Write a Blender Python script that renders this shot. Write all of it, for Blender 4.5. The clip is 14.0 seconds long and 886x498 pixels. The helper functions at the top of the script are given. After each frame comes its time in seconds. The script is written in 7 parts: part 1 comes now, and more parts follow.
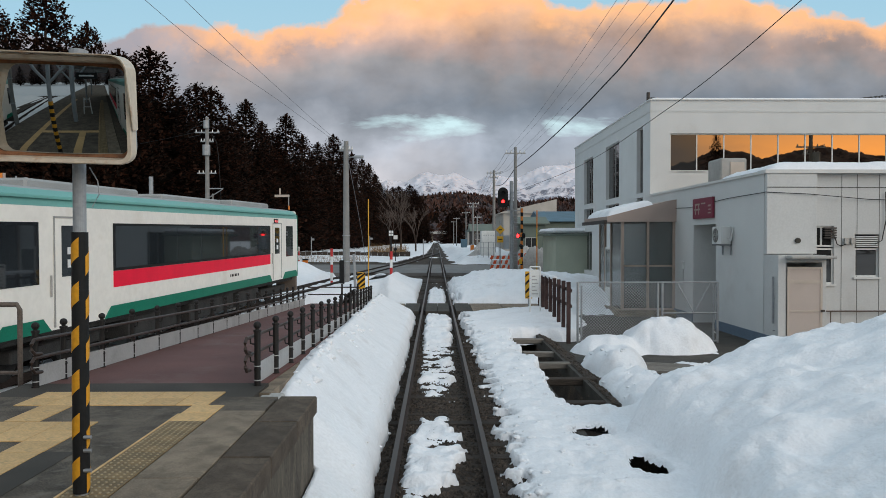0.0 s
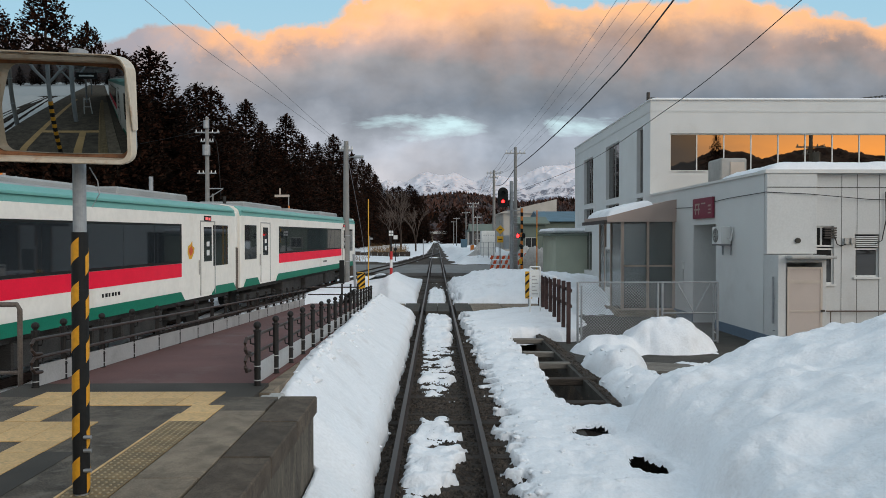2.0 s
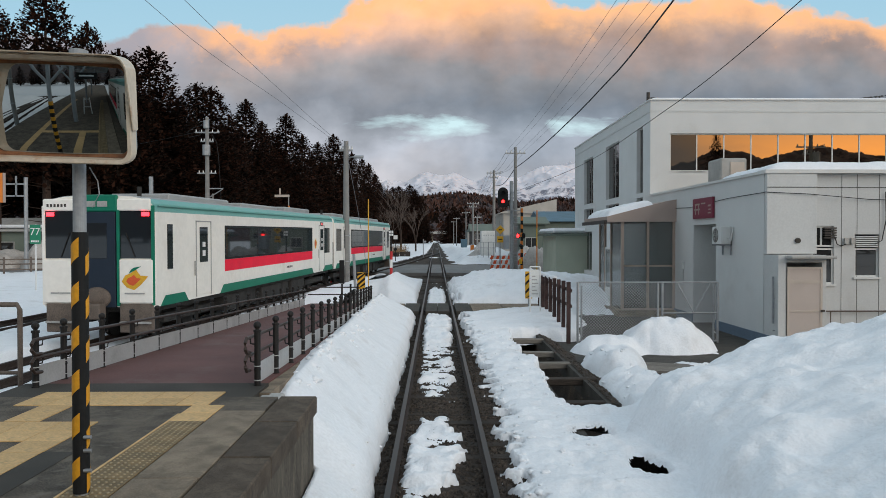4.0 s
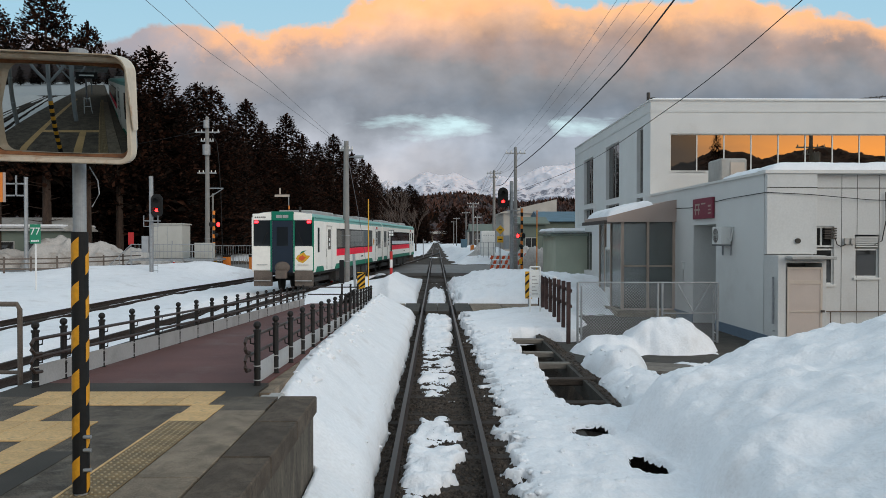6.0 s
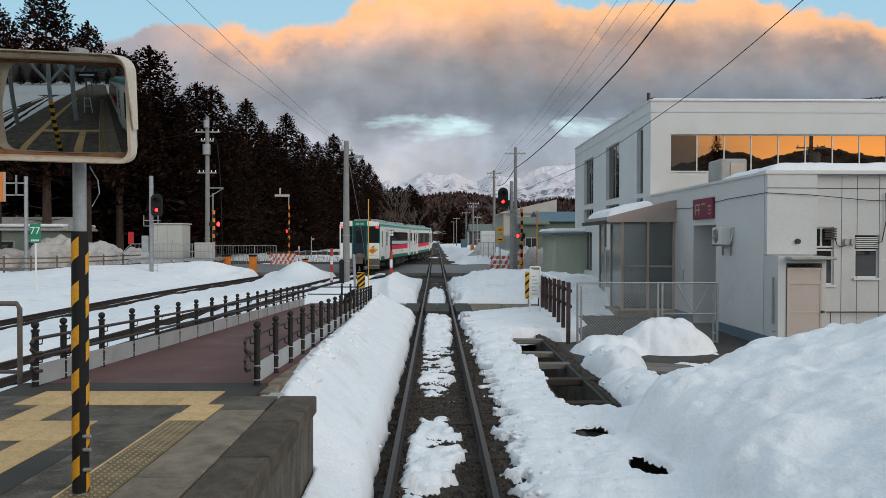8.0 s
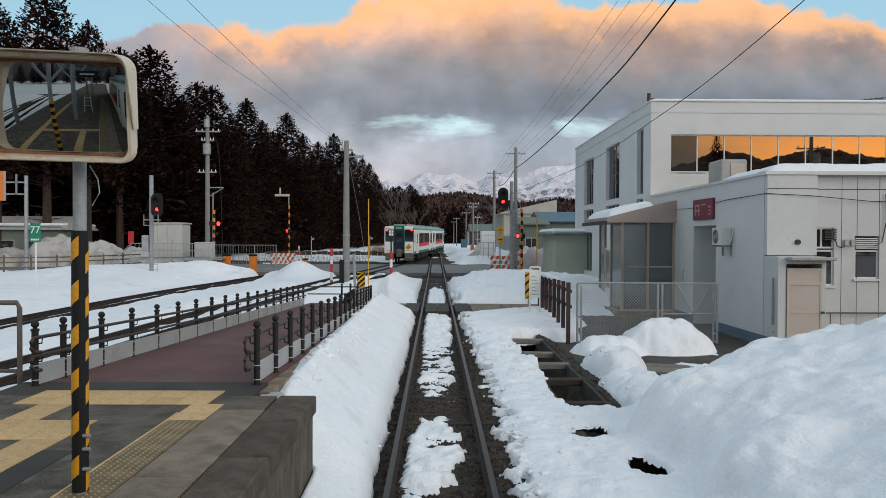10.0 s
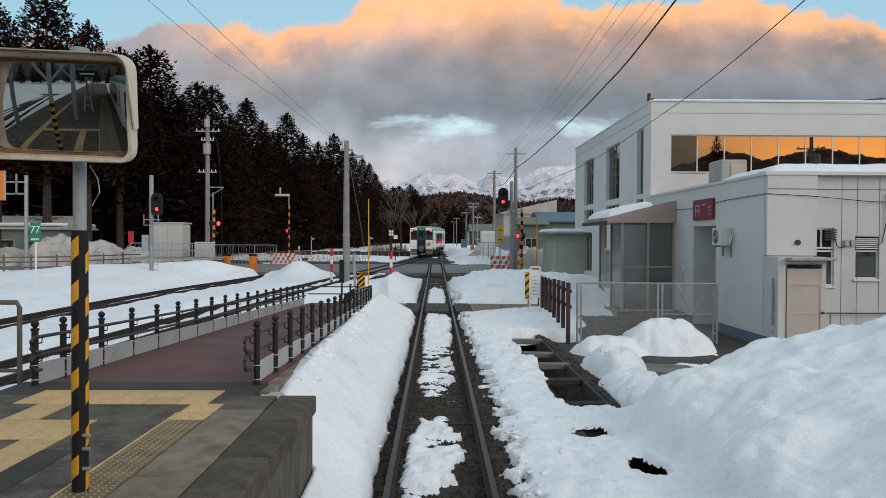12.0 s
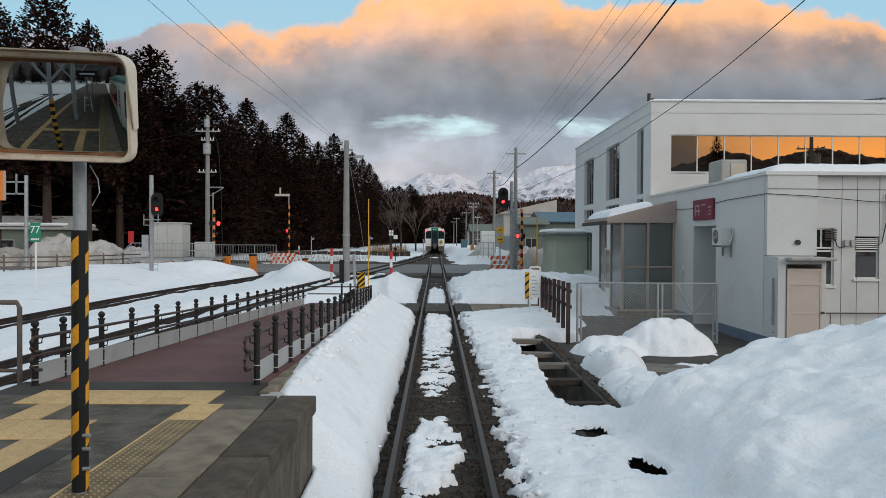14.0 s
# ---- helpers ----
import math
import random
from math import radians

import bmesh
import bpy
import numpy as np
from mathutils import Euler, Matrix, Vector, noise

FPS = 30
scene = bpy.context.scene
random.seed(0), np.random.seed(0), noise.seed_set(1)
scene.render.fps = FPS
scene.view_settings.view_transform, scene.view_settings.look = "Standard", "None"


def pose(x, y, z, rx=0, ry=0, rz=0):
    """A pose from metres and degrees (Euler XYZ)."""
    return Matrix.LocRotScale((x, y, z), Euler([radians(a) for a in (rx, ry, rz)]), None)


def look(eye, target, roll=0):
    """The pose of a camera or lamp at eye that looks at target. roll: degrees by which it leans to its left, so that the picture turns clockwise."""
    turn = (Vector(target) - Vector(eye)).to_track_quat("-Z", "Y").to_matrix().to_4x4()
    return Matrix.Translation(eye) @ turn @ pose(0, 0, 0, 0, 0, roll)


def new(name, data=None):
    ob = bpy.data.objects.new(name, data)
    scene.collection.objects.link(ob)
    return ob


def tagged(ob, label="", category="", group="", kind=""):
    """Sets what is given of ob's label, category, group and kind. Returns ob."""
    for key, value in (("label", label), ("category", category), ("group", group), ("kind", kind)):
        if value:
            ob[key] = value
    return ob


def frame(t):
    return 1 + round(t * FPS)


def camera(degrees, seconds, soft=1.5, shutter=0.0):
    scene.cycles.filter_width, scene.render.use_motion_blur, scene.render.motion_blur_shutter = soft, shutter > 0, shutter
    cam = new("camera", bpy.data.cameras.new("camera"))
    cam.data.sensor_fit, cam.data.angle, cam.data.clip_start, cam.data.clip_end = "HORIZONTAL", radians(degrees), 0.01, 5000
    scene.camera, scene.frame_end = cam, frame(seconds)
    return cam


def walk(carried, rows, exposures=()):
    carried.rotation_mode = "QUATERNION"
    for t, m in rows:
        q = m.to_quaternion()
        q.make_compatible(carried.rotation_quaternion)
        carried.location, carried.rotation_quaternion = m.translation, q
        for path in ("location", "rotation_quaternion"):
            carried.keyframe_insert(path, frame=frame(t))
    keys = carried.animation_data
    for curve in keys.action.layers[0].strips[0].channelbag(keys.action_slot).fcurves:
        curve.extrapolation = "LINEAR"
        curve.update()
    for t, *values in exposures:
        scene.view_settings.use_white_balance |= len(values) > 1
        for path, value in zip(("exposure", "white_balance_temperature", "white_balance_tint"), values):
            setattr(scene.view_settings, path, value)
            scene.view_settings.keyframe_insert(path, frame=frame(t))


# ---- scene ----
SECONDS = 14.0
EYE = (0.0, 0.0, 2.65)
cam = camera(62.18, SECONDS, soft=0.85)


def aim(roll):
    return look(EYE, (0.0100 * 100, 100.0, 2.65 - 1.3846), roll)


walk(cam, [(0.0, aim(0.0)), (3.0, aim(0.0)), (5.5, aim(0.02)), (6.5, aim(0.1)), (8.0, aim(0.13)),
           (10.5, aim(0.27)), (12.0, aim(0.29)), (14.0, aim(0.29))])

# ---- world and light ----
CLOUD = (1.60, 1.85, 2.06)
world = bpy.data.worlds.new("evening_sky")
scene.world = world
world.use_nodes = True
wn = world.node_tree.nodes
sky = wn.new("ShaderNodeTexSky")
sky.sky_type = "NISHITA"
sky.sun_disc = False
sky.sun_elevation = radians(1.3)
sky.sun_rotation = radians(149)
sky.air_density, sky.dust_density, sky.ozone_density = 1.0, 1.5, 2.0
wl = world.node_tree.links
# broken grey cloud over the clear sky, thinning towards the horizon
wco = wn.new("ShaderNodeTexCoord")
wsep = wn.new("ShaderNodeSeparateXYZ")
wl.new(wco.outputs["Generated"], wsep.inputs[0])
wnoise = wn.new("ShaderNodeTexNoise")
wnoise.inputs["Scale"].default_value, wnoise.inputs["Detail"].default_value = 2.6, 8
wstretch = wn.new("ShaderNodeMapping")
wstretch.inputs["Scale"].default_value = (1.0, 1.0, 3.5)
wl.new(wco.outputs["Generated"], wstretch.inputs[0])
wl.new(wstretch.outputs[0], wnoise.inputs["Vector"])
wcover = wn.new("ShaderNodeMath")
wcover.operation = "MULTIPLY_ADD"
wcover.inputs[1].default_value = 0.9
wl.new(wsep.outputs["Z"], wcover.inputs[0])
wl.new(wnoise.outputs["Fac"], wcover.inputs[2])
wmap = wn.new("ShaderNodeMapRange")
wmap.inputs["From Min"].default_value, wmap.inputs["From Max"].default_value = 0.57, 0.86
wl.new(wcover.outputs[0], wmap.inputs["Value"])
wmix = wn.new("ShaderNodeMixRGB")
wmix.inputs[2].default_value = (CLOUD[0], CLOUD[1], CLOUD[2], 1)
wl.new(wmap.outputs["Result"], wmix.inputs[0])
wl.new(sky.outputs[0], wmix.inputs[1])
wl.new(wmix.outputs[0], wn["Background"].inputs[0])
wn["Background"].inputs["Strength"].default_value = 0.15

sun = new("sun", bpy.data.lights.new("sun", "SUN"))
sun.data.energy, sun.data.angle, sun.data.color = 0.60, radians(40), (1.0, 0.94, 0.86)
sun.matrix_world = look((25, -25, 15), (0, 0, 0))
scene.view_settings.exposure = 1.0


# ---- materials ----
def material(name, colour, rough=0.7, metal=0.0, vary=0.15, scale=3.0, fine=40.0, bump=0.15, dirt_or_shade=None, dirt_or_shade_amount=0.0,
             dirt_or_shade_scale=1.2, random_piece=0.0, stretch=(1, 1, 1), bump_distance=0.01, specular=0.4, island=False):
    """A surface with two scales of variation, stains or painted shade, and fine relief."""
    m = bpy.data.materials.new(name)
    m.use_nodes = True
    nt = m.node_tree
    n, k = nt.nodes, nt.links
    bsdf = n["Principled BSDF"]
    bsdf.inputs["Roughness"].default_value = rough
    bsdf.inputs["Metallic"].default_value = metal
    bsdf.inputs["Specular IOR Level"].default_value = specular
    co = n.new("ShaderNodeTexCoord")
    mp = n.new("ShaderNodeMapping")
    mp.inputs["Scale"].default_value = stretch
    k.new(co.outputs["Object"], mp.inputs[0])
    big = n.new("ShaderNodeTexNoise")
    big.inputs["Scale"].default_value = scale
    big.inputs["Detail"].default_value = 5
    small = n.new("ShaderNodeTexNoise")
    small.inputs["Scale"].default_value = fine
    small.inputs["Detail"].default_value = 3
    k.new(mp.outputs[0], big.inputs["Vector"])
    k.new(mp.outputs[0], small.inputs["Vector"])
    add = n.new("ShaderNodeMath")
    add.operation = "ADD"
    k.new(big.outputs["Fac"], add.inputs[0])
    k.new(small.outputs["Fac"], add.inputs[1])
    rng = n.new("ShaderNodeMapRange")
    rng.inputs["From Min"].default_value, rng.inputs["From Max"].default_value = 0.78, 1.22
    rng.inputs["To Min"].default_value, rng.inputs["To Max"].default_value = 1 - vary, 1 + vary
    k.new(add.outputs[0], rng.inputs["Value"])
    value = rng.outputs["Result"]
    if random_piece:
        info = n.new("ShaderNodeNewGeometry" if island else "ShaderNodeObjectInfo")
        r2 = n.new("ShaderNodeMapRange")
        r2.inputs["To Min"].default_value, r2.inputs["To Max"].default_value = 1 - random_piece, 1 + random_piece
        k.new(info.outputs["Random Per Island" if island else "Random"], r2.inputs["Value"])
        mul = n.new("ShaderNodeMath")
        mul.operation = "MULTIPLY"
        k.new(value, mul.inputs[0])
        k.new(r2.outputs["Result"], mul.inputs[1])
        value = mul.outputs[0]
    scaled = n.new("ShaderNodeVectorMath")
    scaled.operation = "SCALE"
    scaled.inputs[0].default_value = colour
    k.new(value, scaled.inputs["Scale"])
    out = scaled.outputs[0]
    if dirt_or_shade:
        dn = n.new("ShaderNodeTexNoise")
        dn.inputs["Scale"].default_value = dirt_or_shade_scale
        dn.inputs["Detail"].default_value = 8
        dn.inputs["Roughness"].default_value = 0.65
        k.new(mp.outputs[0], dn.inputs["Vector"])
        dr = n.new("ShaderNodeMapRange")
        dr.inputs["From Min"].default_value = 0.62 - 0.3 * dirt_or_shade_amount
        dr.inputs["From Max"].default_value = 0.78 - 0.2 * dirt_or_shade_amount
        k.new(dn.outputs["Fac"], dr.inputs["Value"])
        mix = n.new("ShaderNodeMixRGB")
        mix.inputs[2].default_value = (*dirt_or_shade, 1)
        k.new(dr.outputs["Result"], mix.inputs[0])
        k.new(out, mix.inputs[1])
        out = mix.outputs[0]
    k.new(out, bsdf.inputs["Base Color"])
    if bump:
        bp = n.new("ShaderNodeBump")
        bp.inputs["Strength"].default_value = bump
        bp.inputs["Distance"].default_value = bump_distance
        k.new(add.outputs[0], bp.inputs["Height"])
        k.new(bp.outputs[0], bsdf.inputs["Normal"])
    return m


def glowing(name, colour, strength):
    m = bpy.data.materials.new(name)
    m.use_nodes = True
    b = m.node_tree.nodes["Principled BSDF"]
    b.inputs["Base Color"].default_value = (*colour, 1)
    b.inputs["Emission Color"].default_value = (*colour, 1)
    b.inputs["Emission Strength"].default_value = strength
    return m


def window_glass(name, tint=(0.02, 0.025, 0.03), rough=0.02, alpha_mix=0.0):
    """A dark pane that mirrors what is before it; part of it may let the view through."""
    m = bpy.data.materials.new(name)
    m.use_nodes = True
    n, k = m.node_tree.nodes, m.node_tree.links
    b = n["Principled BSDF"]
    b.inputs["Base Color"].default_value = (*tint, 1)
    b.inputs["Roughness"].default_value = rough
    b.inputs["Specular IOR Level"].default_value = 0.7
    if alpha_mix:
        tr = n.new("ShaderNodeBsdfTransparent")
        mx = n.new("ShaderNodeMixShader")
        mx.inputs[0].default_value = alpha_mix
        k.new(b.outputs[0], mx.inputs[1])
        k.new(tr.outputs[0], mx.inputs[2])
        k.new(mx.outputs[0], n["Material Output"].inputs[0])
    return m


def mirror_material(name, colour, rough):
    m = bpy.data.materials.new(name)
    m.use_nodes = True
    b = m.node_tree.nodes["Principled BSDF"]
    b.inputs["Base Color"].default_value = (*colour, 1)
    b.inputs["Metallic"].default_value = 1.0
    b.inputs["Roughness"].default_value = rough
    return m


# Greyish blotches in the colour stand in for soft shadows on the snow.
SNOW = material("snow", (0.90, 0.915, 0.94), rough=0.6, vary=0.045, scale=2.2, fine=24, bump=0.52, bump_distance=0.030,
                dirt_or_shade=(0.70, 0.695, 0.70), dirt_or_shade_amount=0.22, dirt_or_shade_scale=1.1, specular=0.2)
SNOW_OLD = material("old_snow", (0.50, 0.47, 0.44), rough=0.7, vary=0.12, scale=1.0, fine=9, bump=0.6, bump_distance=0.06,
                    dirt_or_shade=(0.24, 0.20, 0.165), dirt_or_shade_amount=0.4, dirt_or_shade_scale=0.6, specular=0.2)
EARTH = material("wet_earth_and_gravel", (0.047, 0.034, 0.025), rough=0.9, vary=0.45, scale=2.0, fine=28, bump=0.9,
                 bump_distance=0.03, dirt_or_shade=(0.095, 0.070, 0.047), dirt_or_shade_amount=0.3)
BALLAST = material("ballast", (0.056, 0.043, 0.033), rough=0.9, vary=0.4, scale=5, fine=60, bump=0.8, random_piece=0.6, island=True,
                   bump_distance=0.02)
ASPHALT = material("asphalt", (0.103, 0.083, 0.063), rough=0.85, vary=0.6, scale=3.0, fine=110, bump=0.6, bump_distance=0.004,
                   dirt_or_shade=(0.165, 0.142, 0.115), dirt_or_shade_amount=0.34, dirt_or_shade_scale=9.0)
ASPHALT_NEW = material("dark_asphalt_patch", (0.052, 0.045, 0.037), rough=0.85, vary=0.3, scale=1.5, fine=150, bump=0.4, bump_distance=0.004)
ROAD = material("road_asphalt", (0.19, 0.185, 0.18), rough=0.8, vary=0.2, scale=0.6, fine=30, bump=0.25, dirt_or_shade=(0.22, 0.22, 0.22), dirt_or_shade_amount=0.2)
EDGE_STONE = material("dark_worn_edge_stone", (0.100, 0.077, 0.057), rough=0.92, vary=0.40, scale=5.0, fine=95, bump=1.0,
                      dirt_or_shade=(0.055, 0.043, 0.033), dirt_or_shade_amount=0.35, dirt_or_shade_scale=16.0, random_piece=0.12)
CONCRETE = material("weathered_concrete", (0.232, 0.184, 0.134), rough=0.9, vary=0.32, scale=4.0, fine=90, bump=0.7,
                    dirt_or_shade=(0.125, 0.100, 0.074), dirt_or_shade_amount=0.42, dirt_or_shade_scale=3.2, random_piece=0.08)
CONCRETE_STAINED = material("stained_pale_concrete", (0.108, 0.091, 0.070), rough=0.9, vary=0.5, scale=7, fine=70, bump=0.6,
                            dirt_or_shade=(0.075, 0.062, 0.048), dirt_or_shade_amount=0.5, dirt_or_shade_scale=5, stretch=(1, 1, 0.3))
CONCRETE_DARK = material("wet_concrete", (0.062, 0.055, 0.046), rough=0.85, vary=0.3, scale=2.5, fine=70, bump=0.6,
                         dirt_or_shade=(0.04, 0.036, 0.03), dirt_or_shade_amount=0.4, random_piece=0.12)
CONCRETE_LIGHT = material("pale_concrete", (0.42, 0.41, 0.39), rough=0.8, vary=0.15, scale=2, fine=40, bump=0.3,
                          dirt_or_shade=(0.22, 0.21, 0.19), dirt_or_shade_amount=0.2)
RUBBER_RED = material("red_brown_rubber_paving", (0.135, 0.060, 0.053), rough=0.8, vary=0.2, scale=1.0, fine=90, bump=0.35,
                      dirt_or_shade=(0.16, 0.1, 0.09), dirt_or_shade_amount=0.25)
TACTILE = material("yellow_tactile", (0.62, 0.40, 0.18), rough=0.7, vary=0.16, scale=3, fine=60, bump=0.3, random_piece=0.10,
                   dirt_or_shade=(0.30, 0.22, 0.12), dirt_or_shade_amount=0.22, dirt_or_shade_scale=5)
TACTILE_WORN = material("worn_tactile", (0.20, 0.140, 0.072), rough=0.75, vary=0.25, scale=4, fine=60, bump=0.4, random_piece=0.1,
                        dirt_or_shade=(0.30, 0.20, 0.09), dirt_or_shade_amount=0.3, dirt_or_shade_scale=4)
STUD = material("worn_stud", (0.36, 0.285, 0.17), rough=0.6, vary=0.1)
RAIL_TOP = mirror_material("polished_rail", (0.048, 0.041, 0.036), 0.38)
RAIL_RUST = material("rusted_rail", (0.038, 0.026, 0.021), rough=0.85, vary=0.3, scale=6, fine=60, bump=0.4)
SLEEPER = material("old_timber_sleeper", (0.048, 0.037, 0.029), rough=0.9, vary=0.4, scale=6, fine=40, bump=0.7, random_piece=0.2, stretch=(1, 8, 8))
TIMBER_GREY = material("grey_timber", (0.2, 0.18, 0.155), rough=0.85, vary=0.25, scale=5, fine=40, bump=0.5, random_piece=0.15, stretch=(1, 6, 6))
WALL_WHITE = material("white_render", (0.67, 0.675, 0.665), rough=0.8, vary=0.05, scale=0.7, fine=25, bump=0.12,
                      dirt_or_shade=(0.60, 0.59, 0.57), dirt_or_shade_amount=0.12, dirt_or_shade_scale=0.5)
WALL_PANEL = material("white_wall_panel", (0.62, 0.625, 0.615), rough=0.7, vary=0.05, scale=0.8, fine=20, bump=0.08,
                      dirt_or_shade=(0.53, 0.52, 0.50), dirt_or_shade_amount=0.15, dirt_or_shade_scale=0.7, random_piece=0.03)
BASE_BLUE = material("blue_grey_plinth_paint", (0.14, 0.19, 0.25), rough=0.7, vary=0.15, scale=1.5)
SCREEN_MESH = material("beige_screen_mesh", (0.56, 0.475, 0.425), rough=0.7, vary=0.05, scale=2)
PINK = material("dusty_pink_sheet", (0.42, 0.33, 0.29), rough=0.6, vary=0.06, scale=1)
FRAME_TAN = material("tan_aluminium", (0.47, 0.37, 0.31), rough=0.45, vary=0.06, metal=0.2)
FRAME_BEIGE = material("beige_aluminium", (0.56, 0.48, 0.41), rough=0.5, vary=0.05)
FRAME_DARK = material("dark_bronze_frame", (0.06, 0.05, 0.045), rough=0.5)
FRAME_GREY = material("grey_aluminium", (0.42, 0.41, 0.39), rough=0.45, metal=0.3)
WHITE_PLASTIC = material("white_plastic", (0.7, 0.7, 0.68), rough=0.5, vary=0.05)
GALV = material("galvanised_steel", (0.36, 0.37, 0.38), rough=0.5, metal=0.5, vary=0.16, scale=5, fine=40, dirt_or_shade=(0.24, 0.23, 0.22), dirt_or_shade_amount=0.2)
STEEL_GREY = material("grey_painted_steel", (0.33, 0.345, 0.36), rough=0.55, vary=0.12, scale=3)
PLATE = material("zinc_plate", (0.42, 0.42, 0.42), rough=0.5, metal=0.0, vary=0.1, scale=2, dirt_or_shade=(0.28, 0.275, 0.27), dirt_or_shade_amount=0.2)
RAILING = material("dark_brown_paint", (0.013, 0.011, 0.010), rough=0.6, vary=0.25, bump=0.1)
HANDRAIL = material("brown_handrail", (0.05, 0.034, 0.028), rough=0.5, vary=0.2)
BLACK = material("black_paint", (0.009, 0.009, 0.009), rough=0.75, vary=0.3)
UNDER = material("underframe_grime", (0.03, 0.028, 0.026), rough=0.85, vary=0.4, scale=3, bump=0.4)
SKIRT = material("brown_grey_skirt", (0.14, 0.11, 0.09), rough=0.7, vary=0.25, scale=3)
YELLOW = material("hazard_yellow", (0.75, 0.34, 0.02), rough=0.5, vary=0.12)
SIGN_YELLOW = material("sign_yellow", (0.76, 0.41, 0.03), rough=0.5, vary=0.1)
ORANGE = material("orange_plastic", (0.75, 0.22, 0.03), rough=0.5, vary=0.1)
BARRIER_RED = material("barrier_orange_red", (0.72, 0.11, 0.035), rough=0.5, vary=0.12)
RED = material("red_paint", (0.55, 0.03, 0.03), rough=0.45, vary=0.1)
RED_DARK = material("maroon_sign", (0.20, 0.025, 0.05), rough=0.5, vary=0.08)
GREEN_SIGN = material("green_sign", (0.02, 0.22, 0.12), rough=0.5, vary=0.05)
WHITE = material("white_paint", (0.78, 0.78, 0.76), rough=0.5, vary=0.06)
TRAIN_WHITE = material("train_cream_white", (0.93, 0.89, 0.82), rough=0.35, vary=0.04, scale=1.2, fine=8, bump=0.03,
                       dirt_or_shade=(0.82, 0.76, 0.67), dirt_or_shade_amount=0.10, dirt_or_shade_scale=0.8)
TRAIN_GREEN = material("train_green", (0.010, 0.185, 0.115), rough=0.5, vary=0.08, specular=0.2)
TRAIN_TEAL = material("train_teal_roof_edge", (0.16, 0.40, 0.36), rough=0.45, vary=0.1, scale=1)
TRAIN_RED = material("train_red_stripe", (0.95, 0.015, 0.055), rough=0.45, vary=0.05, specular=0.15)
TRAIN_ROOF = material("train_roof_grey", (0.35, 0.36, 0.36), rough=0.7, vary=0.15, scale=1)
TRAIN_GLASS = window_glass("train_window", (0.018, 0.022, 0.026), 0.03)
GLASS = window_glass("window_pane", (0.03, 0.03, 0.03), 0.015)
GLASS_MIRROR = mirror_material("mirror_coated_pane", (0.27, 0.215, 0.165), 0.01)
GLASS_CLEAR = window_glass("porch_pane", (0.15, 0.165, 0.155), 0.12, 0.42)
CONVEX_MIRROR = mirror_material("safety_mirror", (0.37, 0.385, 0.375), 0.012)
MIRROR_RIM = material("cream_mirror_rim", (0.66, 0.56, 0.44), rough=0.45, vary=0.08, scale=4, dirt_or_shade=(0.40, 0.18, 0.06), dirt_or_shade_amount=0.22, dirt_or_shade_scale=6)
MIRROR_GASKET = material("brown_gasket", (0.18, 0.075, 0.03), rough=0.6, vary=0.3)
LAMP_RED = glowing("red_lamp", (1.0, 0.014, 0.014), 5.0)
TAIL_RED = glowing("tail_lamp", (1.0, 0.02, 0.03), 3.5)
LED = glowing("led_sign", (0.6, 0.10, 0.10), 0.5)
BARK = material("cedar_bark", (0.055, 0.036, 0.027), rough=0.95, vary=0.4, scale=4, fine=30, stretch=(1, 1, 0.15), bump=0.8, bump_distance=0.03)
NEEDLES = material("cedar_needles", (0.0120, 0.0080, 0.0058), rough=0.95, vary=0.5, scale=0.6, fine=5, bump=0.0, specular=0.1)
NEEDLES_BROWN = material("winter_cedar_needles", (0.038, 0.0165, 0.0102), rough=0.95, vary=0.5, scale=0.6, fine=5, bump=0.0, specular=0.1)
TWIG = material("bare_twig", (0.13, 0.098, 0.082), rough=0.95, vary=0.2)
DRY_GRASS = material("dry_grass", (0.22, 0.14, 0.07), rough=0.95, vary=0.3)
CABLE = material("black_cable", (0.012, 0.012, 0.013), rough=0.6)
WIRE = material("grey_wire", (0.16, 0.16, 0.17), rough=0.6)
ROOF_BLUE = material("blue_sheet_roof", (0.06, 0.12, 0.165), rough=0.5, vary=0.2, scale=1)
POLE_CONCRETE = material("pole_concrete", (0.25, 0.245, 0.235), rough=0.8, vary=0.15, scale=2, fine=40, bump=0.2)
SHED_GREEN = material("sage_sheet_wall", (0.40, 0.43, 0.34), rough=0.7, vary=0.08, scale=1)
HOUSE_WALL = material("tan_house_wall", (0.44, 0.41, 0.37), rough=0.8, vary=0.12, scale=0.6)
HOUSE_GREEN = material("green_grey_house_wall", (0.15, 0.18, 0.15), rough=0.8, vary=0.12, scale=0.6)
HOUSE_BROWN = material("brown_house_wall", (0.06, 0.048, 0.042), rough=0.8, vary=0.15, scale=0.6)
BEIGE_BOX = material("beige_cabinet_paint", (0.48, 0.47, 0.43), rough=0.6, vary=0.06, scale=1.5, dirt_or_shade=(0.36, 0.33, 0.29), dirt_or_shade_amount=0.15)


# ---- mesh helpers ----
def part(name, bm, mat, parent=None, label="", smooth=False):
    me = bpy.data.meshes.new(name)
    bm.to_mesh(me)
    bm.free()
    for m in (mat if isinstance(mat, (list, tuple)) else [mat]):
        me.materials.append(m)
    if smooth:
        for p in me.polygons:
            p.use_smooth = True
    ob = new(name, me)
    if parent is not None:
        ob.parent = parent
    if label:
        ob["label"] = label
    return ob


def thing(name, label, category, at=(0, 0, 0), turn=0.0, group="", kind=""):
    e = new(name)
    e.empty_display_size = 0.1
    e.matrix_world = pose(*at, 0, 0, turn)
    return tagged(e, label, category, group, kind)


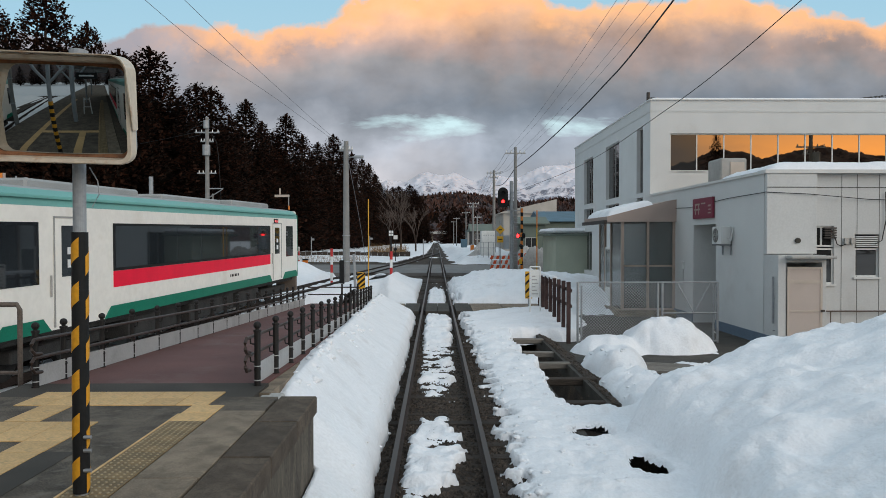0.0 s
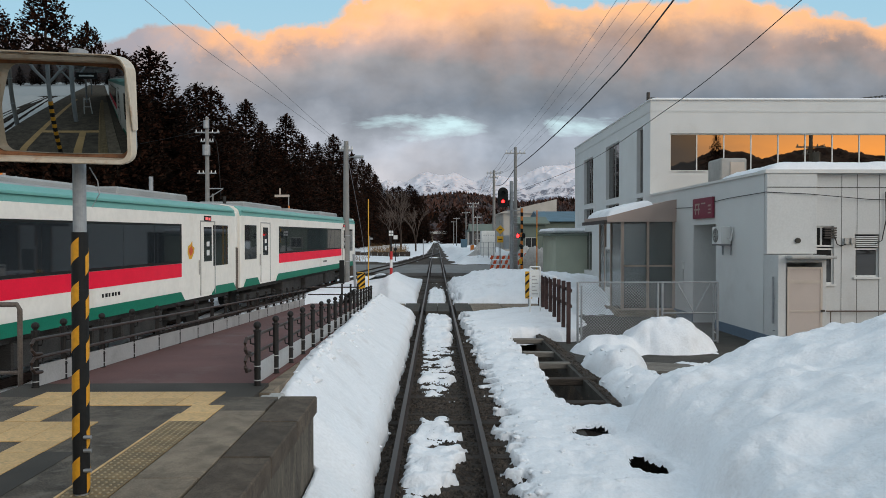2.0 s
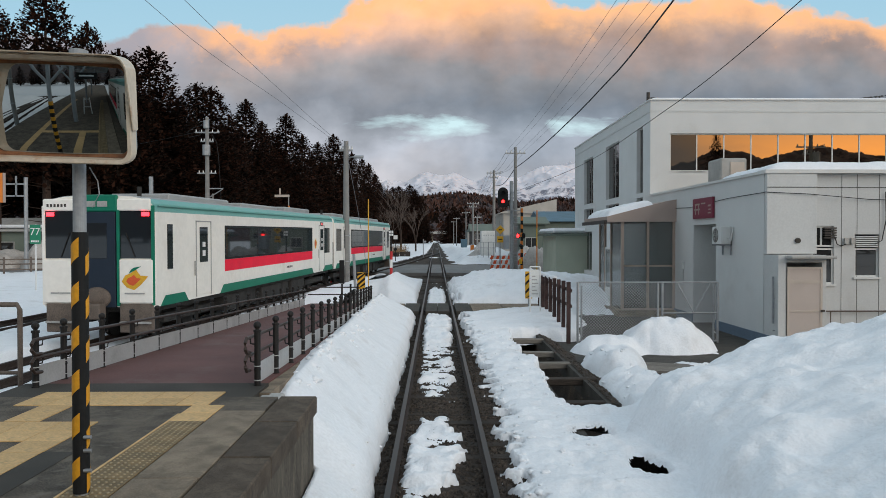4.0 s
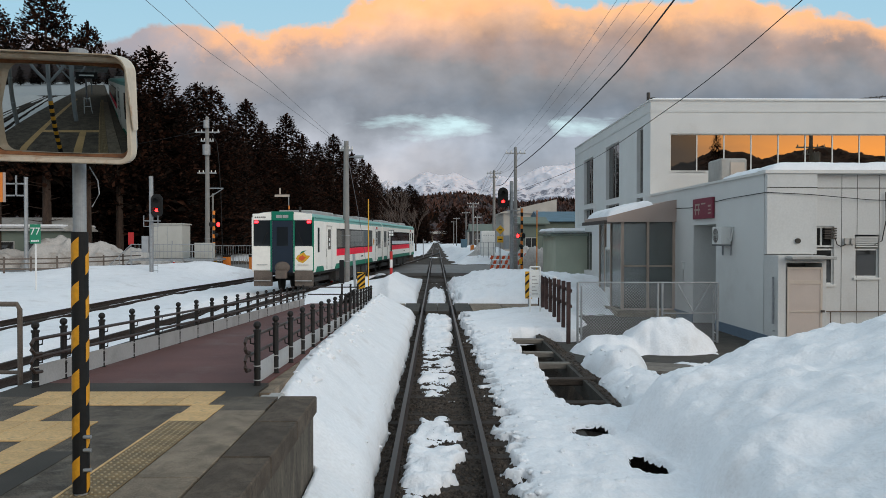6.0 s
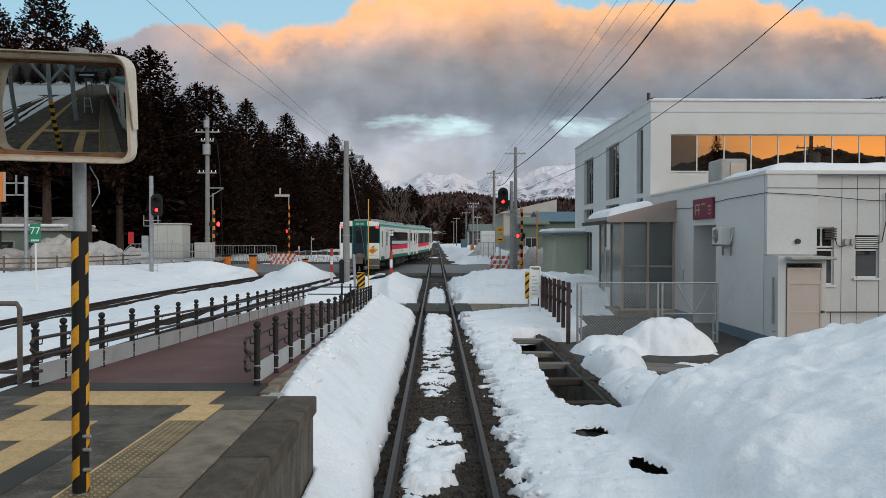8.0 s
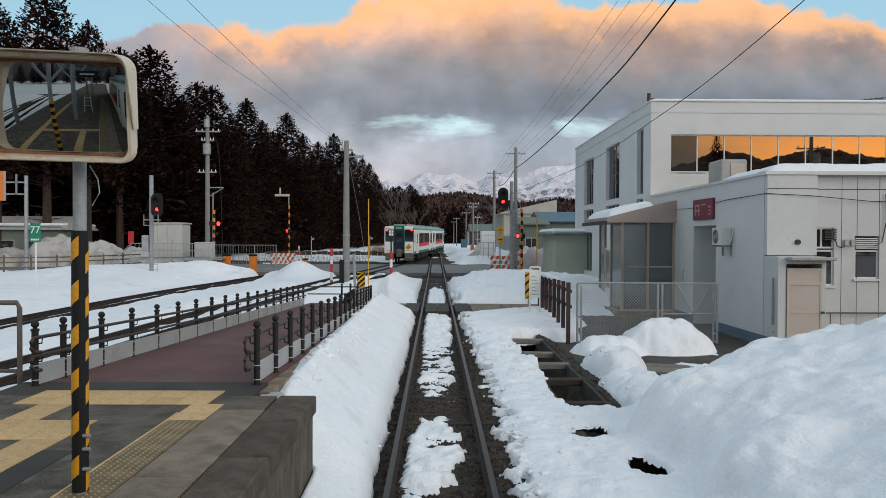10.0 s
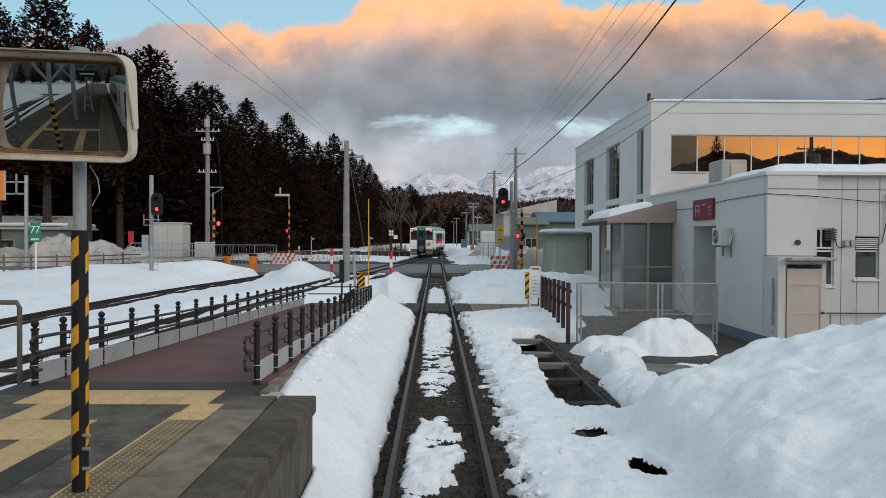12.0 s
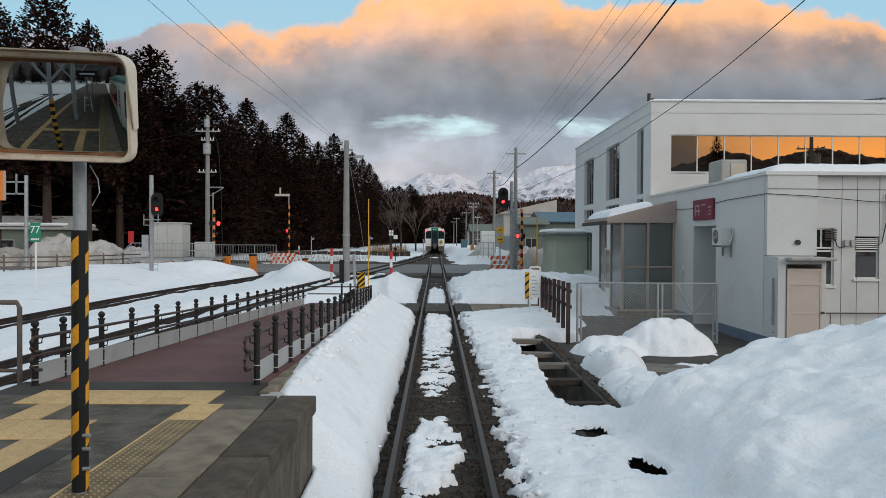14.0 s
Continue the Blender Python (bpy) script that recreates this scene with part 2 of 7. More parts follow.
def box(bm, lo, hi, bevel=0.0, seg=1):
    lo, hi = Vector(lo), Vector(hi)
    r = bmesh.ops.create_cube(bm, size=1.0, matrix=Matrix.Translation((lo + hi) / 2) @ Matrix.Diagonal((*(hi - lo), 1)))
    if bevel:
        edges = {e for v in r["verts"] for e in v.link_edges}
        bmesh.ops.bevel(bm, geom=list(edges), offset=bevel, segments=seg, affect="EDGES", profile=0.5)
    return bm


def boxes(*items, bevel=0.0):
    bm = bmesh.new()
    for lo, hi in items:
        box(bm, lo, hi, bevel)
    return bm


def rod(bm, a, b, r, r2=None, sides=8):
    a, b = Vector(a), Vector(b)
    d = b - a
    m = Matrix.Translation((a + b) / 2) @ d.to_track_quat("Z", "Y").to_matrix().to_4x4()
    bmesh.ops.create_cone(bm, cap_ends=True, segments=sides, radius1=r, radius2=r if r2 is None else r2, depth=d.length, matrix=m)
    return bm


def rods(*items, sides=8):
    bm = bmesh.new()
    for it in items:
        rod(bm, it[0], it[1], it[2], it[3] if len(it) > 3 else None, sides)
    return bm


def ball(bm, at, r, u=10, v=7, squash=(1, 1, 1)):
    bmesh.ops.create_uvsphere(bm, u_segments=u, v_segments=v, radius=r, matrix=Matrix.Translation(at) @ Matrix.Diagonal((*squash, 1)))
    return bm


def tube(bm, pts, r, sides=7):
    """A bent pipe through the points."""
    pts = [Vector(p) for p in pts]
    rings = []
    for i, p in enumerate(pts):
        d = (pts[min(i + 1, len(pts) - 1)] - pts[max(i - 1, 0)]).normalized()
        ref = Vector((0, 0, 1)) if abs(d.z) < 0.9 else Vector((1, 0, 0))
        s = d.cross(ref).normalized()
        u = s.cross(d)
        rings.append([bm.verts.new(p + (s * math.cos(a) + u * math.sin(a)) * r) for a in [2 * math.pi * j / sides for j in range(sides)]])
    for a, b in zip(rings, rings[1:]):
        for j in range(sides):
            bm.faces.new((a[j], a[(j + 1) % sides], b[(j + 1) % sides], b[j]))
    bm.faces.new(rings[0][::-1])
    bm.faces.new(rings[-1])
    return bm


def prism(bm, outline, lo, hi, axis="y"):
    """An outline of (a, b) pairs drawn out along an axis."""
    def at(a, b, c):
        return {"y": (a, c, b), "x": (c, a, b), "z": (a, b, c)}[axis]
    one = [bm.verts.new(at(a, b, lo)) for a, b in outline]
    two = [bm.verts.new(at(a, b, hi)) for a, b in outline]
    n = len(outline)
    for i in range(n):
        bm.faces.new((one[i], one[(i + 1) % n], two[(i + 1) % n], two[i]))
    bm.faces.new(one[::-1])
    bm.faces.new(two)
    bmesh.ops.recalc_face_normals(bm, faces=bm.faces)
    return bm


def sheet(name, xs, ys, height, mat, smooth=True, floor=None, undercut=None):
    """A ground sheet over the grid of xs and ys with height(X, Y)."""
    gx, gy = np.meshgrid(xs, ys)
    gz = height(gx, gy)
    co = np.stack([gx, gy, gz], -1).reshape(-1, 3)
    nx, ny = len(xs), len(ys)
    i = (np.arange(ny - 1)[:, None] * nx + np.arange(nx - 1)[None, :]).ravel()
    faces = np.stack([i, i + 1, i + nx + 1, i + nx], -1)
    if floor is not None:
        low = (co[:, 2] <= floor + 0.004)[faces]
        gone = low.all(1)
        if undercut is not None:
            mid = co[faces].mean(1)
            gone |= low.any(1) & undercut(mid[:, 0], mid[:, 1])
        faces = faces[~gone]
    me = bpy.data.meshes.new(name)
    me.from_pydata(co.tolist(), [], faces.tolist())
    me.polygons.foreach_set("use_smooth", [smooth] * len(faces))
    me.materials.append(mat)
    return new(name, me)


def lattice_noise(seed, size=256):
    return np.random.RandomState(seed).rand(size, size)


LATTICE = [lattice_noise(s) for s in range(4)]


def fbm(x, y, scale, octaves=4, seed=0):
    """Smooth noise in -1..1 over arrays."""
    x, y = np.asarray(x, float), np.asarray(y, float)
    total, amp, norm = np.zeros(np.broadcast(x, y).shape), 1.0, 0.0
    f = 1.0 / scale
    for o in range(octaves):
        g = LATTICE[(seed + o) % 4]
        u, v = x * f + 17.3 * o + 5.1 * seed, y * f + 9.7 * o + 3.3 * seed
        iu, iv = np.floor(u).astype(int), np.floor(v).astype(int)
        fu, fv = u - iu, v - iv
        fu, fv = fu * fu * (3 - 2 * fu), fv * fv * (3 - 2 * fv)
        n = g.shape[0]
        a, b = g[iu % n, iv % n], g[(iu + 1) % n, iv % n]
        c, d = g[iu % n, (iv + 1) % n], g[(iu + 1) % n, (iv + 1) % n]
        total += amp * ((a * (1 - fu) + b * fu) * (1 - fv) + (c * (1 - fu) + d * fu) * fv)
        norm += amp
        amp *= 0.5
        f *= 2.0
    return total / norm * 2 - 1


def step(a, b, x):
    t = np.clip((x - a) / (b - a), 0, 1)
    return t * t * (3 - 2 * t)


def bump_at(x, y, cx, cy, rx, ry, h):
    return h * np.exp(-(((x - cx) / rx) ** 2 + ((y - cy) / ry) ** 2))


# ---- sky and distance ----
def sky_backdrop():
    m = bpy.data.materials.new("evening_clouds")
    m.use_nodes = True
    n, k = m.node_tree.nodes, m.node_tree.links
    n.remove(n["Principled BSDF"])
    em = n.new("ShaderNodeEmission")
    k.new(em.outputs[0], n["Material Output"].inputs[0])
    co = n.new("ShaderNodeTexCoord")
    mp = n.new("ShaderNodeMapping")
    mp.inputs["Scale"].default_value = (1 / 230.8, 1 / 230.8, 1 / 230.8)
    k.new(co.outputs["Object"], mp.inputs[0])
    sep = n.new("ShaderNodeSeparateXYZ")
    k.new(mp.outputs[0], sep.inputs[0])

    def math_node(op, a, b):
        q = n.new("ShaderNodeMath")
        q.operation = op
        for i, v in enumerate((a, b)):
            if isinstance(v, (int, float)):
                q.inputs[i].default_value = v
            else:
                k.new(v, q.inputs[i])
        return q.outputs[0]

    def noise_node(scale, detail, stretch, rough=0.55, distort=0.0):
        sm = n.new("ShaderNodeMapping")
        sm.inputs["Scale"].default_value = stretch
        k.new(mp.outputs[0], sm.inputs[0])
        q = n.new("ShaderNodeTexNoise")
        q.inputs["Scale"].default_value, q.inputs["Detail"].default_value = scale, detail
        q.inputs["Roughness"].default_value, q.inputs["Distortion"].default_value = rough, distort
        k.new(sm.outputs[0], q.inputs["Vector"])
        return math_node("SUBTRACT", q.outputs["Fac"], 0.5)

    def ramp(fac, stops):
        q = n.new("ShaderNodeValToRGB")
        while len(q.color_ramp.elements) < len(stops):
            q.color_ramp.elements.new(0.5)
        for e, (p, c) in zip(q.color_ramp.elements, stops):
            e.position, e.color = p, (*c, 1) if isinstance(c, tuple) else (c, c, c, 1)
        k.new(fac, q.inputs[0])
        return q.outputs[0]

    def mix(fac, a, b):
        q = n.new("ShaderNodeMixRGB")
        k.new(fac, q.inputs[0])
        k.new(a, q.inputs[1])
        k.new(b, q.inputs[2])
        return q.outputs[0]

    u, v = sep.outputs["X"], sep.outputs["Z"]
    puff = noise_node(0.75, 6, (0.75, 1, 1.1), 0.50, 0.0)
    broad = noise_node(0.35, 3, (0.6, 1, 1.4), 0.5)
    fluff = noise_node(2.3, 6, (0.85, 1, 1.0), 0.6, 0.1)
    wisp = noise_node(1.0, 6, (0.6, 1, 2.0), 0.58, 0.2)
    # cloud body: haze at the skyline, grey belly, sunlit top
    vv = math_node("ADD", math_node("ADD", v, math_node("MULTIPLY", fluff, 0.5)), math_node("ADD", math_node("MULTIPLY", puff, 1.5), math_node("MULTIPLY", broad, 1.1)))
    body = ramp(math_node("DIVIDE", vv, 5.0), [
        (0.00, (0.35, 0.35, 0.38)), (0.24, (0.35, 0.37, 0.41)), (0.34, (0.31, 0.35, 0.41)), (0.42, (0.225, 0.26, 0.305)),
        (0.50, (0.165, 0.195, 0.235)), (0.62, (0.222, 0.228, 0.245)), (0.73, (0.36, 0.275, 0.25)), (0.82, (0.62, 0.38, 0.25)), (0.93, (0.90, 0.48, 0.25))])
    shade = ramp(math_node("ADD", noise_node(1.2, 5, (0.7, 1, 1.0), 0.5, 0.0), 0.5), [(0.30, 1.08), (0.5, 1.38), (0.70, 1.66)])
    # the cloud is thinner and rosier over the wood
    rosy = n.new("ShaderNodeMixRGB")
    rosy.blend_type = "MULTIPLY"
    rosy.inputs[0].default_value = 1.0
    k.new(body, rosy.inputs[1])
    k.new(ramp(math_node("ADD", math_node("MULTIPLY", u, 1 / 18), math_node("ADD", math_node("MULTIPLY", puff, 0.15), 0.5)), [(0.20, (1.0, 0.98, 0.98)), (0.32, (1.0, 0.92, 0.88)), (0.44, (0.93, 0.88, 0.85)), (0.58, (0.72, 0.72, 0.72))]), rosy.inputs[2])
    body = rosy.outputs[0]
    mul = n.new("ShaderNodeMixRGB")
    mul.blend_type = "MULTIPLY"
    mul.inputs[0].default_value = 1.0
    k.new(body, mul.inputs[1])
    k.new(shade, mul.inputs[2])
    top = math_node("ADD", math_node("MULTIPLY", v, 0.2), math_node("ADD", math_node("MULTIPLY", puff, 0.26), math_node("MULTIPLY", fluff, 0.10)))
    edge = ramp(math_node("ADD", math_node("MULTIPLY", u, 1 / 18), 0.5), [
        (0.0, 0.70), (0.15, 0.77), (0.20, 0.79), (0.30, 0.765), (0.38, 0.81), (0.44, 0.92), (0.50, 0.95), (0.60, 0.93), (0.655, 0.86), (0.70, 0.89),
        (0.80, 0.92), (0.92, 0.86), (1.0, 0.8)])
    glow = n.new("ShaderNodeRGB")
    glow.outputs[0].default_value = (0.90, 0.46, 0.22, 1)
    lit = ramp(math_node("ADD", math_node("MULTIPLY", math_node("SUBTRACT", top, edge), 8.0), math_node("ADD", math_node("MULTIPLY", fluff, 1.2), 0.95)), [(0.1, 0.0), (0.95, 0.85)])
    sunlit = mix(lit, mul.outputs[0], glow.outputs[0])
    grey = n.new("ShaderNodeRGB")
    grey.outputs[0].default_value = (0.29, 0.30, 0.35, 1)
    body = mix(ramp(math_node("ADD", math_node("MULTIPLY", u, 1 / 18), math_node("ADD", math_node("MULTIPLY", puff, 0.12), 0.5)), [(0.18, 0.92), (0.27, 0.0)]), sunlit, grey.outputs[0])
    # clear sky, seen over the cloud tops and through the slit below the belly
    clear = ramp(math_node("DIVIDE", v, 5.0), [(0.2, (0.66, 0.79, 0.82)), (0.45, (0.54, 0.74, 0.78)), (0.7, (0.33, 0.52, 0.63)), (1.0, (0.28, 0.48, 0.61))])
    over = math_node("MULTIPLY", math_node("SUBTRACT", top, edge), 34.0)
    over = ramp(math_node("ADD", over, 0.45), [(0.0, 0.0), (1.0, 1.0)])
    def gap(cu, ru, cv, rv):
        du = math_node("DIVIDE", math_node("SUBTRACT", u, cu), ru)
        dv = math_node("DIVIDE", math_node("SUBTRACT", v, cv), rv)
        return math_node("SUBTRACT", 1.0, math_node("ADD", math_node("MULTIPLY", du, du), math_node("MULTIPLY", dv, dv)))
    inside = math_node("MAXIMUM", math_node("MAXIMUM", gap(0.0, 1.55, 2.13, 0.24), gap(2.8, 0.85, 2.14, 0.26)), math_node("MULTIPLY", gap(-1.1, 1.0, 1.92, 0.10), 0.6))
    slit = ramp(math_node("ADD", math_node("MULTIPLY", inside, 0.52), math_node("MULTIPLY", wisp, 2.6)), [(0.08, 0.0), (0.62, 0.9)])
    colour = mix(slit, mix(over, body, clear), clear)
    k.new(colour, em.inputs[0])
    em.inputs[1].default_value = 0.63
    m.cycles.emission_sampling = "NONE"
    bm = bmesh.new()
    vs = [bm.verts.new(p) for p in ((-6000, 0, -300), (6000, 0, -300), (6000, 0, 3000), (-6000, 0, 3000))]
    bm.faces.new(vs)
    ob = part("backdrop", bm, m)
    ob.location = (0, 3200, 0)
    return tagged(ob, "evening sky with orange-topped grey clouds over a pale slit", "sky", kind="structure")


SKY = sky_backdrop()


def mountain_material():
    m = material("snowy_mountain", (0.72, 0.70, 0.75), rough=0.9, vary=0.08, scale=0.004, fine=0.05, bump=0)
    n, k = m.node_tree.nodes, m.node_tree.links
    co = n.new("ShaderNodeTexCoord")
    mp = n.new("ShaderNodeMapping")
    mp.inputs["Scale"].default_value = (1.0, 1.0, 0.45)
    k.new(co.outputs["Object"], mp.inputs[0])
    nz = n.new("ShaderNodeTexNoise")
    nz.inputs["Scale"].default_value, nz.inputs["Detail"].default_value = 0.030, 12
    nz.inputs["Roughness"].default_value = 0.74
    k.new(mp.outputs[0], nz.inputs["Vector"])
    sep = n.new("ShaderNodeSeparateXYZ")
    k.new(co.outputs["Object"], sep.inputs[0])
    a = n.new("ShaderNodeMath")
    a.operation = "MULTIPLY_ADD"
    a.inputs[1].default_value, a.inputs[2].default_value = -0.0016, 0.225
    k.new(sep.outputs["Z"], a.inputs[0])
    b = n.new("ShaderNodeMath")
    b.operation = "ADD"
    k.new(nz.outputs["Fac"], b.inputs[0])
    k.new(a.outputs[0], b.inputs[1])
    r = n.new("ShaderNodeMapRange")
    r.inputs["From Min"].default_value, r.inputs["From Max"].default_value = 0.47, 0.56
    k.new(b.outputs[0], r.inputs["Value"])
    bsdf = n["Principled BSDF"]
    old = bsdf.inputs["Base Color"].links[0].from_socket
    mx = n.new("ShaderNodeMixRGB")
    mx.inputs[2].default_value = (0.20, 0.205, 0.25, 1)
    k.new(r.outputs["Result"], mx.inputs[0])
    k.new(old, mx.inputs[1])
    k.new(mx.outputs[0], bsdf.inputs["Base Color"])
    return m


def ridge_profile(x, knots):
    return np.interp(x, [a for a, b in knots], [b for a, b in knots])


def mountains():
    knots = [(-700, 60), (-260, 150), (-160, 222), (-100, 214), (-30, 252), (20, 240), (60, 248), (150, 214), (200, 240), (300, 235), (380, 275), (460, 282), (560, 290), (700, 320), (900, 280), (1500, 150)]

    def h(x, y):
        d = (y - 2000.0) / 700.0
        prof = ridge_profile(x + 26 * fbm(x, y, 160, 3, 1), knots)
        ridged = 1 - np.abs(fbm(x, y, 110, 6, 2)) * 2.2
        return prof * np.clip(1.02 - 0.85 * np.abs(1 - d) ** 1.3, 0, 1.1) * (0.92 + 0.08 * ridged) + 4 * fbm(x, y, 40, 4, 3) - 4
    ob = sheet("mountain", np.linspace(-900, 1300, 560), np.linspace(2000, 3000, 200), h, mountain_material())
    tagged(ob, "snow-covered mountain range with bare dark ridges", "mountain", kind="structure")


mountains()

HILL = material("bare_winter_wood", (0.115, 0.062, 0.050), rough=0.95, vary=0.95, scale=0.06, fine=0.45, bump=0.0, dirt_or_shade=(0.032, 0.034, 0.042), dirt_or_shade_amount=0.75, dirt_or_shade_scale=0.06, stretch=(1, 1, 0.5))


def far_hill(name, y0, depth, knots, seed, mat, label):
    def h(x, y):
        d = np.sin(np.clip((y - y0) / depth, 0, 1) * math.pi / 2)
        rough = 7.0 * fbm(x, y, 11, 4, seed) + 4 * fbm(x, y, 60, 3, seed + 1)
        return (ridge_profile(x, knots) + rough) * d - 0.3
    ob = sheet(name, np.linspace(knots[0][0], knots[-1][0], 760), np.linspace(y0, y0 + depth, 30), h, mat)
    tagged(ob, label, "hill", kind="structure")


far_hill("hill", 900, 260, [(-700, 40), (-120, 50), (-40, 62), (40, 72), (130, 55), (190, 62), (260, 58), (500, 80), (900, 50)], 1, HILL,
         "low hill covered by bare reddish-brown winter woods")
far_hill("hill", -320, -300, [(-500, 40), (-200, 60), (0, 66), (150, 72), (215, 66), (250, 80), (285, 70), (335, 84), (380, 73), (430, 80), (700, 40)], 2, HILL, "wooded ridge behind the station, mirrored in the panes")


# ---- ground ----
def siding_x(y):
    """Centre line of the diverging track that the train takes."""
    y = np.asarray(y, float)
    a = -8.7 + 0.0895 * (y - 14.0)
    b = 0.065 - 0.0895 * (119.9 - y) ** 2 / 31.8
    return np.where(y < 104.0, a, np.where(y > 119.9, 0.065, b))


def rise(y):
    """The line climbs gently beyond the foot crossing."""
    return 0.0085 * np.clip(np.asarray(y, float) - 45, 0, 75)


def siding_rise(y):
    """The siding lies a little higher than the platform end and meets the main line further on."""
    return np.maximum(rise(y), np.interp(y, [14, 30, 60], [0.0, 0.20, 0.25]))


def second_x(y):
    """Centre line of the snowed-in second siding."""
    return -13.4 + 0.0042 * np.clip(np.asarray(y, float) - 30, 0, 40) ** 2


def ground_height(x, y):
    z = -0.175 + 0.03 * fbm(x, y, 1.3, 4, 1)
    yard = step(3.0, 3.7, x) * (1 - step(60, 75, y)) * step(-6, 0, y + 6)
    z = z - 0.24 * yard
    ditch = step(2.12, 2.28, x) * (1 - step(2.85, 3.05, x)) * step(6.5, 7.2, y) * (1 - step(21.6, 22.4, y))
    z = z - 0.95 * ditch
    return z + rise(y) * step(-60, -40, x) * (1 - step(30, 60, x))


gx = np.unique(np.concatenate([np.linspace(-4500, -120, 14), np.linspace(-120, -6, 40), np.linspace(-6, 12, 150), np.linspace(12, 120, 36), np.linspace(120, 4500, 14)]))
gy = np.unique(np.concatenate([np.linspace(-3000, -10, 10), np.linspace(-10, 35, 220), np.linspace(35, 120, 60), np.linspace(120, 3300, 30)]))
ground = sheet("ground", gx, gy, ground_height, EARTH)
tagged(ground, "wet brown earth and gravel around the tracks", "ground", kind="structure")


def bare_mask(y):
    """How deep the snow lies between the rails along the track."""
    return np.interp(y, [0, 7.6, 8.2, 10.9, 11.4, 13.3, 13.7, 19.0, 20.5, 26.5, 26.9, 30.6, 30.9, 39.0, 41.0, 54, 80, 200],
                     [0.0, 0.0, 0.035, 0.035, -0.07, -0.07, 0.012, 0.012, 0.10, 0.10, -0.3, -0.3, 0.10, 0.08, -0.06, -0.2, -0.05, 0.0])


def snow_near(x, y):
    n1, n2, n3 = fbm(x, y, 1.1, 5, 0), fbm(x, y, 0.35, 4, 1), fbm(x, y, 3.5, 3, 2)
    cross = step(26.6, 26.95, y + 0.12 * n1) * (1 - step(30.3, 30.7, y + 0.15 * n1))
    # between the rails
    rag = fbm(0.42 * x, y, 0.16, 3, 2) + 0.5 * fbm(x, y, 0.10, 2, 5)
    mid = -0.165 + bare_mask(y) + 0.07 * n1 + 0.085 * n2 + 0.085 * rag + 0.025 * np.cos(2 * math.pi * y / 0.6) + 0.02 * np.abs(fbm(x, y, 0.22, 2, 3))
    lo = np.interp(y, [7.0, 9.0, 10.3, 10.8, 13, 17], [-0.43, -0.42, -0.42, -0.30, -0.36, -0.38]) + 0.10 * rag
    hi = np.interp(y, [7.0, 7.9, 8.5, 9.2, 10.3, 10.8, 13, 17, 20], [-0.10, 0.0, 0.22, 0.34, 0.44, 0.25, 0.36, 0.36, 0.46]) + 0.16 * rag + 0.08 * n2
    edge = step(0, 0.07, x - lo) * step(0, 0.10, hi - x)
    mid = np.where(np.abs(x - 0.065) < 0.62, np.minimum(mid, -0.012) - 0.25 * (1 - edge), -0.9)
    # bank on the platform side
    crest_x = np.interp(y, [5.8, 8.4, 28.0], [-1.30, -1.63, -2.02])
    crest_z = np.interp(y, [3, 6.0, 7.3, 8.0, 10, 19, 25.5, 26.8, 31.0, 33.0, 37, 45, 53], [0.28, 0.42, 0.62, 1.02, 1.05, 0.86, 0.78, -0.2, 0.1, 1.05, 1.0, 0.45, -0.25])
    edge_s = -0.60 - 0.16 * np.clip((y - 26) / 10, 0, 1)
    edge_x = edge_s - 0.02 - 0.07 * n2 - 0.09 * np.clip(n1, -1, 1)
    t = np.clip((edge_s - x) / np.maximum(edge_s - crest_x, 0.1), 0, 1)
    bank = -0.16 + (crest_z + 0.16) * (0.24 * np.clip(t / 0.12, 0, 1) ** 0.7 * step(0, 0.22, t) + 0.76 * t ** 1.05) + 0.06 * n1 * t + 0.020 * n2 + 0.06 * t * fbm(x, y, 0.7, 3, 3) + 0.05 * step(0.72, 1.0, t) * np.abs(fbm(x, y, 0.22, 3, 6))
    bank = np.where(x < crest_x, crest_z - 0.35 * np.clip(crest_x - x, 0, 0.5) + 0.03 * n1, bank)
    bank = np.where((y > 27) & (x < -2.0), bank - 0.16 * np.clip(-2.0 - x, 0, 8) + 0.12 * n3, bank)
    bank = np.where((y > 7.3) & (y < 26.5) & (x < -1.93 + 0.05 * n2), -0.9, bank)
    cut = step(0.0, 0.10, edge_x - x)
    bank = bank * cut - 0.6 * (1 - cut)
    # strip on the other side of the track
    right_edge = 2.12 + 0.18 * n1 + 0.07 * n2 + 1.4 * (1 - step(11.2, 12.2, y + 0.6 * n1))
    inner = 0.88 + 0.14 * n1 + 0.14 * n2 + 0.32 * rag + np.interp(y, [6, 9, 11, 12.3, 14, 17, 20, 24], [0.0, -0.04, 0.05, 0.14, 0.04, 0.04, 0.05, -0.05])
    strip = -0.07 + 0.07 * n1 + 0.055 * n2 + 0.042 * rag + 0.05 * np.abs(fbm(x, y, 0.5, 3, 3)) + np.interp(y, [3, 10, 20, 23, 26.5], [0.08, 0.02, 0.03, 0.10, 0.16])
    strip = strip - 0.30 * (1 - step(0, 0.16, x - inner)) - 0.05 * (1 - step(0, 0.5, x - inner))
    hole = np.minimum(((x - 2.55) / 0.20) ** 2 + ((y - 8.75) / 0.55) ** 2, ((x - 2.22) / 0.28) ** 2 + ((y - 10.4) / 0.30) ** 2) + 0.4 * n1 + 0.12 * rag
    strip = strip - 1.0 * step(0, 0.16, x - right_edge)
    strip = strip - 0.10 * (1 - step(0.75, 1.6, hole))
    strip = np.where((x > 0.6) & (y < 22.0) & (hole > 0.75), strip, -1.6)
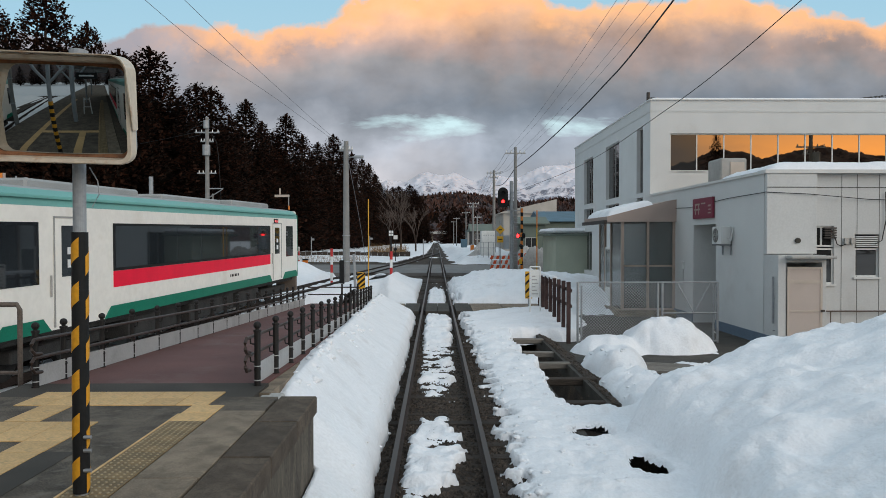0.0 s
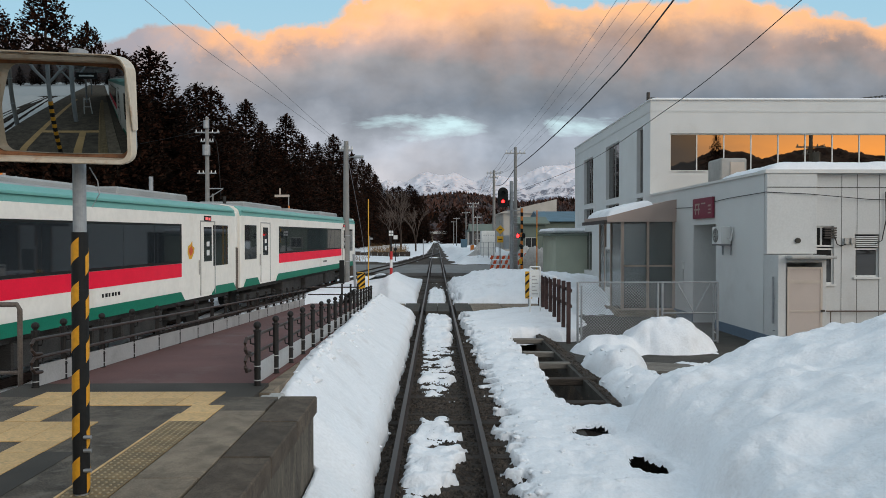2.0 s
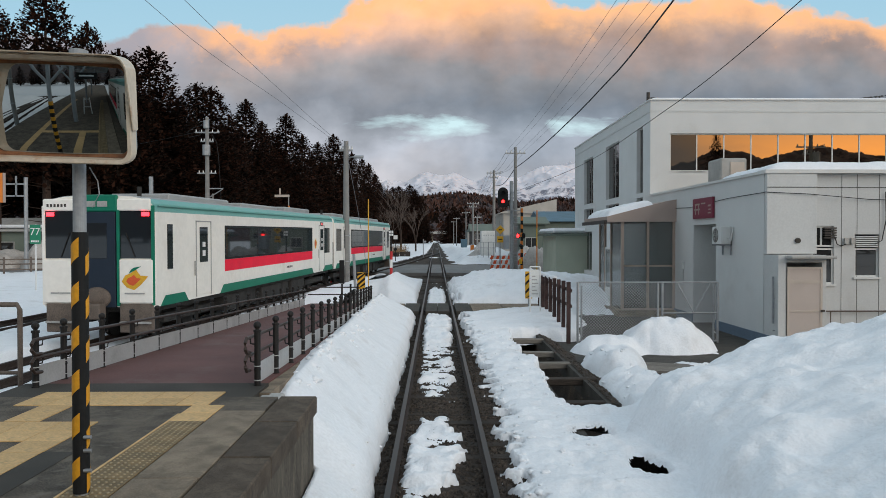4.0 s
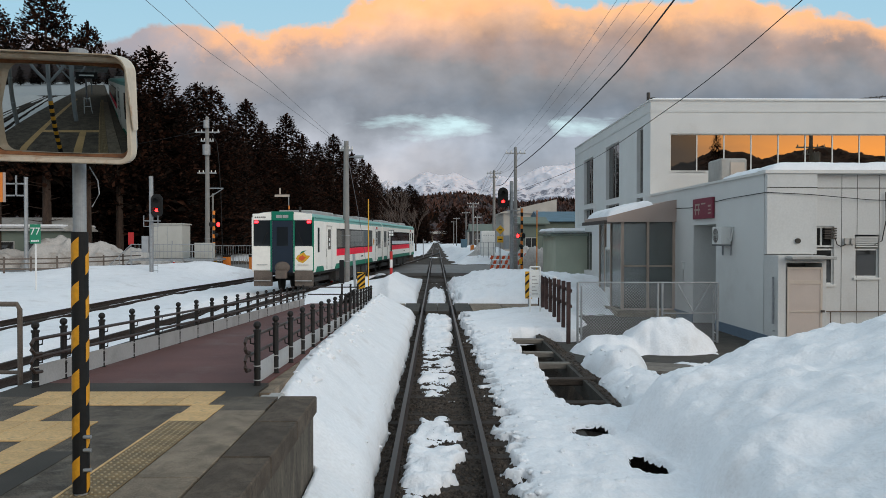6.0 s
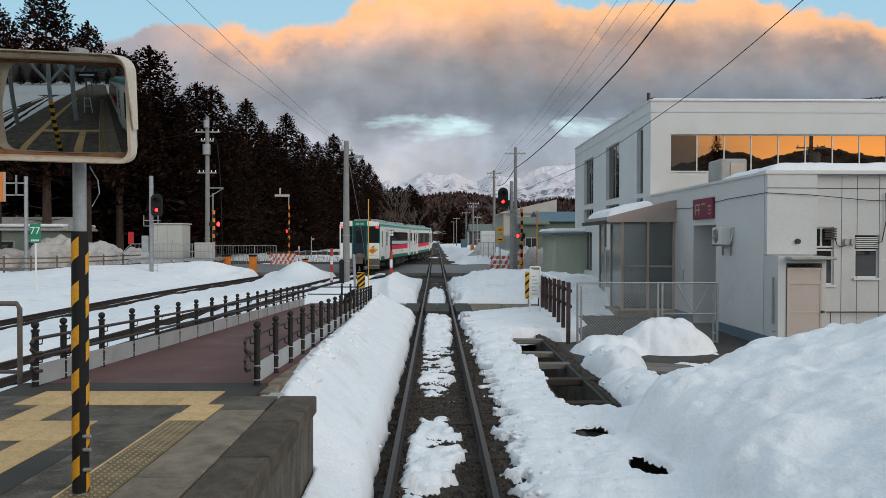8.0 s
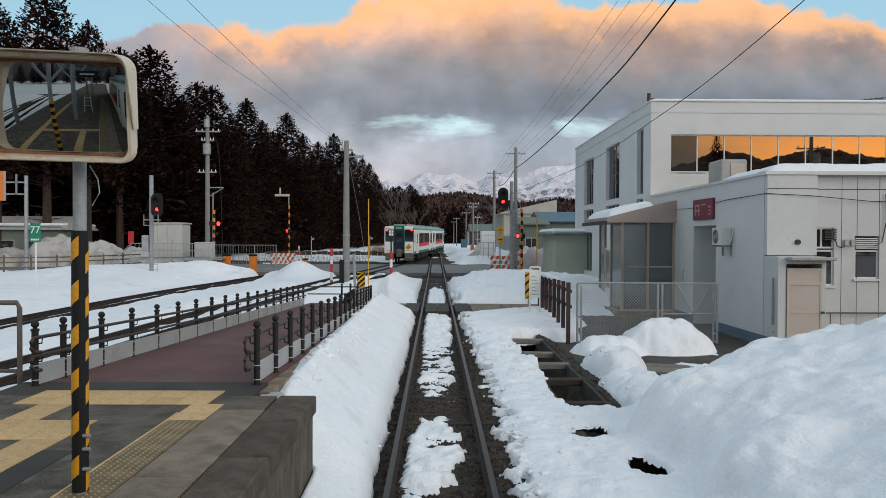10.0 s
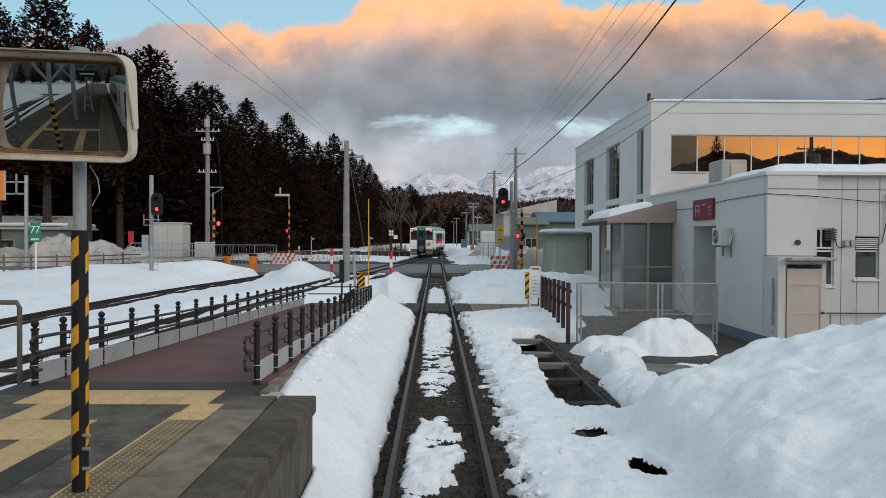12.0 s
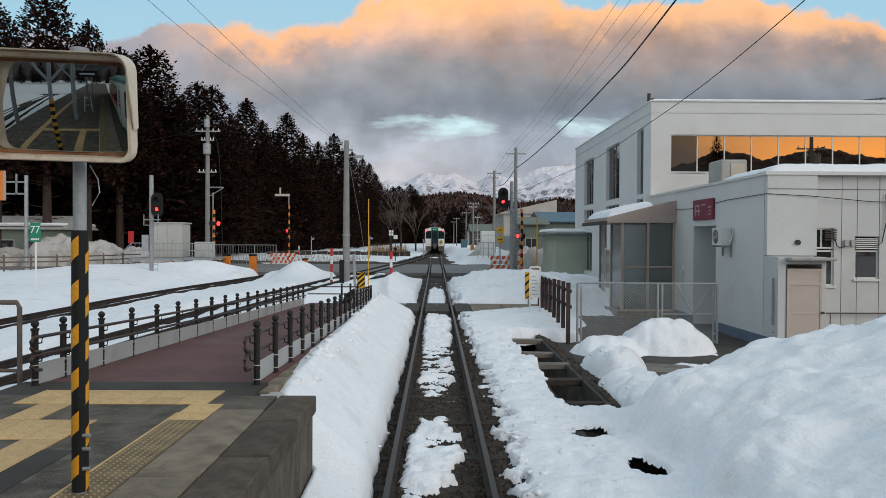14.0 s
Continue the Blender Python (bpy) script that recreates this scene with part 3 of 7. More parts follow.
    far = 0.02 + 0.17 * step(1.0, 3.6, x) * step(22, 25, y) + 0.07 * n1 + 0.03 * n2 - 0.4 * (1 - step(0, 0.16, x - inner)) - 1.0 * (1 - step(21.2, 21.8, y + 0.5 * n1)) - 1.0 * step(4.1, 4.5, x + 0.25 * n1)
    far = np.where((y < 26.95) & (x > 0.6), far, -1.6)
    # heaps
    lump = 0.16 * fbm(x, y, 1.6, 3, 3) + 0.07 * np.abs(fbm(x, y, 0.7, 3, 2)) + 0.022 * n2
    def heap_at(cx, cy, rx, ry, top, foot, sharp):
        r = np.sqrt(((x - cx) / rx) ** 2 + ((y - cy) / ry) ** 2) * (1 + 0.16 * n1 + 0.10 * n3)
        return np.where(r < 1, foot + (top - foot) * np.clip(1 - r ** sharp, 0, 1) ** 0.7, -1.6)
    # big ploughed heap: steep flank towards the track, then a long slope up
    flank = x - np.interp(y, [3, 7.5, 8.5, 9.5, 10.3, 11.2, 12.2, 13.0], [2.55, 2.60, 2.86, 2.78, 2.62, 2.95, 4.0, 5.6]) - 0.10 * n1 - 0.05 * n2
    big = -0.40 + 0.98 * (1 - np.exp(-np.clip(flank, 0, 9) / 0.20)) + 0.27 * np.clip(flank - 0.25, 0, 4.3)
    big = big * step(0.0, 1.5, 13.4 - y + 0.25 * np.clip(x - 5, 0, 3)) - 0.5 * (1 - step(0.0, 1.5, 13.4 - y + 0.25 * np.clip(x - 5, 0, 3)))
    big = np.where(flank > 0, big + (0.13 * fbm(x, y, 0.9, 5, 2) + 0.06 * np.abs(fbm(x, y, 0.33, 3, 6)) + 0.08 * fbm(x, y, 0.42, 4, 3)) * np.clip(flank / 0.3, 0, 1), -1.6)
    heap = np.maximum.reduce([big, heap_at(6.25, 20.0, 1.5, 1.05, 0.62, -0.6, 2.0), heap_at(4.75, 19.6, 1.3, 0.9, 0.18, -0.6, 2.0), heap_at(4.15, 17.2, 0.8, 1.9, 0.12, -0.6, 2.2),
                              heap_at(3.82, 13.9, 0.80, 2.0, 0.20, -0.55, 2.2), heap_at(3.25, 11.6, 0.8, 1.3, 0.20, -0.5, 2.2)])
    heap = heap + lump * (1 + 0.7 * step(11, 14, y)) + 0.022 * fbm(x, y, 0.3, 3, 7) + 0.07 * n1 + (0.08 * n2 + 0.14 * np.abs(fbm(x, y, 0.5, 3, 1)) - 0.05) * step(11, 14, y) - 0.08
    inside = (1 - step(2.95, 3.25, x + 0.12 * n1)) * step(11.3, 12.1, y + 0.4 * n1)
    heap = heap - 1.0 * inside - 2.6 * (hole < 0.75) - 1.0 * (1 - step(1.5, 2.1, x))
    heap2 = -0.8 + bump_at(x, y, 4.6, 27.2, 1.0, 2.6, 0.85) + 0.1 * n1
    # beyond the foot crossing
    beyond = -0.35 + 0.5 * step(30.6, 31.6, y) * (1 - step(44, 53, y)) + bump_at(x, y, 3.9, 39.0, 2.0, 5.0, 0.85) + bump_at(x, y, 6.5, 35.0, 2.5, 3.0, 0.8) + bump_at(x, y, 2.0, 41, 1.0, 5.0, 0.3) + 0.17 * n1 + 0.09 * n2 - 0.20 * np.clip(fbm(x, 0.7 * y, 0.8, 3, 8), 0, 1) * (1 - step(4.5, 6, x))
    beyond = np.where((x > inner) & (y > 29), beyond - 0.3 * (1 - step(0, 0.3, x - inner)), -1.6)
    top = np.maximum.reduce([mid, bank, strip, far, heap, heap2, beyond])
    top = np.where(cross > 0.5, np.where(x < 4.4, -1.2, top), top)
    return np.maximum(np.where((x < -1.19) & (y < 7.22), -1.0, top), -0.46)


near = sheet("snow", np.concatenate([np.arange(-3.6, -1.9, 0.1), np.arange(-1.9, 3.4, 0.036), np.arange(3.4, 9.8, 0.06)]), np.concatenate([np.arange(-24, 2.6, 0.4), np.arange(2.6, 16, 0.042), np.arange(16, 31, 0.075), np.arange(31, 54, 0.18)]), snow_near, SNOW, True, -0.46, lambda x, y: (x > 1.8) & (x < 3.1) & (y > 7.9) & (y < 11.3))
tagged(near, "bright trampled snow banks beside the track", "snow", kind="stuff")


def snow_left(x, y):
    n1, n3 = fbm(x, y, 1.6, 5, 1), fbm(x, y, 9, 4, 2)
    off = x - siding_x(y)
    lane = step(1.25, 1.65, np.abs(off + 0.12 * n1))
    rails = np.where((off < -0.38) | (np.abs(off - 0.56) < 0.14), -0.28, -0.10 + 0.07 * n1)
    z = -0.04 + 0.40 * step(0.9, 4.0, -(x - second_x(y))) + 0.05 * n3 * (1 + 2 * step(0.9, 4.0, -(x - second_x(y)))) + 0.04 * n1 + bump_at(x, y, -14.6, 49.8, 5.0, 1.8, 0.72) + bump_at(x, y, -21, 46, 4, 4, 0.5) + bump_at(x, y, -9.0, 48, 1.3, 2.2, 1.0)
    z = np.where(off > 0, 0.05 + 0.10 * n3 + 0.05 * n1 + 0.5 * step(25.2, 27.5, y) * step(2.0, 3.0, off), z)
    z = z * lane + rails * (1 - lane)
    z = z + siding_rise(y) * (1 - step(2.0, 5.0, np.abs(off)))
    off2 = x - second_x(y)
    lane2 = step(0.55, 0.85, np.abs(off2 + 0.1 * n1))
    z = z * lane2 + np.where(np.abs(off2) < 0.25, -0.14 + 0.1 * n1, -0.24) * (1 - lane2)
    z = z + 0.05 * fbm(x, y, 0.7, 3, 3) * lane * lane2
    road = step(50.5, 52.5, y + 0.08 * x * 0)
    return z - 0.9 * road - 0.8 * step(-4.95, -4.7, x) * (y < 25.3) - 0.8 * step(-7.6, -7.2, x) * (y < 3.1) - 0.5 * step(-3.4, -3.2, x)


left = sheet("snow_field", np.arange(-40, -3.2, 0.16), np.concatenate([np.arange(-28, 3, 1.0), np.arange(3, 30, 0.2), np.arange(30, 54, 0.3)]), snow_left, SNOW)
tagged(left, "untrodden snow on both sides of the siding", "snow", kind="stuff")


def snow_far(x, y):
    n1, n3 = fbm(x, y, 2.5, 5, 1), fbm(x, y, 12, 4, 3)
    off1, off2 = np.abs(x - siding_x(y)), np.abs(x - 0.065)
    z = 0.02 + 0.25 * n3 + 0.12 * n1 + 0.5 * step(4, 9, x) * (1 - step(95, 140, y)) * (0.6 + 0.8 * n3) - 0.25 * (1 - step(9, 16, y - 70))
    track = np.minimum(step(1.3, 1.9, off1 + 0.2 * n1), step(1.3, 1.9, off2 + 0.2 * n1))
    side = step(1.9, 3.2, x) * (1 - step(6.5, 9.0, x)) * step(74, 78, y) * (1 - step(130, 170, y))
    z = z + side * (0.55 + 0.5 * n3 + 0.25 * n1)
    return rise(y) + z * track + (-0.22 + 0.09 * n1) * (1 - track) - 0.6 * (1 - step(72.5, 74, y + 0.5 * n1))


farsnow = sheet("snow_beyond_road", np.arange(-60, 40, 0.4), np.concatenate([np.arange(71, 120, 0.4), np.arange(120, 420, 3.0)]), snow_far, SNOW)
tagged(farsnow, "patchy snow beside the tracks beyond the level crossing", "snow", kind="stuff")


def snow_outer(x, y):
    n1 = fbm(x, y, 9, 4, 1)
    inner = step(-43, -39, x) * (1 - step(21, 24, x)) * step(-32, -28, y) * (1 - step(415, 420, y))
    shed = step(-75, -70, x) * (1 - step(60, 64, x)) * step(52, 54, y) * (1 - step(72, 75, y))
    return np.maximum(0.12 + 0.2 * n1 + rise(y) - 2.0 * np.maximum(inner, shed), -0.6)


outer = sheet("snow_cover", np.arange(-220, 221, 2.0), np.concatenate([np.arange(-150, 120, 2.0), np.arange(120, 640, 6.0)]), snow_outer, SNOW, True, -0.6)
tagged(outer, "wide snow-covered fields around the station", "snow", kind="stuff")


# ---- road, foot crossing ----
def road():
    bm = bmesh.new()
    for lo, hi in (((-80, 54.5, -0.3), (-4.2, 72, -0.02)), ((1.0, 54.5, -0.3), (60, 72, -0.02)), ((-4.2, 54.5, -0.3), (-0.66, 72, -0.02)), ((-0.36, 54.5, -0.3), (0.49, 72, -0.02))):
        box(bm, lo, hi)
    box(bm, (0.79, 54.5, -0.3), (1.0, 72, -0.02))
    ob = part("road", bm, ROAD)
    ob.location = (0, 0, 0.15)
    tagged(ob, "worn grey asphalt road over the level crossing", "road", kind="structure")
    th = thing("foot_crossing", "grey concrete and timber foot crossing over the track", "crossing", (0, 28.5, 0))
    i = 0
    for lo, hi in (((-2.3, -1.6, -0.3), (-1.25, 1.7, -0.01)), ((-1.22, -1.6, -0.3), (-0.62, 1.7, 0.0)), ((-0.38, -1.6, -0.3), (0.06, 1.7, 0.0)),
                   ((0.07, -1.6, -0.3), (0.51, 1.7, 0.0)), ((0.75, -1.6, -0.3), (1.35, 1.7, 0.0)), ((1.38, -1.6, -0.3), (2.6, 1.7, -0.01)), ((2.63, -1.6, -0.3), (4.2, 1.7, -0.02))):
        part("slab", boxes((lo, hi), bevel=0.012), CONCRETE if i in (0, 5, 6) else CONCRETE_DARK, th)
        i += 1


road()


# ---- tracks ----
RAIL_SHAPE = [(-0.032, 0), (0.032, 0), (0.034, -0.03), (0.010, -0.045), (0.008, -0.12), (0.06, -0.14), (0.06, -0.153), (-0.06, -0.153), (-0.06, -0.14), (-0.008, -0.12), (-0.010, -0.045), (-0.034, -0.03)]


def rail_mesh(line, climb=rise):
    """A rail along points (x, y); the running face is a second material."""
    bm = bmesh.new()
    rings = [[bm.verts.new((x + a, y, b + float(climb(y)))) for a, b in RAIL_SHAPE] for x, y in line]
    for p, q in zip(rings, rings[1:]):
        for j in range(len(RAIL_SHAPE)):
            f = bm.faces.new((p[j], p[(j + 1) % len(RAIL_SHAPE)], q[(j + 1) % len(RAIL_SHAPE)], q[j]))
            f.material_index = 1 if j == 0 else 0
    bmesh.ops.recalc_face_normals(bm, faces=bm.faces)
    return bm


main_track = thing("railway_track", "straight railway track with worn steel rails on timber sleepers", "railway track")
side_track = thing("railway_track", "diverging railway track cut through the snow, dark rails", "railway track")
for dx in (-0.566, 0.566):
    part("rail", rail_mesh([(0.065 + dx, y) for y in (-30, 3, 45, 120, 500)]), [RAIL_RUST, RAIL_TOP], main_track)
    part("rail", rail_mesh([(float(siding_x(y)) + dx, y) for y in np.concatenate([np.linspace(-30, 80, 24), np.linspace(84, 119.9, 20)])], siding_rise), [RAIL_RUST, RAIL_TOP], side_track)
old_track = thing("railway_track", "rusty second siding half buried in snow", "railway track")
for dx in (-0.566, 0.566):
    part("rail", rail_mesh([(float(second_x(y)) + dx, y) for y in np.linspace(0, 53, 30)]), [RAIL_RUST, RAIL_RUST], old_track)
sleeper_me = None
rs = random.Random(4)


def sleepers(parent, centre, y0, y1, gap, climb=rise):
    global sleeper_me
    y = y0
    while y < y1:
        if sleeper_me is None:
            ob = part("sleeper", box(bmesh.new(), (-1.05, -0.11, -0.30), (1.05, 0.11, -0.162), 0.012), SLEEPER, parent)
            sleeper_me = ob.data
        else:
            ob = new("sleeper", sleeper_me)
            ob.parent = parent
        ob.matrix_basis = pose(float(centre(y)) + rs.uniform(-0.05, 0.05), y, float(climb(y)) + rs.uniform(-0.012, 0.012), rs.uniform(-1.5, 1.5), rs.uniform(-1, 1), rs.uniform(-1.5, 1.5))
        y += gap


# ---- platform and ramp ----
def platform():
    bm = prism(bmesh.new(), [(-1.55, -60), (-1.55, 7.22), (-4.45, 7.22), (-4.7, 6.9), (-7.0, 3.0), (-7.0, -60)], -0.3, 1.098, "z")
    ob = part("platform", bm, ASPHALT)
    tagged(ob, "station platform end with worn grey asphalt and concrete edge", "platform", kind="structure")
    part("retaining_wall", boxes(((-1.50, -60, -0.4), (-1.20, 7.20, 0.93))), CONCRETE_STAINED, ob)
    y, first = 7.22, None
    r2 = random.Random(8)
    while y > -20:
        if first is None:
            e = part("edge_slab", box(bmesh.new(), (-0.18, -1.0, -0.17), (0.18, 0.0, 0.0), 0.012), EDGE_STONE, ob)
            first = e.data
        else:
            e = new("edge_slab", first)
            e.parent = ob
        e.matrix_basis = pose(-1.345 + r2.uniform(-0.004, 0.004), y, 1.10 + r2.uniform(-0.004, 0.004))
        y -= 1.008
    # paler worn strip behind the edge and darker repairs
    strip_me = None
    for i in range(10):
        if strip_me is None:
            e = part("strip_slab", box(bmesh.new(), (-0.21, -1.868, -0.10), (0.21, 0.0, 0.0), 0.006), CONCRETE, ob)
            strip_me = e.data
        else:
            e = new("strip_slab", strip_me)
            e.parent = ob
        e.matrix_basis = pose(-1.745 + r2.uniform(-0.003, 0.003), 6.62 - 1.88 * i, 1.103 + r2.uniform(-0.002, 0.002))
    part("corner_slab", box(bmesh.new(), (-1.79, 7.235, 0.7), (-1.56, 7.62, 1.055), 0.02), CONCRETE_LIGHT, ob)
    part("asphalt_patch", boxes(((-3.6, 3.2, 1.0), (-2.62, 5.35, 1.101))), ASPHALT_NEW, ob)
    part("asphalt_patch", boxes(((-4.4, 7.221, 0.8), (-1.80, 7.92, 1.094))), ASPHALT_NEW, ob)
    return ob


PLATFORM = platform()


def ramp_z(y):
    return float(np.interp(y, [7.6, 25.0], [1.095, 0.40]))


def ramp():
    bm = bmesh.new()
    prism(bm, [(7.9, -0.3), (25.6, -0.3), (25.6, ramp_z(25.0)), (7.9, ramp_z(7.9))], -4.35, -1.85, "x")
    ob = part("ramp", bm, RUBBER_RED)
    tagged(ob, "red-brown surfaced ramp sloping down from the platform", "ramp", kind="structure")
    bm = bmesh.new()
    prism(bm, [(7.5, -0.3), (25.6, -0.3), (25.6, ramp_z(25.0) - 0.02), (7.5, ramp_z(7.5) - 0.02)], -1.86, -1.70, "x")
    part("kerb", bm, CONCRETE, ob)
    part("end_slab", boxes(((-2.6, 25.6, -0.3), (-1.5, 27.0, 0.10))), CONCRETE_LIGHT, ob)


ramp()


def railings():
    # posts with ball tops, two handrails and plates at the foot; each railing is one thing
    def post_mesh():
        bm = rods(((0, 0, -0.05), (0, 0, 0.59), 0.034), sides=12)
        rod(bm, (0, 0, 0.575), (0, 0, 0.60), 0.042, None, 12)
        rod(bm, (0, 0, 0.59), (0, 0, 0.63), 0.022, None, 8)
        ball(bm, (0, 0, 0.648), 0.041)
        rod(bm, (0, 0, 0.0), (0, 0, 0.016), 0.042, None, 12)
        rod(bm, (0, 0, 0.17), (0, 0, 0.186), 0.0385, None, 12)
        return bm
    post_me, band_me = None, None
    for name, x0, x1, ys, side, label in (
            ("railing", -4.19, -4.42, [7.72, 8.32] + [9.3 + 0.955 * i for i in range(17)], 1, "dark brown ramp railing with ball-topped posts and zinc plates"),
            ("railing", -1.89, -2.12, [7.80 + 0.955 * i for i in range(18)], -1, "dark brown ramp railing with ball-topped posts beside the snow bank")):
        th = thing(name, label, "railing", group="ramp railings")

        def at(y, z, off=0.0):
            x = x0 + (x1 - x0) * (y - 7.7) / 17.0
            return (x + off * side, y, ramp_z(y) + z)
        for y in ys:
            if post_me is None:
                p = part("post", post_mesh(), RAILING, th, smooth=False)
                post_me = p.data
            else:
                p = new("post", post_me)
                p.parent = th
            p.location = at(y, 0)
            for z in (0.06, 0.21):
                if band_me is None:
                    b = part("band", rods(((0, 0, 0), (0, 0, 0.010), 0.0395), sides=12), PLATE, p)
                    band_me = b.data
                else:
                    b = new("band", band_me)
                    b.parent = p
                b.location = (0, 0, z)
        for h in (0.52, 0.33):
            a, b = ys[0] - 0.22, ys[-1]
            pts = [at(ys[0] - 0.02, h - 0.16, 0.075), at(a + 0.06, h - 0.15, 0.075), at(a, h - 0.10, 0.075), at(a, h - 0.04, 0.075), at(a + 0.05, h, 0.075), at(b, h, 0.075)]
            part("handrail", tube(bmesh.new(), pts, 0.019, 8), HANDRAIL, th)
            for y in ys:
                x, yy, z = at(y, h)
                part("bracket", tube(bmesh.new(), [(x + 0.03 * side, yy, z - 0.075), (x + 0.07 * side, yy, z - 0.07), (x + 0.078 * side, yy, z - 0.01)], 0.009, 5), RAILING, th)
        for ya, yb in zip(ys, ys[1:]):
            a, b = at(ya + 0.02, 0, 0.02), at(yb - 0.0, 0, 0.02)
            bm = bmesh.new()
            vs = []
            for (px, py, pz) in (a, b):
                vs.append([bm.verts.new((px + dx, py, pz + dz)) for dx, dz in ((0, 0.015), (0.006, 0.015), (0.006, 0.235), (0, 0.235))])
            for j in range(4):
                bm.faces.new((vs[0][j], vs[0][(j + 1) % 4], vs[1][(j + 1) % 4], vs[1][j]))
            bm.faces.new(vs[0])
            bm.faces.new(vs[1][::-1])
            part("kick_plate", bm, PLATE, th)
    # end barrier across the foot of the ramp
    th = thing("end_railing", "dark brown end railing at the foot of the ramp", "railing")
    for h in (0.55, 0.30):
        part("handrail", tube(bmesh.new(), [(-4.43, 25.5, 0.42 + h), (-2.75, 25.5, 0.42 + h), (-2.70, 25.5, 0.36 + h)], 0.02, 8), HANDRAIL, th)
    for x in (-3.25, -2.95, -2.7):
        p = new("post", post_me)
        p.parent, p.location = th, (x, 25.5, 0.40)


railings()


def mirror_stand():
    th = thing("safety_mirror", "cream-rimmed convex mirror on a grey pole with black and yellow sleeve", "mirror", (-2.14, 4.44, 1.10))
    part("pole", rods(((0, 0, 0), (0, 0, 2.66), 0.038), sides=20), STEEL_GREY, th, smooth=False)
    part("sleeve", rods(((0, 0, 0.02), (0, 0, 1.59), 0.0475), sides=24), BLACK, th, "black hazard sleeve")
    stripe = None
    for i in range(12):
        # slanted stripes wound on the sleeve
        bm = bmesh.new()
        z0 = 0.05 + 0.262 * (i % 6)
        for (a0, a1, lift) in (((-150, -72, 0.0) if i < 6 else (-28, 40, -0.06)),):
            ring = []
            for j in range(9):
                a = radians(a0 + (a1 - a0) * j / 8)
                zz = z0 + lift + 0.055 * j / 8 + 0.03
                ring.append((math.cos(a) * 0.0495, math.sin(a) * 0.0495, zz))
            va = [bm.verts.new(p) for p in ring]
            vb = [bm.verts.new((p[0], p[1], min(p[2] + 0.115, 1.585))) for p in ring]
            vc = [bm.verts.new((p[0] * 0.94, p[1] * 0.94, p[2])) for p in ring]
            for j in range(8):
                bm.faces.new((va[j], va[j + 1], vb[j + 1], vb[j]))
                bm.faces.new((vc[j], vc[j + 1], va[j + 1], va[j]))
        part("stripe", bm, YELLOW, th, "yellow hazard stripe")
    for z in (0.28, 0.36, 0.16):
        part("clamp", rods(((0.03, -0.03, z), (0.075, -0.03, z), 0.012), sides=8), GALV, th)
    part("cap", rods(((0, 0, 2.60), (0, 0, 2.68), 0.052), sides=16), STEEL_GREY, th)
    part("wire", tube(bmesh.new(), [(0.06, 0, 1.98), (0.10, 0.02, 1.9), (0.11, 0.02, 1.82), (0.07, 0.01, 1.74)], 0.004, 5), GALV, th)

    # the head: a rounded rectangle, turned a little towards the platform
    def outline(w, h, r, n=8):
        pts = []
        for cx, cz, a0 in ((w - r, h - r, 0), (-w + r, h - r, 90), (-w + r, -h + r, 180), (w - r, -h + r, 270)):
            for j in range(n + 1):
                a = radians(a0 + 90 * j / n)
                pts.append((cx + r * math.cos(a), cz + r * math.sin(a)))
        return pts

    head = new("head")
    head.parent = th
    head.matrix_basis = pose(-0.02, -0.23, 2.285, 10.2, 1.0, 5.85)

    def ring_mesh(loops, close_first=False, close_last=False):
        bm = bmesh.new()
        rows = [[bm.verts.new((x, y, z)) for x, z in pts] for pts, y in loops]
        n = len(rows[0])
        for a, b in zip(rows, rows[1:]):
            for j in range(n):
                bm.faces.new((a[j], a[(j + 1) % n], b[(j + 1) % n], b[j]))
        if close_last:
            bm.faces.new(rows[-1])
        if close_first:
            bm.faces.new(rows[0][::-1])
        bmesh.ops.recalc_face_normals(bm, faces=bm.faces)
        return bm
    W, H = 0.425, 0.30
    part("rim", ring_mesh([(outline(W, H, 0.075), 0.03), (outline(W, H, 0.075), -0.05), (outline(W - 0.006, H - 0.006, 0.07), -0.058),
                           (outline(W - 0.026, H - 0.026, 0.06), -0.055), (outline(W - 0.034, H - 0.034, 0.055), 0.10)]), MIRROR_RIM, head, "cream rim with rusty stains")
    part("gasket", ring_mesh([(outline(W - 0.033, H - 0.033, 0.058), 0.045), (outline(W - 0.055, H - 0.052, 0.05), 0.055), (outline(W - 0.06, H - 0.056, 0.05), 0.11)]), MIRROR_GASKET, head)
    part("back", ring_mesh([(outline(W - 0.002, H - 0.002, 0.075), 0.03), (outline(W - 0.02, H - 0.02, 0.08), 0.115), (outline(W - 0.1, H - 0.1, 0.1), 0.15)], close_last=True), STEEL_GREY, head)
    # hood over the top and both sides
    bm = bmesh.new()
    turn_l = [(-W + 0.075 - 0.09 * math.cos(radians(a)), H - 0.08 + 0.09 * math.sin(radians(a))) for a in range(0, 91, 15)]
    arc = [(-W - 0.015, -0.10)] + turn_l + [(-x, z) for x, z in reversed(turn_l)] + [(W + 0.015, -0.10)]
    last = len(arc) - 1
    front = [bm.verts.new((x, -0.16 if i not in (0, last) else -0.06, z)) for i, (x, z) in enumerate(arc)]
    back = [bm.verts.new((x, 0.02, z)) for x, z in arc]
    fi = [bm.verts.new((x * 0.988, -0.158 if i not in (0, last) else -0.06, z - 0.006)) for i, (x, z) in enumerate(arc)]
    bi = [bm.verts.new((x * 0.988, 0.02, z - 0.006)) for x, z in arc]
    for i in range(last):
        bm.faces.new((front[i], front[i + 1], back[i + 1], back[i]))
        bm.faces.new((fi[i + 1], fi[i], bi[i], bi[i + 1]))
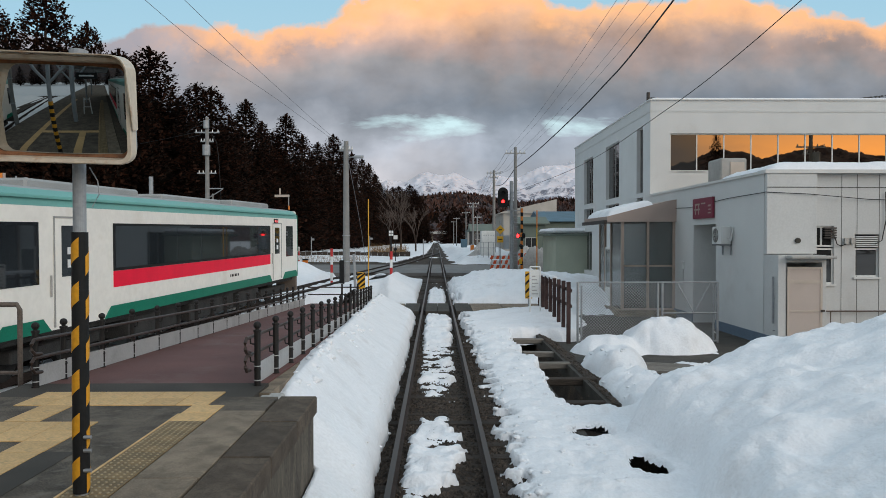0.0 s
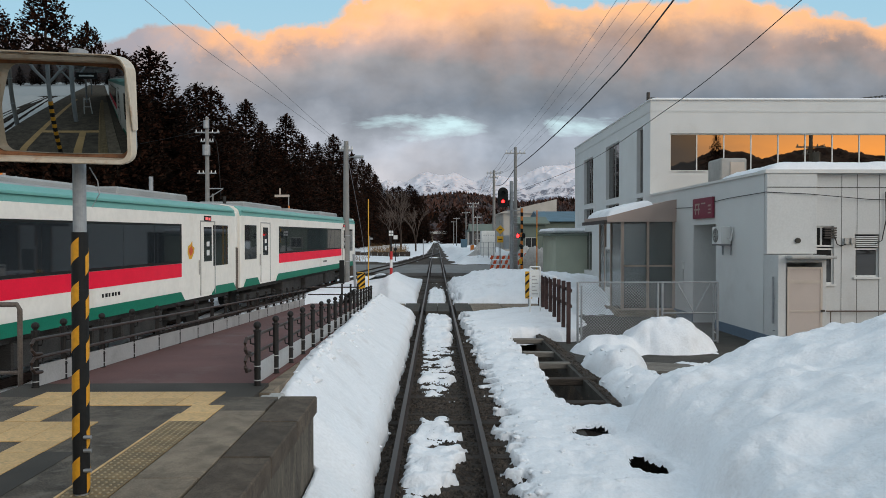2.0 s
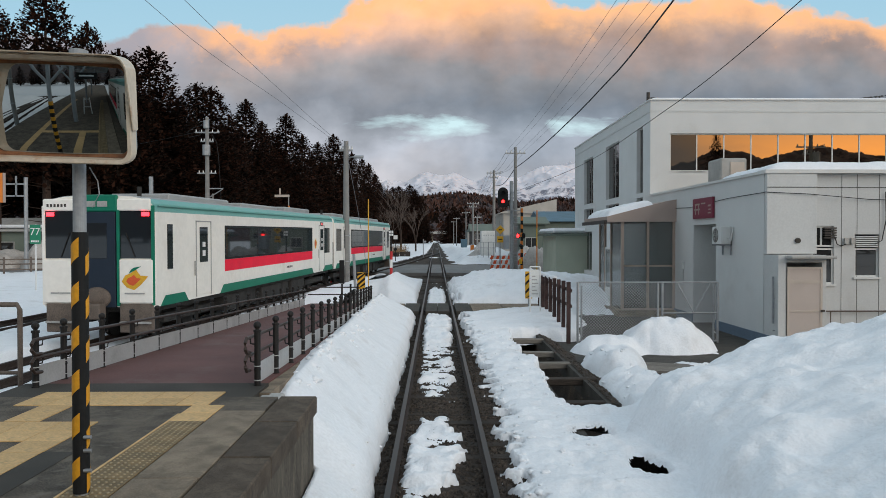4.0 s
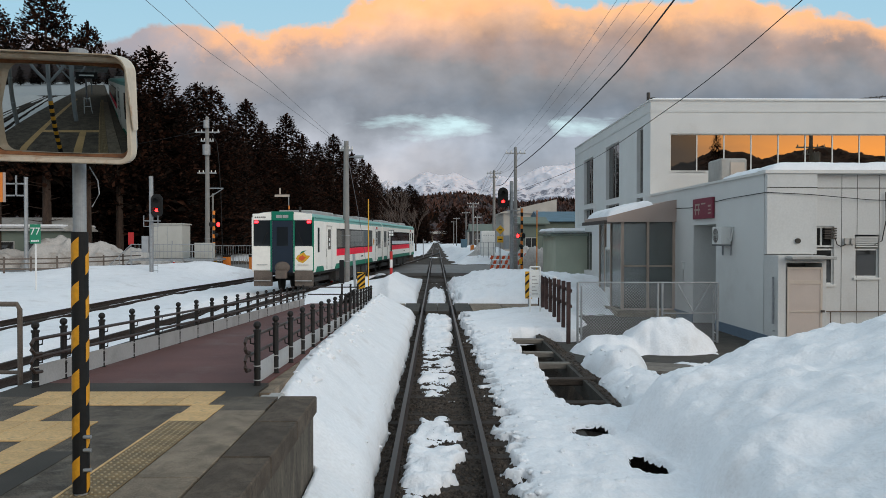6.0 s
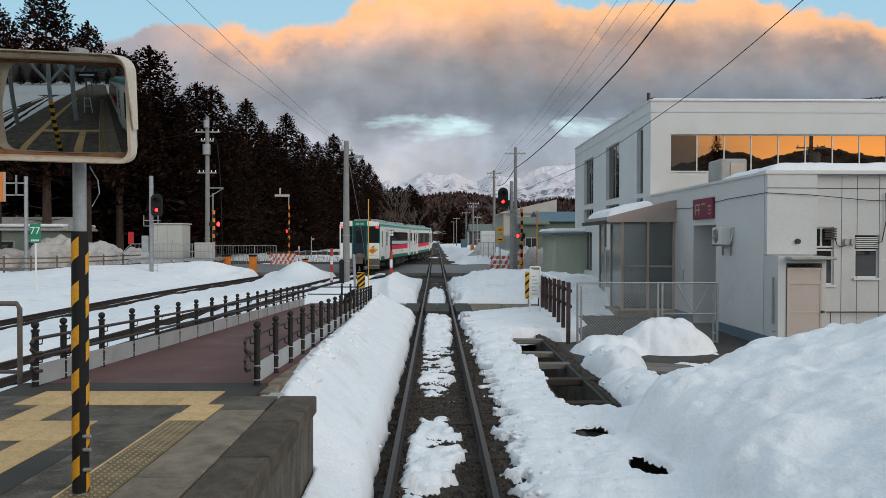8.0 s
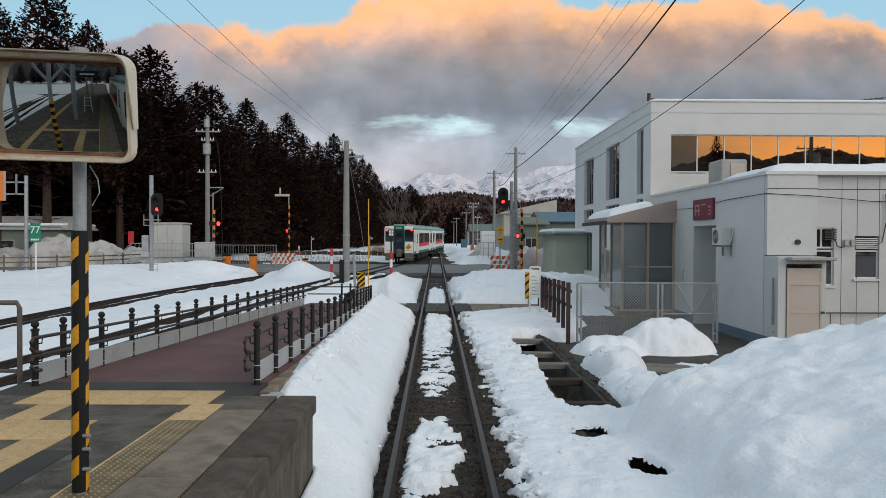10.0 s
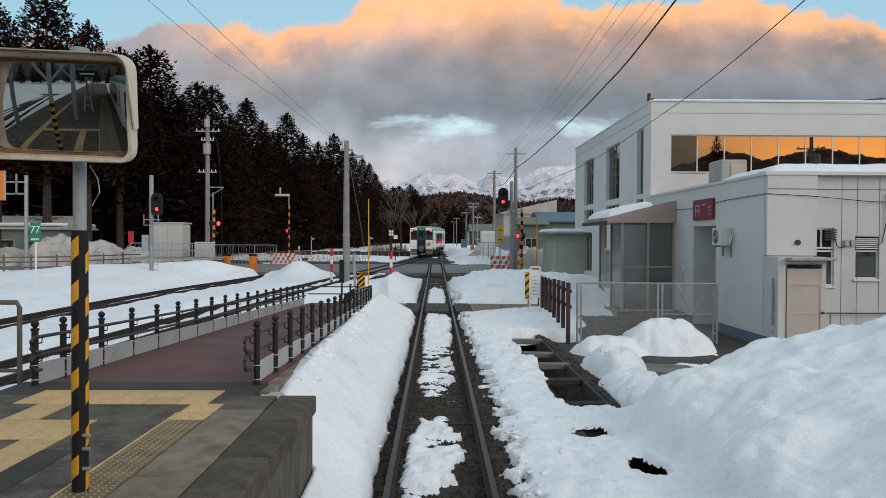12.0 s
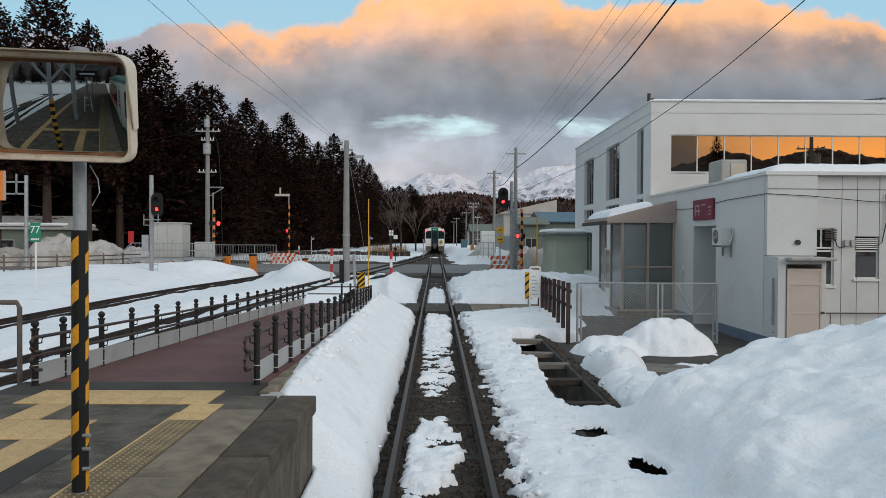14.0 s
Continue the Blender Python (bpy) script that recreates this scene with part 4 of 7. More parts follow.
        bm.faces.new((front[i + 1], front[i], fi[i], fi[i + 1]))
    part("hood", bm, MIRROR_RIM, head)
    # bulged face
    bm = bmesh.new()
    nx, nz = 24, 18
    grid = {}
    for i in range(nx + 1):
        for j in range(nz + 1):
            x, z = (W - 0.055) * (2 * i / nx - 1), (H - 0.05) * (2 * j / nz - 1)
            grid[i, j] = bm.verts.new((x, 0.03 + 0.22 * (x * x + z * z), z))
    for i in range(nx):
        for j in range(nz):
            bm.faces.new((grid[i, j], grid[i + 1, j], grid[i + 1, j + 1], grid[i, j + 1]))
    bmesh.ops.recalc_face_normals(bm, faces=bm.faces)
    part("mirror_face", bm, CONVEX_MIRROR, head, "bulged mirror face", smooth=True)


mirror_stand()


# ---- train ----
def car_shell(length):
    """Body section drawn out along the car, with the roof arc."""
    side = [(1.43, 0.95), (1.45, 1.3), (1.45, 3.30), (1.40, 3.50), (1.25, 3.62), (0.9, 3.69), (0.45, 3.72), (0.0, 3.73)]
    outline = side + [(-x, z) for x, z in reversed(side[:-1])]
    bm = bmesh.new()
    rows = []
    for y, s in ((0.10, 0.985), (0.16, 1.0), (length - 0.16, 1.0), (length - 0.10, 0.985)):
        rows.append([bm.verts.new((x * s, y, 0.95 + (z - 0.95) * (0.5 + 0.5 * s))) for x, z in outline])
    n = len(outline)
    for a, b in zip(rows, rows[1:]):
        for j in range(n):
            f = bm.faces.new((a[j], a[(j + 1) % n], b[(j + 1) % n], b[j]))
            zm = sum(v.co.z for v in f.verts) / 4
            f.material_index = 0 if zm < 3.36 else (1 if zm < 3.60 else 2)
    bm.faces.new(rows[0][::-1])
    bm.faces.new(rows[-1])
    bmesh.ops.recalc_face_normals(bm, faces=bm.faces)
    return bm


def train_car(label, plain_end, cab_start, lamp=None):
    L = 19.25 if cab_start else 18.95
    end = -0.15 if cab_start else -0.5
    b0, b1 = (4.65, 15.1) if cab_start else (4.25, 15.2)
    pitch = (b1 - b0 - 0.16) / 7
    th = thing("train_car", label, "train", group="two-car train")
    body = part("body", car_shell(L), [TRAIN_WHITE, TRAIN_TEAL, TRAIN_ROOF], th, "cream body with teal roof edge")
    for s in (1, -1):
        def on(y0, y1, z0, z1, d0=1.448, d1=1.462):
            return ((min(s * d0, s * d1), y0, z0), (max(s * d0, s * d1), y1, z1))
        # long window band with its posts and the red band below
        band = part("window_band", boxes(on(b0, b1, 1.96, 3.0)), BLACK, th, "dark long window band")
        for i in range(7):
            a = b0 + 0.08 + i * pitch
            part("pane", boxes(on(a, a + pitch - 0.015, 2.02, 2.95, 1.460, 1.468), bevel=0.004), TRAIN_GLASS, band)
        part("red_band", boxes(on(b0, b1, 1.60, 1.955, 1.448, 1.457)), TRAIN_RED, th, "red stripe")
        # green lower strips
        for y0, y1 in ((b0 - 0.35, b1 + 0.2), (0.4, 2.0), (17.3 + end, L - 0.12)):
            bm = bmesh.new()
            prism(bm, [(y0, 0.95), (y1, 0.95), (y1 - 0.25, 1.20), (y0 + 0.25, 1.20)], s * 1.435, s * 1.462, "x")
            part("green_strip", bm, TRAIN_GREEN, th, "green lower strip")
        for y0 in ((2.55, 16.37) if cab_start else (2.15, 15.55)):
            d = part("door", boxes(on(y0, y0 + 0.98, 1.05, 3.08, 1.448, 1.456), bevel=0.003), TRAIN_WHITE, th)
            part("pane", boxes(on(y0 + 0.2, y0 + 0.76, 1.95, 2.94, 1.456, 1.464), bevel=0.004), TRAIN_GLASS, d)
            for z0, z1 in ((2.12, 2.28), (2.38, 2.52)):
                part("notice", boxes(on(y0 + 0.38, y0 + 0.58, z0, z1, 1.462, 1.468)), WHITE, d)
            part("door_frame", boxes(on(y0 - 0.05, y0 - 0.01, 1.0, 3.12, 1.447, 1.464), on(y0 + 0.99, y0 + 1.03, 1.0, 3.12, 1.447, 1.464), on(y0 - 0.05, y0 + 1.03, 3.085, 3.12, 1.447, 1.464)), FRAME_GREY, d)
            part("handle", rods(((s * 1.475, y0 - 0.16, 1.6), (s * 1.475, y0 - 0.16, 2.0), 0.018)), FRAME_GREY, d)
        part("window", boxes(on(17.25 if cab_start else 17.2, 18.4 if cab_start else 18.1, 1.80, 3.0, 1.448, 1.463), bevel=0.004), TRAIN_GLASS, th)
        part("window", boxes(on(0.75 if cab_start else 0.5, 1.05 if cab_start else 1.65, 1.85, 3.0, 1.448, 1.463), bevel=0.004), TRAIN_GLASS, th)
        part("side_sign", boxes(on(17.0 + 2.7 * end, 17.5 + 2.7 * end, 3.10, 3.26, 1.448, 1.466)), BLACK, th)
        part("sign_light", boxes(on(17.08 + 2.7 * end, 17.26 + 2.7 * end, 3.14, 3.22, 1.466, 1.469), on(17.30 + 2.7 * end, 17.44 + 2.7 * end, 3.13, 3.21, 1.466, 1.469)), LED, th)
        # number marks
        bm = bmesh.new()
        for i in range(6):
            box(bm, *on(11.2 + i * 0.13, 11.27 + i * 0.13 + (i % 2) * 0.02, 1.38, 1.46, 1.449, 1.454))
        part("number_mark", bm, BLACK, th)
        # leaf emblem beside the doors
        if cab_start and not plain_end:
            for scale, mat, lift in ((0.78, SIGN_YELLOW, 1.4585), (0.45, BARRIER_RED, 1.4605)):
                bm = bmesh.new()
                leaf = [(-0.10, -0.30), (0.06, -0.28), (0.22, -0.08), (0.26, 0.10), (0.12, 0.16), (0.10, 0.34), (-0.04, 0.22), (-0.18, 0.16), (-0.22, -0.06)]
                bm.faces.new([bm.verts.new((s * lift, 15.68 + a * scale * 1.2, 2.28 + b * scale)) for a, b in leaf])
                part("emblem", bm, mat, th, "yellow leaf emblem")
    # roof units
    for y0, y1, w, z in ((2.2, 6.6, 0.85, 3.86), (8.2, 12.4, 0.7, 3.84), (13.0, 16.9, 0.85, 3.87)):
        part("roof_unit", boxes(((-w, y0, 3.60), (w, y1, z)), bevel=0.05), TRAIN_ROOF, th)
    part("roof_vent", rods(((0.5, 1.2, 3.6), (0.5, 1.2, 3.98), 0.06), sides=8), UNDER, th)
    part("rain_gutter", boxes(((1.41, 0.3, 3.44), (1.47, L - 0.3, 3.47)), ((-1.47, 0.3, 3.44), (-1.41, L - 0.3, 3.47))), TRAIN_TEAL, th)
    # underframe and bogies
    bm = boxes(((-1.25, 0.3, 0.80), (1.25, L - 0.3, 0.96)))
    for y0, y1, w in ((5.2, 6.8, 1.3), (7.0, 8.2, 1.2), (8.5, 10.9, 1.32), (11.2, 12.0, 1.25), (12.3, 14.3, 1.3)):
        box(bm, (-w, y0, 0.32), (w, y1, 0.82), 0.03)
    part("underframe", bm, UNDER, th)
    for y in (2.8, 16.6):
        bg = part("bogie", boxes(((-1.12, y - 1.5, 0.42), (-0.88, y + 1.5, 0.66)), ((0.88, y - 1.5, 0.42), (1.12, y + 1.5, 0.66)), ((-1.0, y - 0.3, 0.45), (1.0, y + 0.3, 0.8)), bevel=0.03), UNDER, th)
        for dy in (-1.0, 1.0):
            for x in (-0.56, 0.56):
                part("wheel", rods(((x - 0.065, y + dy, 0.43), (x + 0.065, y + dy, 0.43), 0.43), sides=20), UNDER, bg)
    # end faces
    ends = [(0.0, 1)] if cab_start else [(L, -1)]
    for y, d in ends:
        def fb(x0, x1, z0, z1, p0=0.10, p1=0.075, bevel=0.004):
            ya, yb = y + d * p0, y + d * p1
            return boxes(((x0, min(ya, yb), z0), (x1, max(ya, yb), z1)), bevel=bevel)
        for x in (-1, 1):
            lo, hi = (0.50, 1.40) if x > 0 else (-1.40, -0.50)
            part("end_panel", fb(lo, hi, 1.05, 2.12, 0.11, 0.05, 0.02), TRAIN_WHITE, th)
            part("end_top", fb(lo, min(hi, 1.36) if x > 0 else hi, 3.32, 3.62, 0.11, 0.03, 0.03), TRAIN_WHITE, th)
            part("end_window", fb(lo + 0.03, hi - 0.03, 2.15, 3.32, 0.11, 0.085), TRAIN_GLASS, th)
            part("corner_post", fb(1.36 if x > 0 else -1.44, 1.44 if x > 0 else -1.36, 1.0, 3.45, 0.11, 0.07), TRAIN_GREEN if x > 0 else TRAIN_WHITE, th)
            part("wiper", rods(((x * 0.95, y + d * 0.075, 2.18), (x * 0.72, y + d * 0.072, 2.78), 0.014), sides=5), BLACK, th)
            part("step_plate", fb(lo + 0.08, hi - 0.04, 0.55, 0.60, 0.16, -0.02, 0.004), FRAME_GREY, th)
            part("tail_lamp", fb(x * 1.22 - 0.09, x * 1.22 + 0.09, 3.19, 3.29, 0.09, 0.05), lamp or TAIL_RED, th, "red tail lamp")
            part("hand_bar", fb(lo + 0.2, hi - 0.2, 1.28, 1.31, 0.06, 0.02), FRAME_GREY, th)
            part("end_skirt", fb(lo + 0.05, hi, 0.32, 1.03, 0.2, 0.06, 0.02), SKIRT, th)
        part("gangway_door", fb(-0.47, 0.47, 0.95, 3.30, 0.11, 0.02), material("navy_door", (0.012, 0.022, 0.04), rough=0.4, vary=0.1), th, "dark navy end door")
        part("door_pane", fb(-0.26, 0.26, 2.15, 3.02, 0.04, 0.008), TRAIN_GLASS, th)
        part("route_number", boxes(*[((-1.28 + 0.09 * i, min(y + d * 0.022, y + d * 0.05), 3.42), (-1.23 + 0.09 * i, max(y + d * 0.022, y + d * 0.05), 3.49)) for i in range(6)]), FRAME_DARK, th)
        part("green_brow", fb(-0.52, 0.52, 3.30, 3.72, 0.11, 0.02, 0.03), TRAIN_GREEN, th)
        part("head_lamp", fb(-0.28, -0.02, 3.42, 3.56, 0.05, 0.005), FRAME_GREY, th)
        part("head_lamp", fb(0.02, 0.28, 3.42, 3.56, 0.05, 0.005), FRAME_GREY, th)
        for x in (-0.56, 0.50):
            part("green_edge", fb(x, x + 0.06, 0.98, 3.34, 0.11, 0.03), TRAIN_GREEN, th)
        bm = bmesh.new()
        rod(bm, (0, y + d * 0.1, 0.88), (0, y - d * 0.28, 0.88), 0.16, 0.13, 12)
        box(bm, (-0.24, min(y - d * 0.3, y), 0.68), (0.24, max(y - d * 0.3, y), 1.05), 0.03)
        part("coupler", bm, SKIRT, th)
        part("gangway_hood", ball(bmesh.new(), (0, y + d * 0.02, 1.18), 0.36, 12, 8, (1.0, 0.35, 0.75)), SKIRT, th, smooth=True)
        # leaf emblem
        bm = bmesh.new()
        leaf = [(-0.42, -0.02), (-0.25, -0.17), (0.02, -0.24), (0.26, -0.1), (0.52, 0.12), (0.24, 0.14), (0.08, 0.30), (-0.1, 0.2), (-0.3, 0.14)]
        bm.faces.new([bm.verts.new((0.92 + a * 0.72 * d, y + d * 0.045, 1.60 + b * 0.95)) for a, b in leaf])
        em = part("emblem", bm, SIGN_YELLOW, th, "yellow and red leaf emblem")
        bm = bmesh.new()
        bm.faces.new([bm.verts.new((0.90 + a * 0.40 * d, y + d * 0.040, 1.60 + b * 0.5)) for a, b in leaf])
        part("emblem_mark", bm, BARRIER_RED, em)
        bm = bmesh.new()
        bm.faces.new([bm.verts.new((0.92 + a * d, y + d * 0.038, 1.60 + b)) for a, b in ((-0.12, 0.18), (0.04, 0.26), (0.20, 0.36), (0.02, 0.33), (-0.06, 0.28))])
        part("emblem_stalk", bm, TRAIN_GREEN, em)
    if cab_start:
        part("corner_curtain", boxes(((-1.438, L - 0.09, 0.95), (1.438, L + 0.10, 2.30)), bevel=0.02), SKIRT, th, "brown rubber curtain between the cars")
        part("corner_panel", boxes(((-1.425, L - 0.09, 2.305), (1.425, L + 0.10, 3.45)), bevel=0.02), TRAIN_WHITE, th)
    part("gangway", boxes(((-0.55, L - 0.1 if cab_start else -0.45, 1.0), (0.55, L + 0.45 if cab_start else 0.1, 3.2))), UNDER, th)
    return th


REAR_CAR = train_car("cream diesel railcar with red stripe and lit red tail lamps", False, True)
FRONT_CAR = train_car("cream diesel railcar with red stripe leading the train", True, False)
# seconds and the rear end of the train along the line
TRAIN_TIMES = [(0.0, -7.3), (1.0, -1.35), (2.0, 4.65), (3.0, 11.1), (4.2, 19.6), (5.5, 29.5), (6.0, 33.4), (6.5, 37.6), (7.0, 42.0), (7.5, 46.7), (8.0, 51.6),
               (9.2, 63.4), (10.5, 76.4), (11.0, 81.3), (12.0, 91.2), (13.0, 100.4), (14.0, 109.2)]


# ---- station office ----
def wall_with_holes(x0, x1, z0, z1, thick, holes, axis="x"):
    """A wall in the plane of its length and height, with rectangular openings; axis 'x' runs along x, 'y' along y."""
    xs = sorted({x0, x1, *[h[0] for h in holes], *[h[1] for h in holes]})
    zs = sorted({z0, z1, *[h[2] for h in holes], *[h[3] for h in holes]})
    bm = bmesh.new()
    for i in range(len(xs) - 1):
        run = None
        for j in range(len(zs) - 1):
            cx, cz = (xs[i] + xs[i + 1]) / 2, (zs[j] + zs[j + 1]) / 2
            solid = not any(h[0] < cx < h[1] and h[2] < cz < h[3] for h in holes)
            if solid:
                run = [zs[j] if run is None else run[0], zs[j + 1]]
            if run is not None and (not solid or j == len(zs) - 2):
                if axis == "x":
                    box(bm, (xs[i], 0, run[0]), (xs[i + 1], thick, run[1]))
                else:
                    box(bm, (0, xs[i], run[0]), (thick, xs[i + 1], run[1]))
                run = None
    bmesh.ops.remove_doubles(bm, verts=bm.verts, dist=0.0005)
    return bm


def window_unit(parent, x0, x1, z0, z1, y, splits, frame_mat, glass, axis="x", fw=0.05, deep=0.06, sill=None):
    """Frame, mullions and panes in an opening; y is the plane (or x where the axis is 'y')."""
    def lay(a0, a1, c0, c1, d0, d1):
        return ((a0, y + d0, c0), (a1, y + d1, c1)) if axis == "x" else ((y + d0, a0, c0), (y + d1, a1, c1))
    w = part("window", boxes(lay(x0, x1, z0, z0 + fw, 0, deep), lay(x0, x1, z1 - fw, z1, 0, deep), lay(x0, x0 + fw, z0 + fw, z1 - fw, 0, deep), lay(x1 - fw, x1, z0 + fw, z1 - fw, 0, deep)), frame_mat, parent)
    cuts = [x0 + fw] + [x0 + (x1 - x0) * s for s in splits] + [x1 - fw]
    for i, (a, b) in enumerate(zip(cuts, cuts[1:])):
        part("pane", boxes(lay(a, b, z0 + fw, z1 - fw, deep * 0.45, deep * 0.6)), GLASS if i == 0 and len(cuts) > 6 else glass, w)
    for c in cuts[1:-1]:
        part("mullion", boxes(lay(c - fw * 0.5, c + fw * 0.5, z0 + fw, z1 - fw, 0.004, deep - 0.004)), frame_mat, w)
    if sill:
        part("sill", boxes(lay(x0 - 0.05, x1 + 0.05, z0 - 0.06, z0 - 0.001, -0.1, deep)), sill, w)
    return w


AX = 9.42     # wall line towards the track
FY, BY, EY = 21.0, 32.2, 49.3    # annex front, main front, main far corner


def office_main():
    th = thing("office_building", "two-storey white rendered office building with flat snowy roof", "building")
    top, base = 8.72, -0.5
    holes_f = [(10.3, 22.3, 5.62, 7.28)]
    w = part("front_wall", wall_with_holes(AX, 26.0, base, top, 0.3, holes_f), WALL_WHITE, th)
    w.location = (0, BY, 0)
    holes_s = [(33.35, 34.4, 4.75, 7.75), (33.35, 34.4, 3.75, 4.55), (37.7, 40.6, 4.8, 7.7), (37.7, 40.6, 3.75, 4.5), (43.9, 46.6, 4.8, 7.6), (43.9, 46.6, 3.75, 4.5), (44.2, 47.2, 0.7, 3.1)]
    w = part("side_wall", wall_with_holes(BY + 0.3, EY, base, top, 0.3, holes_s, "y"), WALL_WHITE, th)
    w.location = (AX, 0, 0)
    part("back_wall", boxes(((AX, EY, base), (26, EY + 0.3, top)), ((25.7, BY + 0.3, base), (26, EY, top))), WALL_WHITE, th)
    part("roof", boxes(((AX + 0.3, BY + 0.3, top - 0.5), (25.7, EY, top - 0.2))), CONCRETE, th)
    part("coping", boxes(((AX - 0.06, BY - 0.06, top), (26.1, BY + 0.36, top + 0.06)), ((AX - 0.06, BY + 0.36, top), (AX + 0.36, EY + 0.3, top + 0.06))), WHITE_PLASTIC, th)
    part("string_course", boxes(((AX - 0.025, BY - 0.025, top - 0.50), (26.0, BY - 0.001, top - 0.42)), ((AX - 0.025, BY, top - 0.50), (AX - 0.001, EY, top - 0.42)),
                                ((AX - 0.02, BY + 0.3, 3.55), (AX - 0.001, EY, 3.62))), WALL_PANEL, th)
    part("roof_snow", boxes(((AX + 0.1, BY + 0.1, top + 0.03), (25.8, BY + 1.6, top + 0.14)), bevel=0.05), SNOW, th, "thin snow along the parapet")
    window_unit(th, 10.3, 22.3, 5.62, 7.28, BY + 0.10, [1 / 10 * i for i in range(1, 10)], WHITE_PLASTIC, GLASS_MIRROR, sill=WALL_PANEL)
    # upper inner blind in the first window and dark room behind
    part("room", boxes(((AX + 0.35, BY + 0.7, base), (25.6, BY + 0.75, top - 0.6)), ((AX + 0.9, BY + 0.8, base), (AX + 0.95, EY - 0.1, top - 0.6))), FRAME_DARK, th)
    for y0, y1, z0, z1 in holes_s:
        window_unit(th, y0, y1, z0, z1, AX + 0.16, [0.5] if y1 - y0 > 1.5 else [], FRAME_GREY, GLASS, axis="y")
    part("antenna", rods(((AX + 1.0, 36, top), (AX + 1.0, 36, top + 1.1), 0.09), ((AX + 1.0, 36, top + 0.8), (AX + 1.3, 36, top + 0.85), 0.04)), FRAME_DARK, th)
    part("aerial", rods(((20.6, 34, top - 0.3), (20.6, 34, top + 0.55), 0.025), ((19.7, 34, top + 0.45), (21.4, 34, top + 0.62), 0.018),
                        *[((19.8 + 0.26 * i, 33.7, top + 0.46 + 0.027 * i), (19.8 + 0.26 * i, 34.3, top + 0.46 + 0.027 * i), 0.012) for i in range(6)], sides=6), FRAME_DARK, th)
    return th


office_main()


def annex():
    th = thing("annex_building", "single-storey white panelled annex with a flat snow-covered roof", "building")
    top, base = 4.52, -0.5
    # side wall with the recessed doorway
    side = part("side_wall", wall_with_holes(FY, BY, base, top, 0.25, [(24.6, 26.75, base, 3.15)], "y"), WALL_WHITE, th)
    side.location = (AX, 0, 0)
    part("recess", boxes(((AX + 1.3, 24.4, base), (AX + 1.4, 26.9, 3.2)), ((AX + 0.25, 24.5, base), (AX + 1.3, 24.6, 3.2)), ((AX + 0.25, 26.75, base), (AX + 1.3, 26.85, 3.2)), ((AX + 0.25, 24.5, 3.15), (AX + 1.3, 26.85, 3.25))), WALL_PANEL, th)
    d = part("back_door", boxes(((AX + 1.24, 25.2, base + 0.1), (AX + 1.30, 26.2, 1.6)), bevel=0.01), FRAME_GREY, th)
    # front wall: panels between vertical joints
    holes = [(10.82, 11.45, 1.35, 3.02), (12.05, 12.75, 1.55, 2.78)]
    w = part("front_wall", wall_with_holes(AX + 0.25, 18.0, base, top, 0.25, holes), WALL_PANEL, th)
    w.location = (0, FY, 0)
    part("back_walls", boxes(((17.75, FY + 0.25, base), (18.0, BY, top))), WALL_PANEL, th)
    bm = bmesh.new()
    for x in (10.92, 11.66, 12.11, 12.75, 13.6, 14.4):
        box(bm, (x - 0.0045, FY - 0.006, 1.0 if x < 11 else base), (x + 0.0045, FY - 0.001, top - 0.02))
    box(bm, (10.862, FY - 0.008, 4.11), (18.0, FY - 0.001, 4.13))
    box(bm, (AX + 0.004, FY - 0.188, 4.11), (10.862, FY - 0.181, 4.13))
    box(bm, (11.0, FY - 0.008, 0.56), (18.0, FY - 0.001, 0.58))
    part("joint_strip", bm, CONCRETE_DARK, th)
    part("overhang", boxes(((AX + 0.003, FY - 0.18, 2.22), (10.86, FY - 0.022, top)), bevel=0.01), WALL_PANEL, th)
    part("coping", boxes(((AX - 0.06, FY - 0.22, top), (18.1, FY + 0.3, top + 0.10)), ((AX - 0.06, FY + 0.3, top), (AX + 0.3, BY - 0.03, top + 0.08))), WHITE_PLASTIC, th)
    part("roof", boxes(((AX + 0.25, FY + 0.25, top - 0.3), (17.75, BY - 0.01, top - 0.05))), CONCRETE, th)
    part("plinth", boxes(((AX - 0.03, FY - 0.9, base), (AX - 0.001, 24.6, -0.08)), ((AX - 0.03, 26.75, base), (AX - 0.001, BY, -0.08))), BASE_BLUE, th)
    # windows at the front
    w1 = window_unit(th, 10.82, 11.45, 2.42, 3.02, FY + 0.05, [0.45], WHITE_PLASTIC, GLASS)
    part("vent_louvre", boxes(*[((11.16, FY - 0.05, 2.66 + 0.07 * i), (11.5, FY + 0.06, 2.70 + 0.07 * i)) for i in range(5)]), FRAME_DARK, w1)
    window_unit(th, 10.82, 11.45, 1.35, 2.38, FY + 0.05, [], WHITE_PLASTIC, GLASS, sill=WHITE_PLASTIC)
    w3 = window_unit(th, 12.05, 12.75, 1.55, 2.38, FY + 0.05, [], WHITE_PLASTIC, GLASS, sill=WHITE_PLASTIC)
    part("louvre_slats", boxes(*[((12.08, FY - 0.01 + 0.0, 2.42 + 0.055 * i), (12.72, FY + 0.06, 2.452 + 0.055 * i)) for i in range(6)]), WHITE_PLASTIC, w3)
    # porch with the screen door
    px0, px1, py = AX + 0.004, 10.75, FY - 0.9
    part("porch_wall", boxes(((px0, py, base), (px0 + 0.22, FY - 0.02, 1.999)), ((px1 - 0.12, py, base), (px1, FY - 0.02, 1.999)), ((px0, py, 2.0), (px1, FY - 0.02, 2.2))), WALL_PANEL, th)
    part("door_canopy", boxes(((px0 + 0.2, py - 0.35, 2.10), (px1 + 0.12, py - 0.002, 2.19)), bevel=0.02), CONCRETE_LIGHT, th)
